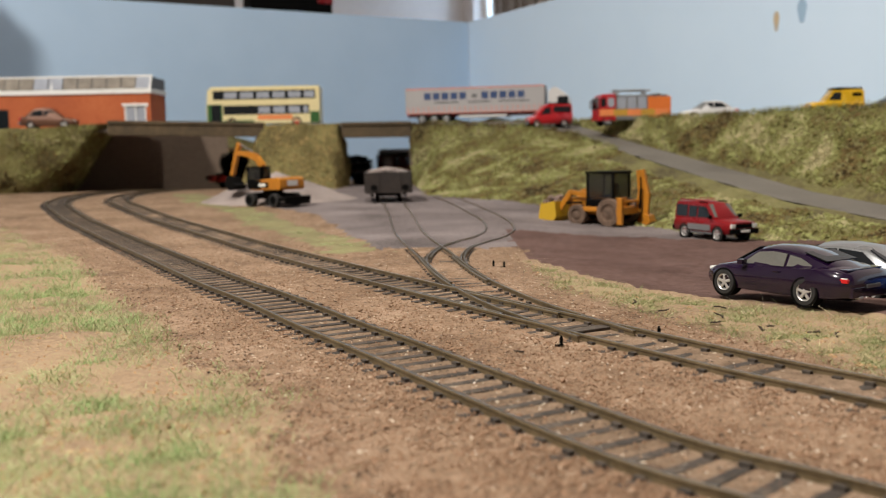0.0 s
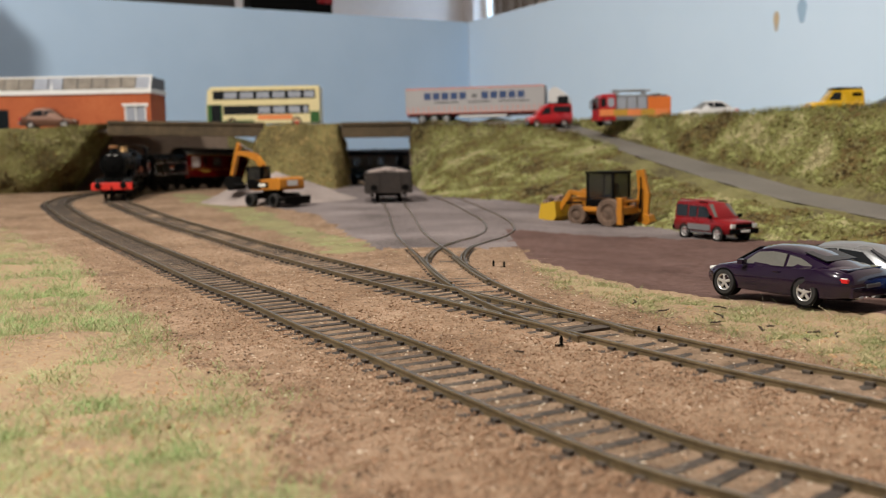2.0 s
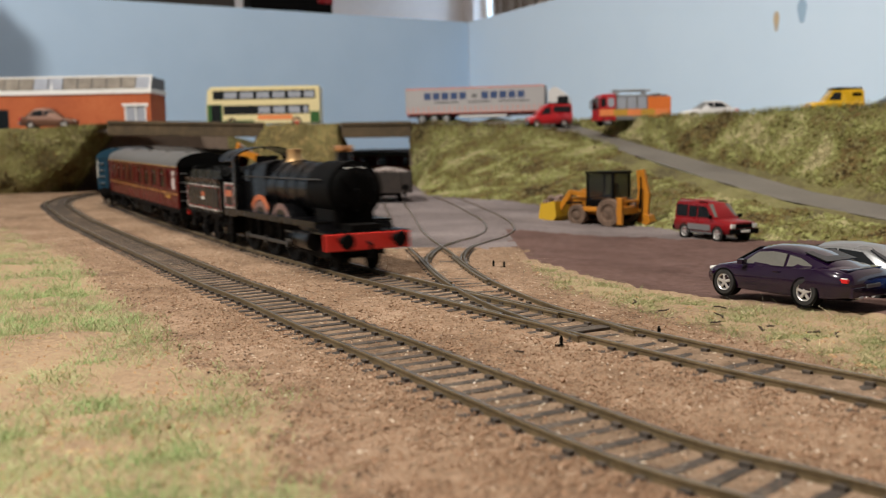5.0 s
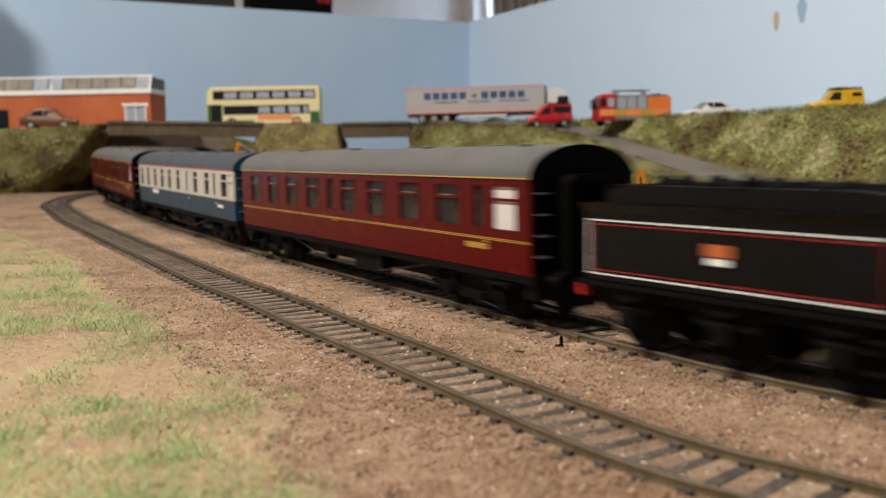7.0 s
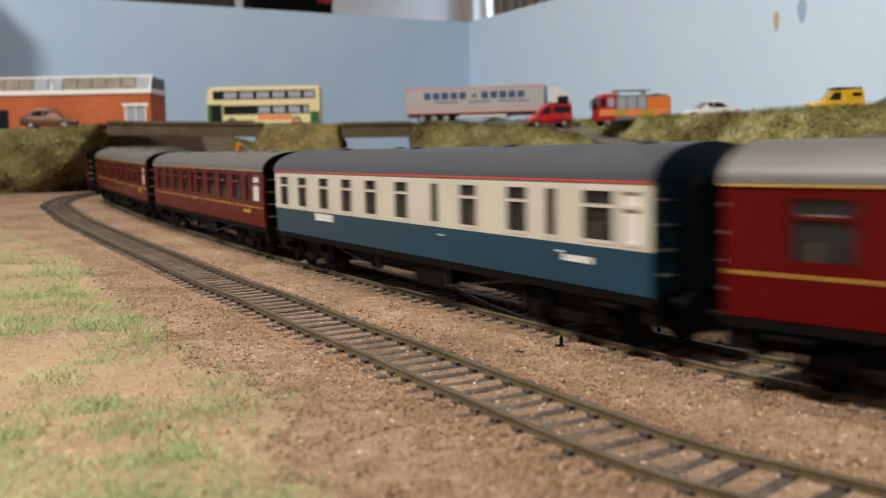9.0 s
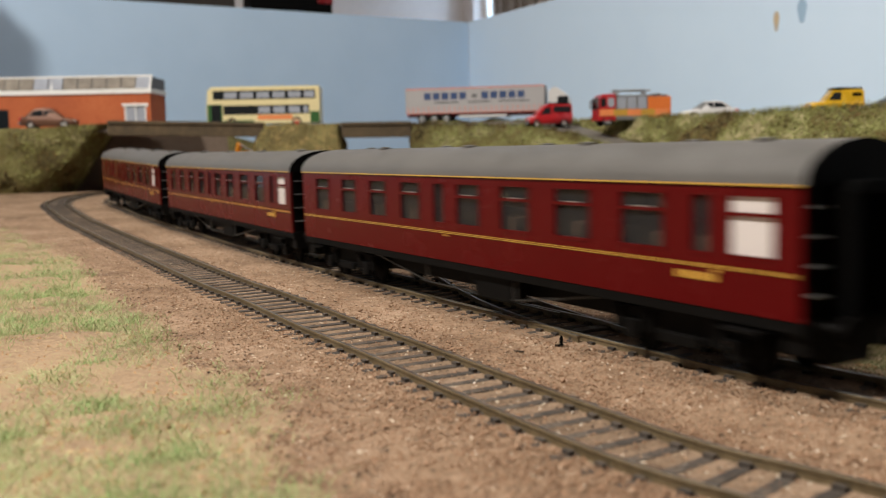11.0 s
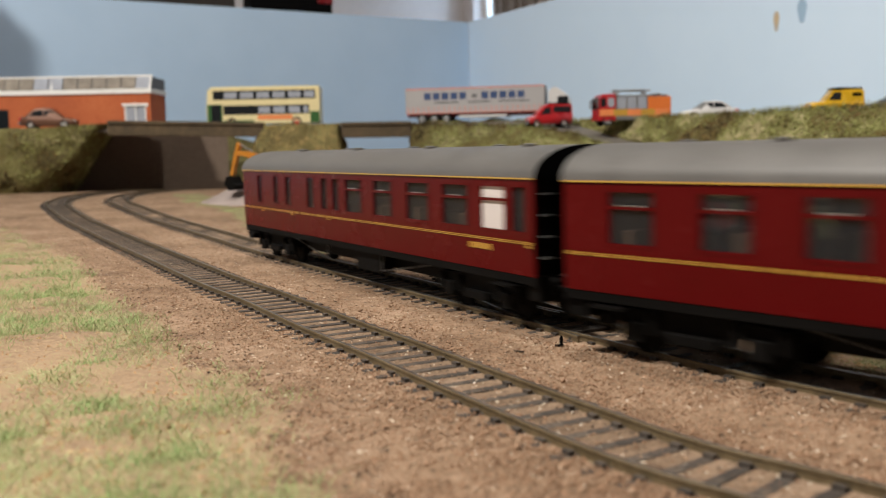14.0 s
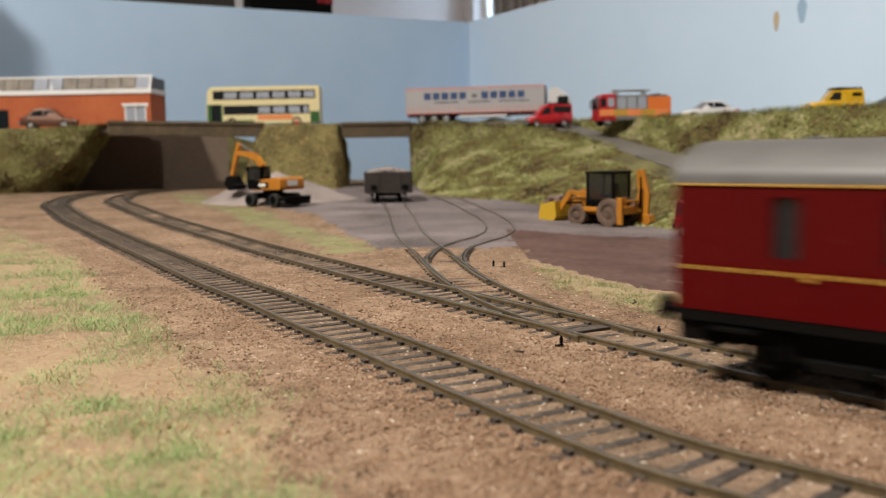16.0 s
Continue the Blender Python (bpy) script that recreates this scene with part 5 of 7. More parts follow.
def car(name, label, m, body, cab, paint_key, wheel_x, wheel_r, half_w, windows, extras=None, group="parked model cars", rim="alloy", category="car", pane="darkglass"):
    """body: (x, half width, sill, shoulder); cab: (x, lower and upper half width, base, top); windows: side glass as (x, z) outlines."""
    ob = thing(name, label, category, m, group=group)
    bm = bmesh.new()
    loft(bm, [section(*b) for b in body], closed=True)
    bmesh.ops.recalc_face_normals(bm, faces=bm.faces)
    part("body", bm, M[paint_key], ob, scale=OO, smooth_by=50)
    bm = bmesh.new()
    loft(bm, [cabin_section(*c) for c in cab], closed=True)
    bmesh.ops.recalc_face_normals(bm, faces=bm.faces)
    part("cabin", bm, M[paint_key], ob, scale=OO, smooth_by=45)
    xs = [c[0] for c in cab]
    for o in windows:
        for s in (-1, 1):
            bm = bmesh.new()
            def skin(x, z, d):
                cx = sorted(cab, key=lambda c: c[0])
                px = [c[0] for c in cx]
                w = np.interp(x, px, [c[1] for c in cx])
                wt = np.interp(x, px, [c[2] for c in cx])
                z0 = np.interp(x, px, [c[3] for c in cx])
                z1 = np.interp(x, px, [c[4] for c in cx])
                t = (z - z0) / max(0.05, z1 - 0.1 - z0)
                return (x, s * (w + (wt + (w - wt) * 0.30 - w) * min(1.1, max(0, t)) + d), z)
            a, b = [bm.verts.new(skin(x, z, 0.02)) for x, z in o], [bm.verts.new(skin(x, z, -0.03)) for x, z in o]
            bm.faces.new(a), bm.faces.new(b[::-1])
            for k in range(len(o)):
                bm.faces.new((a[k], a[(k + 1) % len(o)], b[(k + 1) % len(o)], b[k]))
            bmesh.ops.recalc_face_normals(bm, faces=bm.faces)
            part("side_window", bm, M[pane], ob, scale=OO)
    for x in wheel_x:
        for s in (-1, 1):
            bm = bmesh.new()
            ring(bm, (x, s * (half_w + 0.004), wheel_r), (0, s, 0), [(-0.25, wheel_r * 1.14), (0.0, wheel_r * 1.14), (0.004, wheel_r * 1.02), (-0.25, wheel_r * 1.0)], 24)
            cyl(bm, (x, s * (half_w - 0.16), wheel_r), (x, s * (half_w - 0.09), wheel_r), wheel_r * 1.08, n=24)
            part("wheel_arch", bm, M["under"], ob, scale=OO)
            road_wheel(ob, x, s * (half_w + 0.012), wheel_r, rim=rim)
    for pname, mat, b in extras or []:
        bm = bmesh.new()
        box(bm, *b, 0.012)
        part(pname, bm, M[mat], ob, scale=OO)
    return ob


def glass_sheet(name, ob, corners, mat="darkglass"):
    """A thin pane from four corners in order."""
    bm = bmesh.new()
    c = [Vector(p) for p in corners]
    n = (c[1] - c[0]).cross(c[2] - c[0]).normalized() * 0.012
    a, b = [bm.verts.new(p + n) for p in c], [bm.verts.new(p - n) for p in c]
    bm.faces.new(a), bm.faces.new(b[::-1])
    for k in range(4):
        bm.faces.new((a[k], a[(k + 1) % 4], b[(k + 1) % 4], b[k]))
    bmesh.ops.recalc_face_normals(bm, faces=bm.faces)
    return part(name, bm, M[mat], ob, scale=OO)


def at(x, y, heading, z=None):
    return pose(x * MM, y * MM, (ground_z(x, y) - 1.2 if z is None else z) * MM, 0, 0, heading)


# low rear-engined coupe
coupe = car("sports_car", "glossy dark purple sports coupe with silver five-spoke wheels on the grass", at(114.8, 315, 122.5, 0.2) @ Matrix.Diagonal((1.03, 1.1, 1.02, 1)),
    [(-2.20, 0.62, 0.42, 0.66), (-2.12, 0.76, 0.26, 0.80), (-1.75, 0.86, 0.20, 0.88), (-1.2, 0.89, 0.17, 0.90), (-0.5, 0.85, 0.16, 0.86), (0.4, 0.85, 0.16, 0.84), (1.15, 0.87, 0.17, 0.80), (1.6, 0.84, 0.20, 0.73), (1.88, 0.76, 0.24, 0.62), (2.02, 0.60, 0.34, 0.50)],
    [(-1.95, 0.66, 0.50, 0.80, 0.84), (-1.45, 0.72, 0.54, 0.84, 0.98), (-0.9, 0.76, 0.56, 0.84, 1.16), (-0.35, 0.77, 0.57, 0.83, 1.26), (0.1, 0.77, 0.57, 0.82, 1.28), (0.45, 0.77, 0.56, 0.81, 1.23), (0.85, 0.76, 0.55, 0.80, 1.02), (1.18, 0.74, 0.56, 0.78, 0.82)],
    "purple", (1.28, -1.07), 0.32, 0.865,
    [[(0.82, 0.84), (0.40, 1.14), (0.0, 1.18), (-0.42, 1.15), (-0.42, 0.86)], [(-0.50, 0.87), (-0.50, 1.13), (-0.75, 1.08), (-1.15, 0.92)]],
    [("tail_lamp", "lamp_red", (-2.13, -1.88, 0.50, 0.79, 0.62, 0.71)), ("tail_lamp", "lamp_red", (-2.13, -1.88, -0.79, -0.50, 0.62, 0.71)),
     ("lamp_clear", "lamp_clear", (-2.10, -1.90, 0.58, 0.78, 0.71, 0.735)), ("number_plate", "trim_grey", (-2.225, -2.20, -0.24, 0.24, 0.48, 0.57)),
     ("rear_bumper", "purple", (-2.21, -1.95, -0.70, 0.70, 0.28, 0.52)), ("headlamp", "lamp_clear", (1.72, 1.90, 0.48, 0.70, 0.52, 0.66)), ("headlamp", "lamp_clear", (1.72, 1.90, -0.70, -0.48, 0.52, 0.66)),
     ("door_handle", "purple", (-0.35, -0.18, 0.84, 0.875, 0.72, 0.755)), ("wing_mirror", "purple", (0.62, 0.78, 0.80, 0.98, 0.84, 0.95)), ("wing_mirror", "purple", (0.62, 0.78, -0.98, -0.80, 0.84, 0.95)),
     ("spoiler", "purple", (-2.0, -1.62, -0.6, 0.6, 0.86, 0.90)), ("exhaust", "steel", (-2.24, -2.1, 0.35, 0.5, 0.25, 0.31))], pane="smoked")
glass_sheet("rear_window", coupe, [(-0.80, 0.50, 1.205), (-0.80, -0.50, 1.205), (-1.40, -0.52, 1.035), (-1.40, 0.52, 1.035)])
glass_sheet("windscreen", coupe, [(0.50, 0.50, 1.24), (0.50, -0.50, 1.24), (1.10, -0.58, 0.89), (1.10, 0.58, 0.89)])

SALOON_BODY = [(-2.2, 0.68, 0.40, 0.80), (-2.1, 0.80, 0.25, 0.92), (-1.3, 0.86, 0.2, 0.94), (0.5, 0.86, 0.18, 0.90), (1.3, 0.85, 0.2, 0.82), (2.0, 0.80, 0.24, 0.70), (2.2, 0.66, 0.36, 0.60)]
SALOON_CAB = [(-1.75, 0.72, 0.58, 0.90, 0.96), (-1.05, 0.76, 0.60, 0.92, 1.36), (-0.4, 0.77, 0.61, 0.91, 1.42), (0.3, 0.77, 0.60, 0.90, 1.38), (1.1, 0.74, 0.58, 0.84, 0.90)]
SALOON_WIN = [[(0.95, 0.92), (0.35, 1.28), (-0.25, 1.32), (-0.25, 0.95)], [(-0.33, 0.95), (-0.33, 1.32), (-0.95, 1.27), (-1.35, 0.98)]]
SALOON_EXTRA = [("tail_lamp", "lamp_red", (-2.19, -1.98, 0.5, 0.8, 0.68, 0.84)), ("tail_lamp", "lamp_red", (-2.19, -1.98, -0.8, -0.5, 0.68, 0.84)), ("bumper", "trim_grey", (-2.25, -2.0, -0.78, 0.78, 0.36, 0.52)),
                ("number_plate", "lamp_clear", (-2.225, -2.18, -0.26, 0.26, 0.58, 0.69)), ("headlamp", "lamp_clear", (1.95, 2.14, 0.45, 0.72, 0.52, 0.66)), ("headlamp", "lamp_clear", (1.95, 2.14, -0.72, -0.45, 0.52, 0.66))]


def saloon(name, label, m, key, tall=1.0, **kw):
    cab = [(x, w, wt, z0, z0 + (z1 - z0) * tall) for x, w, wt, z0, z1 in SALOON_CAB]
    win = [[(x, 0.9 + (z - 0.9) * tall) for x, z in o] for o in SALOON_WIN]
    ob = car(name, label, m, SALOON_BODY, cab, key, (1.32, -1.28), 0.31, 0.85, win, SALOON_EXTRA, **kw)
    t = 0.92
    glass_sheet("rear_window", ob, [(-1.12, 0.55, 0.92 + 0.40 * tall), (-1.12, -0.55, 0.92 + 0.40 * tall), (-1.70, -0.60, 1.0), (-1.70, 0.60, 1.0)])
    glass_sheet("windscreen", ob, [(0.40, 0.54, 0.92 + 0.43 * tall), (0.40, -0.54, 0.92 + 0.43 * tall), (1.05, -0.62, 0.97), (1.05, 0.62, 0.97)])
    return ob


saloon("hatchback", "silver hatchback with dark rear window parked beside the coupe", at(141.5, 340, 128), "silver", 1.02)
saloon("saloon_car", "silver saloon car at the end of the parked row", at(184, 352, 126), "silver", 1.0)
saloon("saloon_car", "bright blue saloon car tucked behind the coupe", at(170, 303, 126), "car_blue", 0.95)

# boxy red off-roader
box_body = [(-2.22, 0.80, 0.42, 1.02), (-2.1, 0.88, 0.36, 1.08), (0.6, 0.88, 0.36, 1.08), (1.1, 0.88, 0.36, 1.04), (2.05, 0.86, 0.38, 0.98), (2.2, 0.78, 0.42, 0.92)]
box_cab = [(-2.15, 0.80, 0.70, 1.02, 1.78), (-2.0, 0.82, 0.72, 1.04, 1.90), (-0.6, 0.82, 0.72, 1.04, 1.90), (-0.5, 0.82, 0.72, 1.04, 1.84), (0.3, 0.82, 0.72, 1.04, 1.82), (1.0, 0.80, 0.74, 1.02, 1.10)]
box_win = [[(0.72, 1.14), (0.28, 1.66), (-0.28, 1.68), (-0.28, 1.14)], [(-0.38, 1.14), (-0.38, 1.68), (-1.0, 1.68), (-1.0, 1.14)], [(-1.12, 1.14), (-1.12, 1.72), (-2.0, 1.72), (-2.0, 1.14)]]
off = car("off_road_car", "dark red boxy off-road car with roof rails in the yard", at(164, 579, -66) @ Matrix.Diagonal((0.9, 0.9, 0.92, 1)), box_body, box_cab, "car_red", (1.28, -1.26), 0.37, 0.88, box_win,
    [("bumper", "black", (2.1, 2.32, -0.84, 0.84, 0.42, 0.66)), ("number_plate", "lamp_clear", (2.31, 2.335, -0.28, 0.28, 0.50, 0.62)), ("grille", "black", (2.16, 2.225, -0.52, 0.52, 0.70, 0.90)),
     ("headlamp", "lamp_clear", (2.14, 2.24, 0.54, 0.80, 0.70, 0.90)), ("headlamp", "lamp_clear", (2.14, 2.24, -0.80, -0.54, 0.70, 0.90)), ("side_stripe", "silver", (-1.0, 0.75, -0.892, -0.875, 0.50, 0.80)),
     ("side_stripe", "silver", (-1.0, 0.75, 0.875, 0.892, 0.50, 0.80)), ("roof_rail", "car_red", (-1.9, -0.7, 0.62, 0.68, 1.95, 2.0)), ("roof_rail", "car_red", (-1.9, -0.7, -0.68, -0.62, 1.95, 2.0)),
     ("roof_rail", "black", (-0.45, 0.25, 0.60, 0.66, 1.86, 1.91)), ("roof_rail", "black", (-0.45, 0.25, -0.66, -0.60, 1.86, 1.91)), ("bumper", "black", (-2.32, -2.1, -0.84, 0.84, 0.42, 0.66)),
     ("wing_mirror", "black", (0.75, 0.88, 0.86, 1.04, 1.10, 1.28)), ("wing_mirror", "black", (0.75, 0.88, -1.04, -0.86, 1.10, 1.28)), ("sill", "trim_grey", (-0.9, 0.9, -0.87, 0.87, 0.34, 0.42))])
glass_sheet("windscreen", off, [(0.36, 0.64, 1.77), (0.36, -0.64, 1.77), (0.92, -0.70, 1.17), (0.92, 0.70, 1.17)], "smoked")


def hinge(bm, pts, w, t0, t1):
    """A tapering box beam through (x, z) points, 2 w wide."""
    for (x0, z0), (x1, z1) in zip(pts, pts[1:]):
        d = Vector((x1 - x0, 0, z1 - z0)).normalized()
        n = Vector((-d.z, 0, d.x))
        a, b = Vector((x0, 0, z0)), Vector((x1, 0, z1))
        lo = [a + n * t0, a - n * t0, b - n * t1, b + n * t1]
        v = [bm.verts.new((p.x, s * w, p.z)) for s in (-1, 1) for p in lo]
        for f in ((0, 1, 2, 3), (7, 6, 5, 4), (0, 4, 5, 1), (1, 5, 6, 2), (2, 6, 7, 3), (3, 7, 4, 0)):
            bm.faces.new([v[i] for i in f])
    bmesh.ops.recalc_face_normals(bm, faces=bm.faces)
    return bm


def backhoe():
    ob = thing("backhoe_loader", "muddy yellow backhoe loader with dark glazed cab and full front bucket", "backhoe loader", at(118, 682, 139) @ Matrix.Diagonal((1.04, 1.04, 1.04, 1)))
    bm = bmesh.new()
    box(bm, -0.9, 2.2, -0.42, 0.42, 0.55, 1.45, 0.06)
    box(bm, -1.2, 1.0, -0.95, 0.95, 0.75, 1.0, 0.04)
    part("chassis", bm, M["yellow"], ob, scale=OO)
    bm = bmesh.new()
    prism(bm, [(0.95, 1.0), (0.95, 1.5), (2.15, 1.42), (2.2, 1.0)], -0.44, 0.44, 0.03)
    part("bonnet", bm, M["yellow"], ob, scale=OO)
    bm = bmesh.new()
    for x in (-0.75, 0.75):
        for s in (-1, 1):
            box(bm, x - 0.06, x + 0.06, s * 0.80 - 0.05, s * 0.80 + 0.05, 1.0, 2.72)
    box(bm, -0.85, 0.85, -0.88, 0.88, 1.0, 1.35, 0.04)
    box(bm, -0.9, 0.9, -0.9, 0.9, 2.70, 2.82, 0.05)
    part("cab_frame", bm, M["black"], ob, scale=OO)
    for s in (-1, 1):
        bm = bmesh.new()
        box(bm, -0.68, 0.68, s * 0.80 - 0.012, s * 0.80 + 0.012, 1.36, 2.68)
        part("cab_window", bm, M["pane"], ob, scale=OO)
    for x in (-0.75, 0.75):
        bm = bmesh.new()
        box(bm, x - 0.012, x + 0.012, -0.74, 0.74, 1.36, 2.68)
        part("cab_window", bm, M["pane"], ob, scale=OO)
    bm = bmesh.new()
    box(bm, -0.4, 0.1, -0.28, 0.28, 1.35, 1.62, 0.05)
    box(bm, -0.45, -0.3, -0.28, 0.28, 1.55, 2.2, 0.05)
    part("driver_seat", bm, M["trim_grey"], ob, scale=OO)
    for s in (-1, 1):
        road_wheel(ob, 1.35, s * 0.98, 0.55, 0.36, "muddy", 0, "muddy")
        road_wheel(ob, -0.62, s * 1.08, 0.72, 0.46, "muddy", 0, "muddy")
        bm = bmesh.new()
        hinge(bm, [(0.75, 1.55), (1.9, 1.75), (2.75, 0.62)], 0.06, 0.14, 0.11)
        for v in bm.verts:
            v.co.y += s * 0.62
        part("loader_arm", bm, M["yellow"], ob, scale=OO)
        bm = bmesh.new()
        cyl(bm, (1.2, s * 0.62, 1.2), (2.3, s * 0.62, 1.15), 0.06, n=8)
        part("ram", bm, M["under"], ob, scale=OO)
    bm = bmesh.new()
    outer = [(2.55, 1.25), (2.47, 0.45), (2.70, 0.12), (3.65, 0.10), (3.68, 0.16), (2.80, 0.22), (2.60, 0.5), (2.66, 1.25)]
    prism(bm, outer, -1.15, 1.15)
    for s in (-1, 1):
        prism(bm, [(2.55, 1.25), (2.47, 0.45), (2.70, 0.12), (3.65, 0.10), (3.45, 1.12)], s * 1.15 - 0.04, s * 1.15 + 0.04)
    bk = part("front_bucket", bm, M["skip_yellow"], ob, "yellow front bucket heaped with rubble", scale=OO)
    rnd = random.Random(3)
    bm = bmesh.new()
    for k in range(130):
        x, y = rnd.uniform(2.7, 3.4), rnd.uniform(-1.05, 1.05)
        r = rnd.uniform(0.08, 0.18)
        z = 0.7 + 0.95 * rnd.random() * (1 - abs(y) * 0.25) * (1 - abs(x - 3.05) * 0.9)
        bmesh.ops.create_icosphere(bm, subdivisions=1, radius=1, matrix=Matrix.Translation((x, y, z)) @ Euler([rnd.uniform(0, 6) for _ in range(3)]).to_matrix().to_4x4() @ Matrix.Diagonal((r, r * 0.8, r * 0.7, 1)))
    part("rubble", bm, M["rubble"], bk, scale=OO)
    # rear digging arm, folded upright, and stabilisers
    bm = bmesh.new()
    box(bm, -1.45, -1.1, -1.1, 1.1, 0.62, 0.98, 0.04)
    box(bm, -1.45, -1.2, -1.1, 1.1, 1.22, 1.34, 0.03)
    for s in (-1, 1):
        box(bm, -1.45, -1.15, s * 1.02 - 0.11, s * 1.02 + 0.11, 0.12, 1.5, 0.04)
    part("rear_frame", bm, M["yellow"], ob, scale=OO)
    bm = bmesh.new()
    hinge(bm, [(-1.45, 0.75), (-1.62, 1.8), (-1.5, 2.85)], 0.13, 0.17, 0.15)
    for v in bm.verts:
        v.co.y -= 0.62
    boom = part("boom", bm, M["yellow"], ob, scale=OO)
    bm = bmesh.new()
    cyl(bm, (-1.58, -0.44, 0.9), (-1.66, -0.44, 1.9), 0.07, n=8)
    cyl(bm, (-1.66, -0.44, 1.9), (-1.62, -0.44, 2.5), 0.04, n=8)
    part("ram", bm, M["under"], boom, scale=OO)
    bm = bmesh.new()
    hinge(bm, [(-1.6, 2.85), (-1.92, 1.7), (-1.86, 0.5)], 0.10, 0.15, 0.11)
    for v in bm.verts:
        v.co.y -= 0.62
    part("dipper", bm, M["yellow"], ob, scale=OO)
    bm = bmesh.new()
    prism(bm, [(-1.8, 0.62), (-2.15, 0.55), (-2.25, 0.22), (-2.0, 0.04), (-1.7, 0.2), (-1.86, 0.28)], -0.92, -0.32)
    part("digging_bucket", bm, M["yellow"], ob, scale=OO)


backhoe()


def excavator():
    ob = thing("wheeled_excavator", "orange-yellow wheeled excavator beside a gravel heap", "excavator", at(-149, 850, 141))
    bm = bmesh.new()
    box(bm, -1.9, 1.9, -0.45, 0.45, 0.55, 1.05, 0.06)
    box(bm, -2.5, -1.7, -1.15, 1.15, 0.45, 0.75, 0.05)
    part("undercarriage", bm, M["under"], ob, scale=OO * 0.88)
    bm = bmesh.new()
    prism(bm, [(-2.75, 0.25), (-2.85, 0.8), (-2.7, 0.85), (-2.55, 0.3)], -1.25, 1.25)
    part("blade", bm, M["under"], ob, scale=OO * 0.88)
    for x in (1.35, -1.35):
        for s in (-1, 1):
            road_wheel(ob, x, s * 1.25, 0.52, 0.5, "black", 0, scale=OO * 0.88)
    bm = bmesh.new()
    cyl(bm, (0, 0, 1.0), (0, 0, 1.25), 0.75, n=24)
    part("slew_ring", bm, M["under"], ob, scale=OO * 0.88)
    bm = bmesh.new()
    prism(bm, [(-2.1, 1.3), (-2.2, 1.5), (-2.2, 2.1), (-1.9, 2.25), (0.3, 2.05), (1.2, 2.0), (1.35, 1.6), (1.2, 1.25)], -1.22, 1.22, 0.04)
    part("upper_body", bm, M["yellow"], ob, scale=OO * 0.88)
    for s in (-1, 1):
        bm = bmesh.new()
        box(bm, -0.9, 0.5, min(s * 1.2, s * 1.235), max(s * 1.2, s * 1.235), 1.45, 1.85, 0.01)
        part("side_panel", bm, M["black"], ob, scale=OO * 0.88)
        bm = bmesh.new()
        box(bm, -0.6, 0.2, min(s * 1.22, s * 1.245), max(s * 1.22, s * 1.245), 1.55, 1.78, 0.01)
        part("emblem", bm, M["white"], ob, "pale emblem block", scale=OO * 0.88)
    bm = bmesh.new()
    box(bm, -2.225, -2.19, -0.5, 0.5, 1.6, 2.0)
    part("emblem", bm, M["car_white"], ob, scale=OO * 0.88)
    bm = bmesh.new()
    for x in (0.0, 1.5):
        for y in (0.28, 1.18):
            box(bm, x - 0.05, x + 0.05, y - 0.05, y + 0.05, 1.9, 3.0)
    box(bm, -0.05, 1.55, 0.23, 1.23, 2.95, 3.06, 0.05)
    box(bm, -0.05, 1.55, 0.23, 1.23, 1.3, 2.05, 0.05)
    part("cab_frame", bm, M["black"], ob, scale=OO * 0.88)
    for c in ((0.0, 1.5, 1.17, 1.19), (0.0, 1.5, 0.27, 0.29), (1.49, 1.51, 0.28, 1.18), (-0.01, 0.01, 0.28, 1.18)):
        bm = bmesh.new()
        box(bm, *c, 2.05, 2.95)
        part("cab_window", bm, M["pane"], ob, scale=OO * 0.88)
    bm = bmesh.new()
    hinge(bm, [(0.75, 1.85), (1.05, 3.0), (1.75, 3.75), (2.6, 3.98)], 0.18, 0.25, 0.22)
    hinge(bm, [(2.6, 3.98), (3.95, 4.12)], 0.15, 0.22, 0.17)
    part("boom", bm, M["yellow"], ob, scale=OO * 0.88)
    bm = bmesh.new()
    hinge(bm, [(3.72, 4.85), (4.05, 4.15), (4.72, 2.35)], 0.15, 0.2, 0.16)
    part("dipper", bm, M["yellow"], ob, scale=OO * 0.88)
    bm = bmesh.new()
    cyl(bm, (2.2, 0, 4.2), (3.68, 0, 4.78), 0.08, n=8)
    cyl(bm, (4.1, 0, 4.3), (4.75, 0, 2.7), 0.08, n=8)
    part("ram", bm, M["steel"], ob, scale=OO * 0.88)
    bm = bmesh.new()
    prism(bm, [(4.55, 2.3), (4.95, 2.2), (5.1, 1.6), (4.6, 1.15), (3.9, 1.25), (3.7, 1.55), (4.2, 1.75)], -0.6, 0.6, 0.03)
    part("bucket", bm, M["under"], ob, "black digging bucket", scale=OO * 0.88)


excavator()


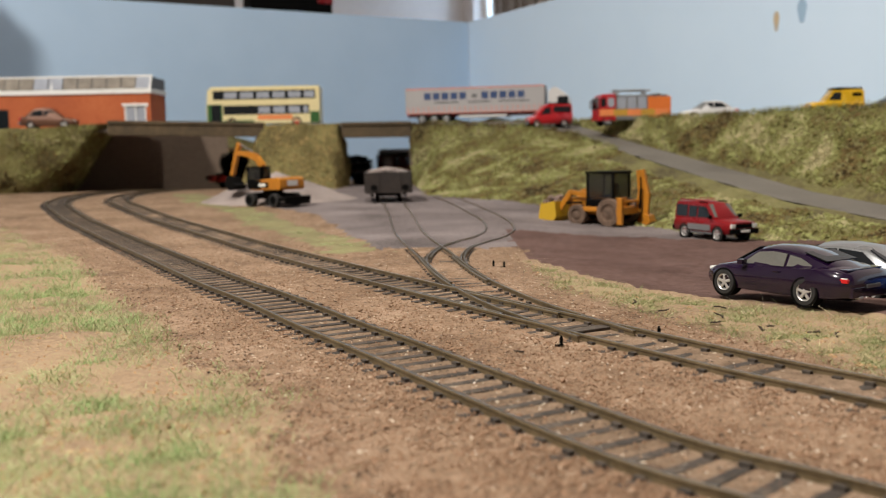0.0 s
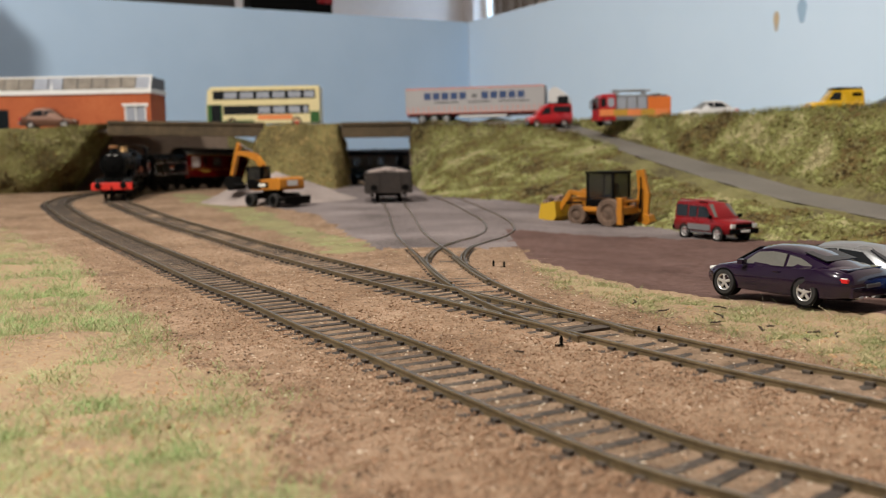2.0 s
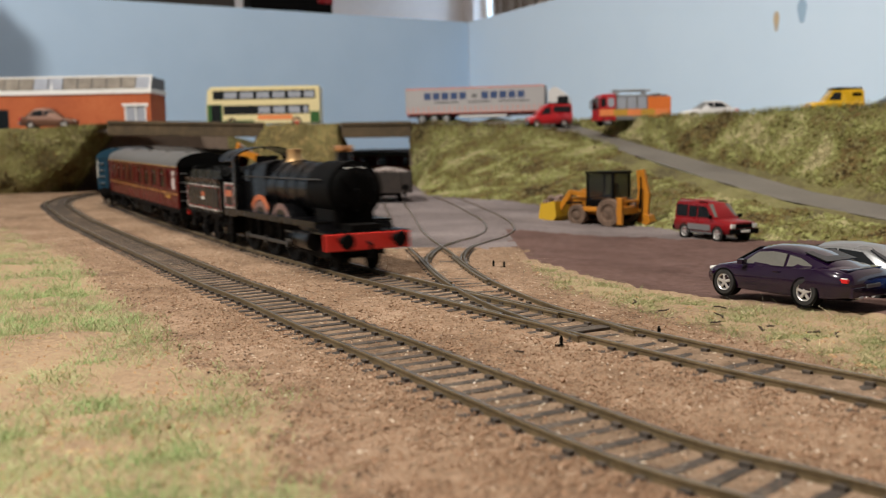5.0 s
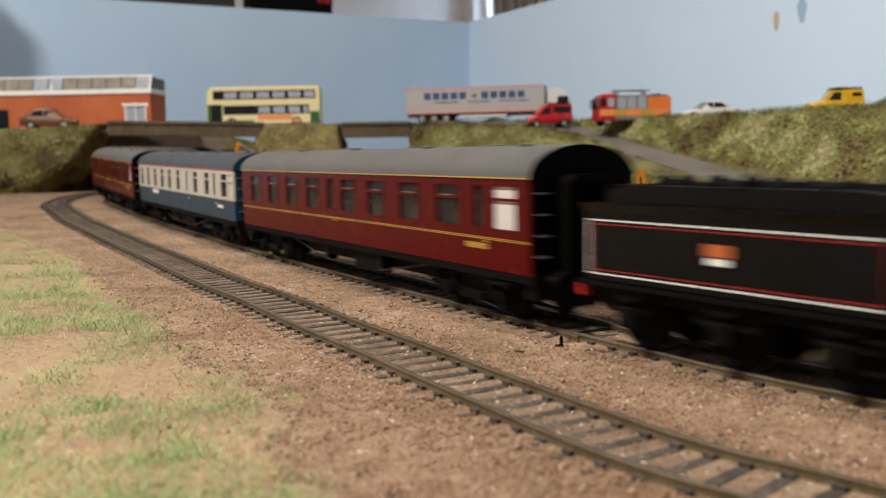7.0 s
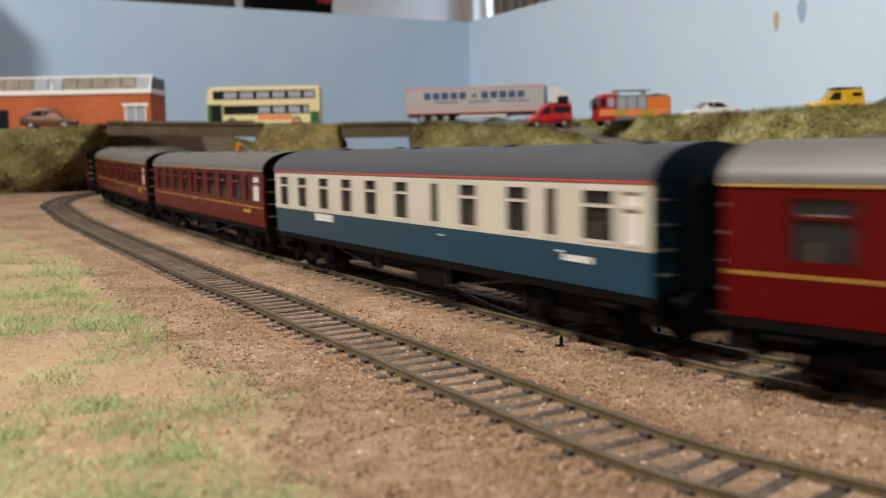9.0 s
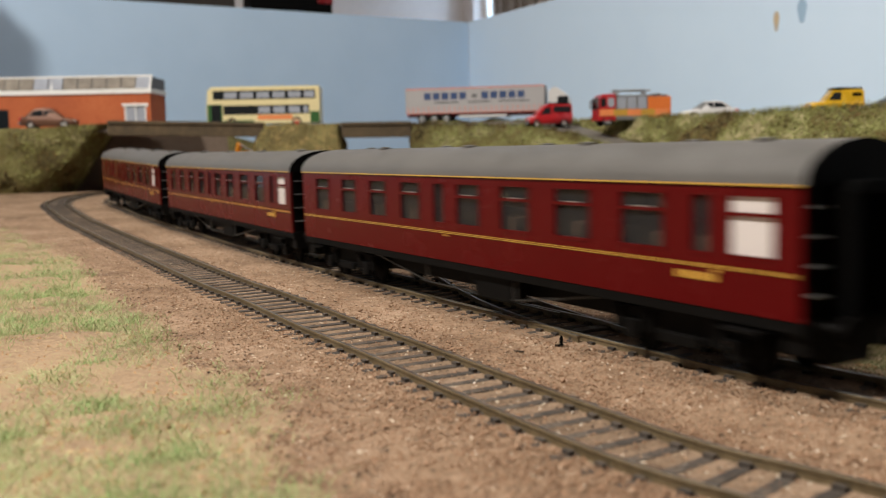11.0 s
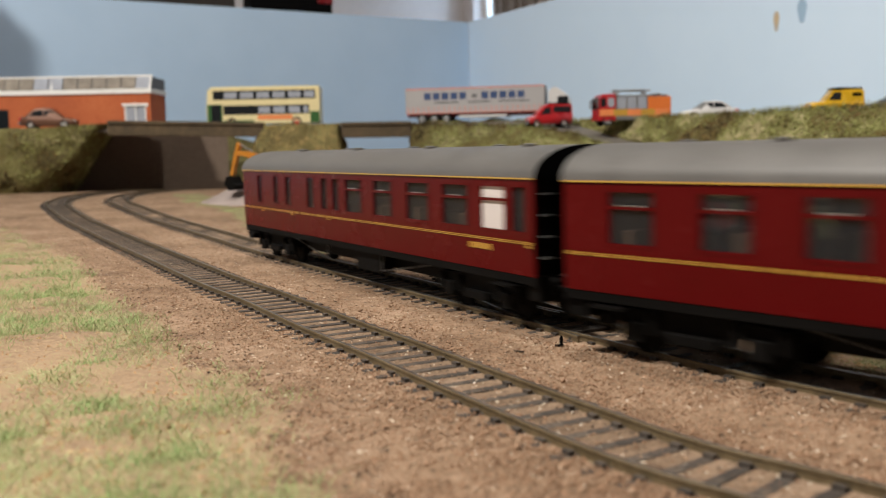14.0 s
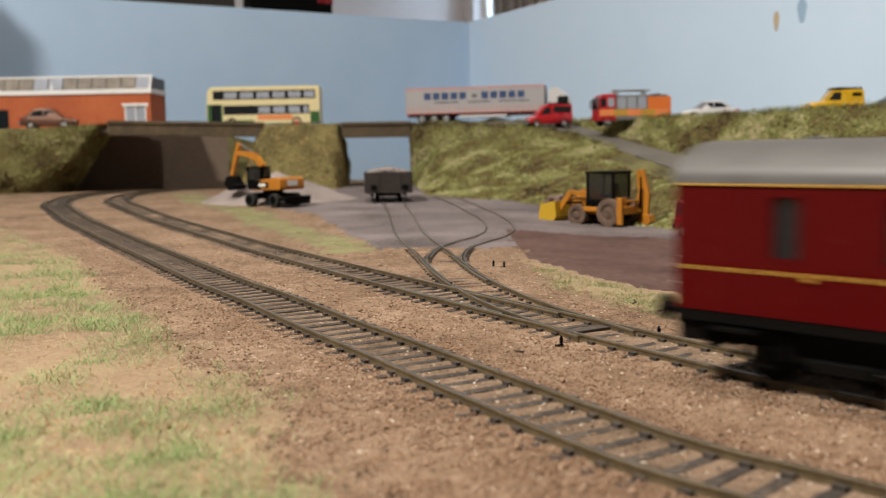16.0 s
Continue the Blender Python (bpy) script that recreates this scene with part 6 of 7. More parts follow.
def heap():
    bm = bmesh.new()
    cx, cy = -158, 925
    rows = []
    for i in range(15):
        r = 66 * i / 14
        row = []
        for k in range(40):
            a = 2 * math.pi * k / 40
            q = noise.noise((math.cos(a) * 1.5, math.sin(a) * 1.5, i * 0.3))
            rr = r * (1 + 0.10 * q)
            x, y = cx + rr * 1.18 * math.cos(a), cy + rr * math.sin(a)
            z = ground_z(x, y) - 3 + 29 * max(0, 1 - (i / 14)) ** 0.95 + 0.7 * noise.noise((x / 6, y / 6, 0))
            row.append(bm.verts.new((x, y, z)))
        rows.append(row)
    for a, b in zip(rows, rows[1:]):
        for k in range(40):
            bm.faces.new((a[k], b[k], b[(k + 1) % 40], a[(k + 1) % 40]))
    bmesh.ops.remove_doubles(bm, verts=bm.verts, dist=0.01)
    bmesh.ops.recalc_face_normals(bm, faces=bm.faces)
    tagged(part("gravel_heap", bm, M["grit"], smooth_by=60), "conical heap of pinkish grey gravel in the yard", "gravel heap")


heap()


def wagon():
    x, y = -49.5, 884.0
    ob = thing("mineral_wagon", "dirty brown open mineral wagon loaded with pale stone", "railway wagon", pose(x * MM, y * MM, (ground_z(x, y) - 1.2) * MM, 0, 0, 95.5) @ Matrix.Diagonal((1.0, 1.2, 1.06, 1)))
    L, W = 2.5, 1.22
    bm = bmesh.new()
    for s in (-1, 1):
        box(bm, -L, L, s * W - 0.05, s * W + 0.05, 0.62, 1.95, 0.015)
        box(bm, s * L - 0.05, s * L + 0.05, -W, W, 0.62, 1.95, 0.015)
    box(bm, -L, L, -W, W, 1.05, 1.15)
    for s in (-1, 1):
        for x2 in (-1.6, -0.55, 0.55, 1.6):
            box(bm, x2 - 0.05, x2 + 0.05, s * (W + 0.08) - 0.04, s * (W + 0.08) + 0.04, 0.6, 1.9)
        for y2 in (-0.6, 0.6):
            box(bm, s * (L + 0.08) - 0.04, s * (L + 0.08) + 0.04, y2 - 0.06, y2 + 0.06, 0.6, 1.9)
    part("body", bm, M["wagon_brown"], ob, scale=OO)
    rnd = random.Random(5)
    bm = bmesh.new()
    for k in range(240):
        px, py = rnd.uniform(-L + 0.2, L - 0.2), rnd.uniform(-W + 0.15, W - 0.15)
        r = rnd.uniform(0.1, 0.2)
        z = 1.78 + 0.34 * (1 - (py / W) ** 2) * rnd.uniform(0.6, 1)
        bmesh.ops.create_icosphere(bm, subdivisions=1, radius=1, matrix=Matrix.Translation((px, py, z)) @ Euler([rnd.uniform(0, 6) for _ in range(3)]).to_matrix().to_4x4() @ Matrix.Diagonal((r, r * 0.8, r * 0.7, 1)))
    part("stone_load", bm, M["grit"], ob, "heaped pale stone load", scale=OO)
    bm = bmesh.new()
    box(bm, -L, L, -0.95, 0.95, 0.85, 1.06)
    for s in (-1, 1):
        for px in (-1.4, 1.4):
            prism(bm, [(px - 0.35, 0.9), (px - 0.15, 0.35), (px + 0.15, 0.35), (px + 0.35, 0.9)], s * 0.95 - 0.06, s * 0.95 + 0.06)
    part("underframe", bm, M["under"], ob, scale=OO)
    for px in (-1.4, 1.4):
        bm = bmesh.new()
        for s in (-1, 1):
            ring(bm, (px, s * 0.63, 0.46), (0, s, 0), [(-0.05, 0.05), (-0.05, 0.49), (0, 0.46), (0.07, 0.46), (0.07, 0.05)], 18)
        cyl(bm, (px, -0.63, 0.46), (px, 0.63, 0.46), 0.07, n=8)
        part("wheelset", bm, M["under"], ob, scale=OO)
    buffer_pair(-L, -1, ob, z=1.0, head=0.2)
    buffer_pair(L, 1, ob, z=1.0, head=0.2)


wagon()


def upper(x, y, heading, z=84.7):
    return pose(x * MM, y * MM, z * MM, 0, 0, heading)


def bus():
    ob = thing("double_decker_bus", "cream and dark green double-decker bus with an orange advert", "bus", upper(-232.5, 1292, 180))
    L, W, H = 5.65, 1.22, 4.05
    bm = bmesh.new()
    prof = [(-L, 0.35), (-L, 3.9), (-L + 0.15, H), (L - 0.5, H), (L - 0.1, 3.7), (L, 2.3), (L + 0.05, 1.9), (L + 0.02, 0.35)]
    prism(bm, prof, -W, W, 0.05)
    part("body", bm, M["cream"], ob, scale=OO)
    for s in (-1, 1):
        def sheet(name, mat, x0, x1, z0, z1, d=0.02):
            b2 = bmesh.new()
            box(b2, x0, x1, min(s * (W - 0.02), s * (W + d)), max(s * (W - 0.02), s * (W + d)), z0, z1, 0.008)
            return part(name, b2, M[mat], ob, scale=OO)
        for z0, z1, xs in ((2.78, 3.66, [(-5.25, -4.0), (-3.9, -2.4), (-2.3, -0.85), (-0.75, 0.75), (0.85, 2.4), (2.5, 4.0), (4.1, 5.0)]), (1.28, 2.18, [(-4.6, -3.9), (-3.8, -2.4), (-2.3, -0.9), (-0.8, 0.6), (0.7, 4.0)])):
            sheet("window_band", "darkglass", xs[0][0], xs[-1][1], z0, z1, 0.012)
            for a, b in xs[:-1]:
                w = sheet("window", "pale_pane", a + 0.12, b - 0.12, z0 + 0.12, z1 - 0.15, 0.022)
        sheet("rear_panel", "bus_green", -L + 0.05, -4.7, 0.4, 1.5)
        sheet("skirt", "bus_green", 1.0, 4.0, 0.35, 0.72)
        sheet("advert", "advert", -2.9, 0.6, 0.75, 1.2, 0.025)
        sheet("front_panel", "bus_green", 4.1, L - 0.05, 0.4, 2.3)
        sheet("door", "darkglass", 4.25, 5.2, 0.55, 2.25, 0.03)
        for x in (3.2, -3.3):
            road_wheel(ob, x, s * (W + 0.03), 0.5, 0.3, "van_red", 0)
    bm = bmesh.new()
    box(bm, L - 0.05, L + 0.06, -1.05, 1.05, 1.3, 2.4)
    part("windscreen", bm, M["darkglass"], ob, scale=OO)


bus()


def lorry():
    ob = thing("articulated_lorry", "grey curtain-sided articulated lorry with blue lettering and white cab", "lorry", upper(46.5, 1253, -12.6) @ Matrix.Diagonal((1, 1, 0.91, 1)))
    L, W = 6.85, 1.25
    bm = bmesh.new()
    box(bm, -L, L, -W, W, 1.05, 3.75, 0.04)
    part("trailer_body", bm, M["curtain"], ob, scale=OO)
    for s in (-1, 1):
        def sheet(name, mat, x0, x1, z0, z1, d=0.02, lab=""):
            b2 = bmesh.new()
            box(b2, x0, x1, min(s * (W - 0.02), s * (W + d)), max(s * (W - 0.02), s * (W + d)), z0, z1)
            return part(name, b2, M[mat], ob, lab, scale=OO)
        sheet("top_rail", "pink_line", -L, L, 3.6, 3.74)
        sheet("side_rail", "pink_line", -L, L, 1.02, 1.12)
        for k in range(26):
            sheet("strap", "pink_line", -L + 0.2 + k * 0.52, -L + 0.29 + k * 0.52, 1.1, 1.75, 0.012)
        for x0, n in ((-4.95, 5), (0.75, 5)):
            for k in range(n):
                sheet("lettering_bar", "letter_blue", x0 + k * 0.88, x0 + k * 0.88 + 0.66, 2.5, 3.22, 0.016)
        sheet("lettering_bar", "trim_grey", -0.2, 0.3, 2.62, 2.98, 0.016)
        for a, b in ((-3.9, -1.5), (-0.6, 1.6), (2.4, 5.4)):
            sheet("lettering_bar", "trim_grey", a, b, 2.12, 2.27, 0.014)
        for x in (-5.2, -4.0, -2.8):
            road_wheel(ob, x, s * W, 0.5, 0.35, "silver", 0)
        sheet("side_guard", "car_white", -1.5, 3.2, 0.55, 0.8)
    bm = bmesh.new()
    box(bm, -L, L + 1.5, -0.5, 0.5, 0.7, 1.05)
    part("chassis", bm, M["car_red"], ob, scale=OO)
    bm = bmesh.new()
    prism(bm, [(7.2, 0.5), (7.2, 3.0), (7.6, 3.45), (8.0, 3.45), (8.9, 2.75), (9.25, 2.1), (9.3, 0.5)], -1.22, 1.22, 0.06)
    cab = part("cab", bm, M["car_white"], ob, "white tractor cab with roof deflector", scale=OO)
    for s in (-1, 1):
        bm = bmesh.new()
        box(bm, 8.1, 9.1, min(s * 1.2, s * 1.24), max(s * 1.2, s * 1.24), 1.75, 2.5)
        part("window", bm, M["darkglass"], cab, scale=OO)
        for x in (8.6, 7.0):
            road_wheel(ob, x, s * 1.2, 0.5, 0.35, "silver", 0)


lorry()


def van():
    body = [(-2.3, 0.82, 0.4, 1.1), (-2.2, 0.92, 0.34, 1.2), (1.2, 0.92, 0.32, 1.15), (2.1, 0.88, 0.34, 0.95), (2.3, 0.76, 0.4, 0.8)]
    cab = [(-2.27, 0.84, 0.72, 1.1, 2.0), (-2.15, 0.87, 0.75, 1.12, 2.12), (0.2, 0.87, 0.75, 1.12, 2.12), (0.6, 0.86, 0.72, 1.1, 1.95), (1.5, 0.82, 0.72, 1.05, 1.15)]
    ob = car("van", "bright red panel van atop the ramp", pose(0.128, 1.150, 0.0745, 0, 0, 190) @ Matrix.Diagonal((0.88, 0.9, 0.98, 1)), body, cab, "van_red", (1.5, -1.4), 0.35, 0.91,
             [[(1.1, 1.2), (0.55, 1.75), (0.0, 1.85), (0.0, 1.2)], [(-0.3, 1.35), (-0.3, 1.9), (-2.1, 1.9), (-2.1, 1.35)]],
             [("bumper", "trim_grey", (2.2, 2.4, -0.8, 0.8, 0.35, 0.6)), ("tail_lamp", "lamp_red", (-2.34, -2.2, 0.6, 0.85, 0.8, 1.2)), ("tail_lamp", "lamp_red", (-2.34, -2.2, -0.85, -0.6, 0.8, 1.2)),
              ("headlamp", "lamp_clear", (2.12, 2.3, 0.45, 0.75, 0.65, 0.85)), ("headlamp", "lamp_clear", (2.12, 2.3, -0.75, -0.45, 0.65, 0.85)), ("roof_rack", "black", (-2.0, 0.1, -0.7, 0.7, 2.18, 2.24)), ("bumper", "trim_grey", (-2.42, -2.2, -0.8, 0.8, 0.35, 0.6))], category="van")
    return ob


van()


def fire_engine():
    ob = thing("fire_engine", "red and orange fire engine with roof ladders and silver shutters", "fire engine", upper(214, 1085, 186, 73.6) @ Matrix.Diagonal((0.88, 0.88, 0.9, 1)))
    W = 1.2
    bm = bmesh.new()
    prism(bm, [(1.9, 0.45), (1.9, 2.85), (2.1, 2.95), (3.3, 2.9), (3.6, 2.0), (3.65, 0.45)], -W, W, 0.05)
    cab = part("cab", bm, M["van_red"], ob, scale=OO)
    bm = bmesh.new()
    box(bm, -1.2, 1.88, -W, W, 0.5, 2.8, 0.04)
    part("locker_body", bm, M["silver"], ob, scale=OO)
    bm = bmesh.new()
    box(bm, -3.5, -1.22, -W, W, 0.5, 2.65, 0.04)
    part("rear_body", bm, M["orange"], ob, scale=OO)
    for s in (-1, 1):
        def sheet(name, mat, x0, x1, z0, z1, par=ob):
            b2 = bmesh.new()
            box(b2, x0, x1, min(s * (W - 0.02), s * (W + 0.02)), max(s * (W - 0.02), s * (W + 0.02)), z0, z1)
            return part(name, b2, M[mat], par, scale=OO)
        sheet("side_window", "darkglass", 2.9, 3.4, 1.75, 2.55, cab)
        sheet("side_window", "pale_pane", 2.1, 2.7, 1.75, 2.55, cab)
        for k in range(5):
            sheet("check_panel", "lining" if k % 2 else "advert", 3.5 - (k + 1) * 1.35, 3.5 - k * 1.35, 0.9, 1.5)
        for x0 in (0.95, -0.05, -1.05):
            sheet("shutter", "pale_pane", x0, x0 + 0.8, 1.55, 2.6)
        for x in (2.75, -1.9):
            road_wheel(ob, x, s * W, 0.5, 0.3, "silver", 0)
    bm = bmesh.new()
    box(bm, 3.62, 3.68, -1.1, 1.1, 1.6, 2.6)
    part("windscreen", bm, M["darkglass"], cab, scale=OO)
    for y in (-0.7, 0.2):
        bm = bmesh.new()
        for d in (0, 0.5):
            box(bm, -1.6, 1.9, y + d - 0.04, y + d + 0.04, 3.2, 3.32)
        for k in range(9):
            box(bm, -1.5 + k * 0.4, -1.42 + k * 0.4, y, y + 0.5, 3.22, 3.3)
        for x in (-1.2, 1.5):
            box(bm, x, x + 0.08, y, y + 0.5, 2.75, 3.22)
        part("ladder", bm, M["steel"], ob, scale=OO)
    bm = bmesh.new()
    for k in range(3):
        box(bm, -3.3 + 0.7 * k, -2.8 + 0.7 * k, -1.0, 0.9, 2.65, 2.85 + 0.1 * (k % 2), 0.04)
    part("roof_locker", bm, M["trim_grey"], ob, scale=OO)
    bm = bmesh.new()
    box(bm, 3.7, 3.8, -1.45, -1.25, 1.7, 2.4, 0.03)
    box(bm, 3.7, 3.8, 1.25, 1.45, 1.7, 2.4, 0.03)
    part("mirror", bm, M["trim_grey"], cab, scale=OO)


fire_engine()
saloon("estate_car", "white estate car half hidden behind the grassy bank", upper(279, 1012, 178, 76.0), "car_white", 1.15)
yl = car("off_road_car", "bright yellow off-road car with black roof on the bank", upper(362, 893, 176, 73.9) @ Matrix.Diagonal((0.84, 1.0, 1.0, 1)), box_body, box_cab, "car_yellow", (1.28, -1.26), 0.37, 0.88, box_win[:1],
    [("roof_panel", "black", (-2.0, 0.3, -0.72, 0.72, 1.90, 2.0)), ("side_panel", "black", (-1.9, -1.2, -0.84, 0.84, 1.42, 1.62)), ("bumper", "black", (2.1, 2.32, -0.84, 0.84, 0.42, 0.66)), ("headlamp", "lamp_clear", (2.14, 2.24, 0.54, 0.80, 0.70, 0.90))])
glass_sheet("windscreen", yl, [(0.36, 0.64, 1.77), (0.36, -0.64, 1.77), (0.92, -0.70, 1.17), (0.92, 0.70, 1.17)])
saloon("saloon_car", "dark grey saloon car behind the yellow off-road car", upper(408, 870, 176, 73.6), "trim_grey", 1.0)
saloon("hatchback", "bronze metallic hatchback in front of the brick building", upper(-494, 1226, 8, 86.6) @ Matrix.Diagonal((1.18, 1.1, 1.2, 1)), "bronze", 1.35)


def brick_building():
    ob = thing("industrial_building", "low orange-red brick building with white eaves and roof glazing", "building", pose(0, 0, 0))
    x0, x1, y0, y1, zb, zt = -660, -376, 1262, 1330, 86.5, 131
    way = 0.0
    bm = bmesh.new()
    for b in ((x0, -410, y0, y0 + 3, zb, zt), (-410, -382, y0, y0 + 3, zb, 93), (-410, -382, y0, y0 + 3, 116, zt), (-382, x1, y0, y0 + 3, zb, zt), (x1 - 3, x1, y0 + 3, y1, zb, zt), (x0, x1, y1 - 3, y1, zb, zt)):
        box(bm, *b)
    part("wall", bm, M["brick"], ob)
    bm = bmesh.new()
    box(bm, x0, x1 + 2, y0 - 2, y0 + 2, zt, zt + 6, 0.4)
    box(bm, x1 - 2, x1 + 2, y0 + 2, y1, zt, zt + 6, 0.4)
    part("eaves", bm, M["white"], ob, "white painted eaves board")
    bm = bmesh.new()
    r0, r1 = (y0 + 1, zt + 5.5), (y0 + 9, zt + 22)
    loft(bm, [[(x0, *r0), (x0, *r1), (x0, y1, zt + 21), (x0, y1, zt)], [(x1, *r0), (x1, *r1), (x1, y1, zt + 21), (x1, y1, zt)]], closed=True)
    bmesh.ops.recalc_face_normals(bm, faces=bm.faces)
    roof = part("roof", bm, M["trim_grey"], ob)
    n = 15
    w = (x1 - x0) / n
    for k in range(n):
        bm = bmesh.new()
        a, b = x0 + k * w + 0.8, x0 + (k + 1) * w - 0.8
        c = [Vector((a, r0[0] - 0.4, r0[1] + 1)), Vector((b, r0[0] - 0.4, r0[1] + 1)), Vector((b, r1[0] - 1.5, r1[1] - 0.6)), Vector((a, r1[0] - 1.5, r1[1] - 0.6))]
        lo, hi = [bm.verts.new(p) for p in c], [bm.verts.new(p + Vector((0, -0.5, 0.8))) for p in c]
        bm.faces.new(lo[::-1]), bm.faces.new(hi)
        for q in range(4):
            bm.faces.new((lo[q], lo[(q + 1) % 4], hi[(q + 1) % 4], hi[q]))
        part("roof_pane", bm, M["pale_pane" if k in (7, 8, 14) else "tan_blind"], roof)
    bm = bmesh.new()
    box(bm, x0, x1 + 1.5, r1[0] - 2, r1[0] + 2, r1[1] - 0.5, r1[1] + 2.2, 0.3)
    hinge_pts = [(x1, r0[0] - 1, r0[1] + 0.5), (x1, r1[0], r1[1] + 1)]
    cyl(bm, hinge_pts[0], hinge_pts[1], 1.3, n=8)
    cyl(bm, ((x0 + x1) / 2 + 14, *hinge_pts[0][1:]), ((x0 + x1) / 2 + 14, *hinge_pts[1][1:]), 1.1, n=8)
    part("ridge", bm, M["white"], roof, "white painted ridge and bars")
    win = bmesh.new()
    box(win, -409.5, -382.5, y0 + 1.2, y0 + 2.0, 93, 116)
    wn = part("window", win, M["pale_pane"], ob)
    bm = bmesh.new()
    box(bm, -413, -379, y0 - 1.0, y0 + 1, 114.5, 118, 0.3)
    box(bm, -410, -408.5, y0 - 0.5, y0 + 1.2, 93, 115)
    box(bm, -383.5, -382, y0 - 0.5, y0 + 1.2, 93, 115)
    box(bm, -410, -382, y0 - 0.8, y0 + 1.2, 92, 93.8)
    box(bm, -396.6, -395.4, y0 - 0.3, y0 + 1.2, 93, 115)
    part("frame", bm, M["white"], wn, "white painted frame and lintel")
    bm = bmesh.new()
    box(bm, -600, -561, y0 - 0.8, y0 - 0.1, zb, 113, 0.2)
    part("door", bm, M["darkglass"], ob, "dark glazed door")


brick_building()


# ---- beyond the back boards ----
def room_window():
    p, q = ROOM + RIGHT_WAY * 54, ROOM + RIGHT_WAY * 215
    n = Vector((RIGHT_WAY.y, -RIGHT_WAY.x))
    n = n if n.x > 0 else -n
    ob = thing("window_1", "bright window with white frame beyond the back board", "window", kind="structure")
    m, nt, b = nodes_of("overcast_daylight")
    b.inputs["Emission Color"].default_value, b.inputs["Emission Strength"].default_value = (0.55, 0.76, 1.0, 1), 7.0
    b.inputs["Base Color"].default_value = (0, 0, 0, 1)
    bm = bmesh.new()
    a = [p + n * 330 - RIGHT_WAY * 900, q + n * 330 + RIGHT_WAY * 900]
    v = [bm.verts.new((a[0].x, a[0].y, -500)), bm.verts.new((a[1].x, a[1].y, -500)), bm.verts.new((a[1].x, a[1].y, 1900)), bm.verts.new((a[0].x, a[0].y, 1900))]
    bm.faces.new(v)
    tagged(part("backdrop_daylight", bm, m), "plain pale blue daylight outside the window", "backdrop", kind="structure")
    bm = bmesh.new()
    for d0, d1, z0, z1 in ((54, 68, 150, 1250), (201, 215, 150, 1250), (68, 201, 150, 175), (68, 201, 1225, 1250)):
        c = [ROOM + RIGHT_WAY * d0 + n * 30, ROOM + RIGHT_WAY * d1 + n * 30, ROOM + RIGHT_WAY * d1 + n * 60, ROOM + RIGHT_WAY * d0 + n * 60]
        lo, hi = [bm.verts.new((k.x, k.y, z0)) for k in c], [bm.verts.new((k.x, k.y, z1)) for k in c]
        bm.faces.new(lo[::-1]), bm.faces.new(hi)
        for k in range(4):
            bm.faces.new((lo[k], lo[(k + 1) % 4], hi[(k + 1) % 4], hi[k]))
    bmesh.ops.recalc_face_normals(bm, faces=bm.faces)
    part("window_frame", bm, M["white"], ob)
    # curtain
    cm, nt, b = nodes_of("striped_curtain_cloth")
    co, sep, wv, ramp = nt.nodes.new("ShaderNodeTexCoord"), nt.nodes.new("ShaderNodeSeparateXYZ"), nt.nodes.new("ShaderNodeTexNoise"), nt.nodes.new("ShaderNodeValToRGB")
    mp = nt.nodes.new("ShaderNodeMapping")
    mp.inputs["Scale"].default_value = (45, 45, 0.01)
    nt.links.new(co.outputs["Object"], mp.inputs["Vector"])
    nt.links.new(mp.outputs["Vector"], wv.inputs["Vector"])
    nt.links.new(wv.outputs["Fac"], ramp.inputs["Fac"])
    el = ramp.color_ramp.elements
    el[0].position, el[0].color, el[1].position, el[1].color = 0.42, (0.14, 0.09, 0.06, 1), 0.56, (0.62, 0.57, 0.55, 1)
    nt.links.new(ramp.outputs["Color"], b.inputs["Base Color"])
    b.inputs["Roughness"].default_value = 0.9
    bm = bmesh.new()
    top, bot, back = [], [], []
    for k in range(73):
        d = 200 + 270 * k / 72
        w = -20 - 12 * math.sin(k * 1.1) - 4 * math.sin(k * 2.7)
        c = ROOM + RIGHT_WAY * d + n * w
        top.append(bm.verts.new((c.x, c.y, 1300)))
        bot.append(bm.verts.new((c.x, c.y, 60)))
    for k in range(72):
        bm.faces.new((bot[k], bot[k + 1], top[k + 1], top[k]))
    bmesh.ops.solidify(bm, geom=bm.faces[:], thickness=2)
    tagged(part("curtain", bm, cm, smooth_by=60), "brown and white striped curtain beside the window", "curtain")


room_window()


def wall_mark(name, label, d, z, w, h, mat):
    """A thin painted mark on the sky board."""
    bm = bmesh.new()
    n = Vector((RIGHT_WAY.y, -RIGHT_WAY.x))
    n = n if n.x < 0 else -n
    c = CORNER + RIGHT_WAY * d
    a, b = [], []
    for k in range(20):
        t = 2 * math.pi * k / 20
        p = c + RIGHT_WAY * (w * math.cos(t) * (1 + 0.2 * math.sin(3 * t)))
        a.append(bm.verts.new((p.x + n.x * 0.6, p.y + n.y * 0.6, z + h * math.sin(t))))
        b.append(bm.verts.new((p.x, p.y, z + h * math.sin(t))))
    bm.faces.new(a)
    for k in range(20):
        bm.faces.new((a[k], a[(k + 1) % 20], b[(k + 1) % 20], b[k]))
    bmesh.ops.recalc_face_normals(bm, faces=bm.faces)
    tagged(part(name, bm, mat), label, "paint mark")


M["mark_tan"] = surface("tan_smudge", [(0.45, 0.42, 0.36), (0.55, 0.40, 0.22)], grain=90, rough=0.8, bump=0.0, patch=60)
M["mark_blue"] = surface("blue_smudge", [(0.30, 0.44, 0.60), (0.36, 0.52, 0.68)], grain=90, rough=0.8, bump=0.0, patch=60)


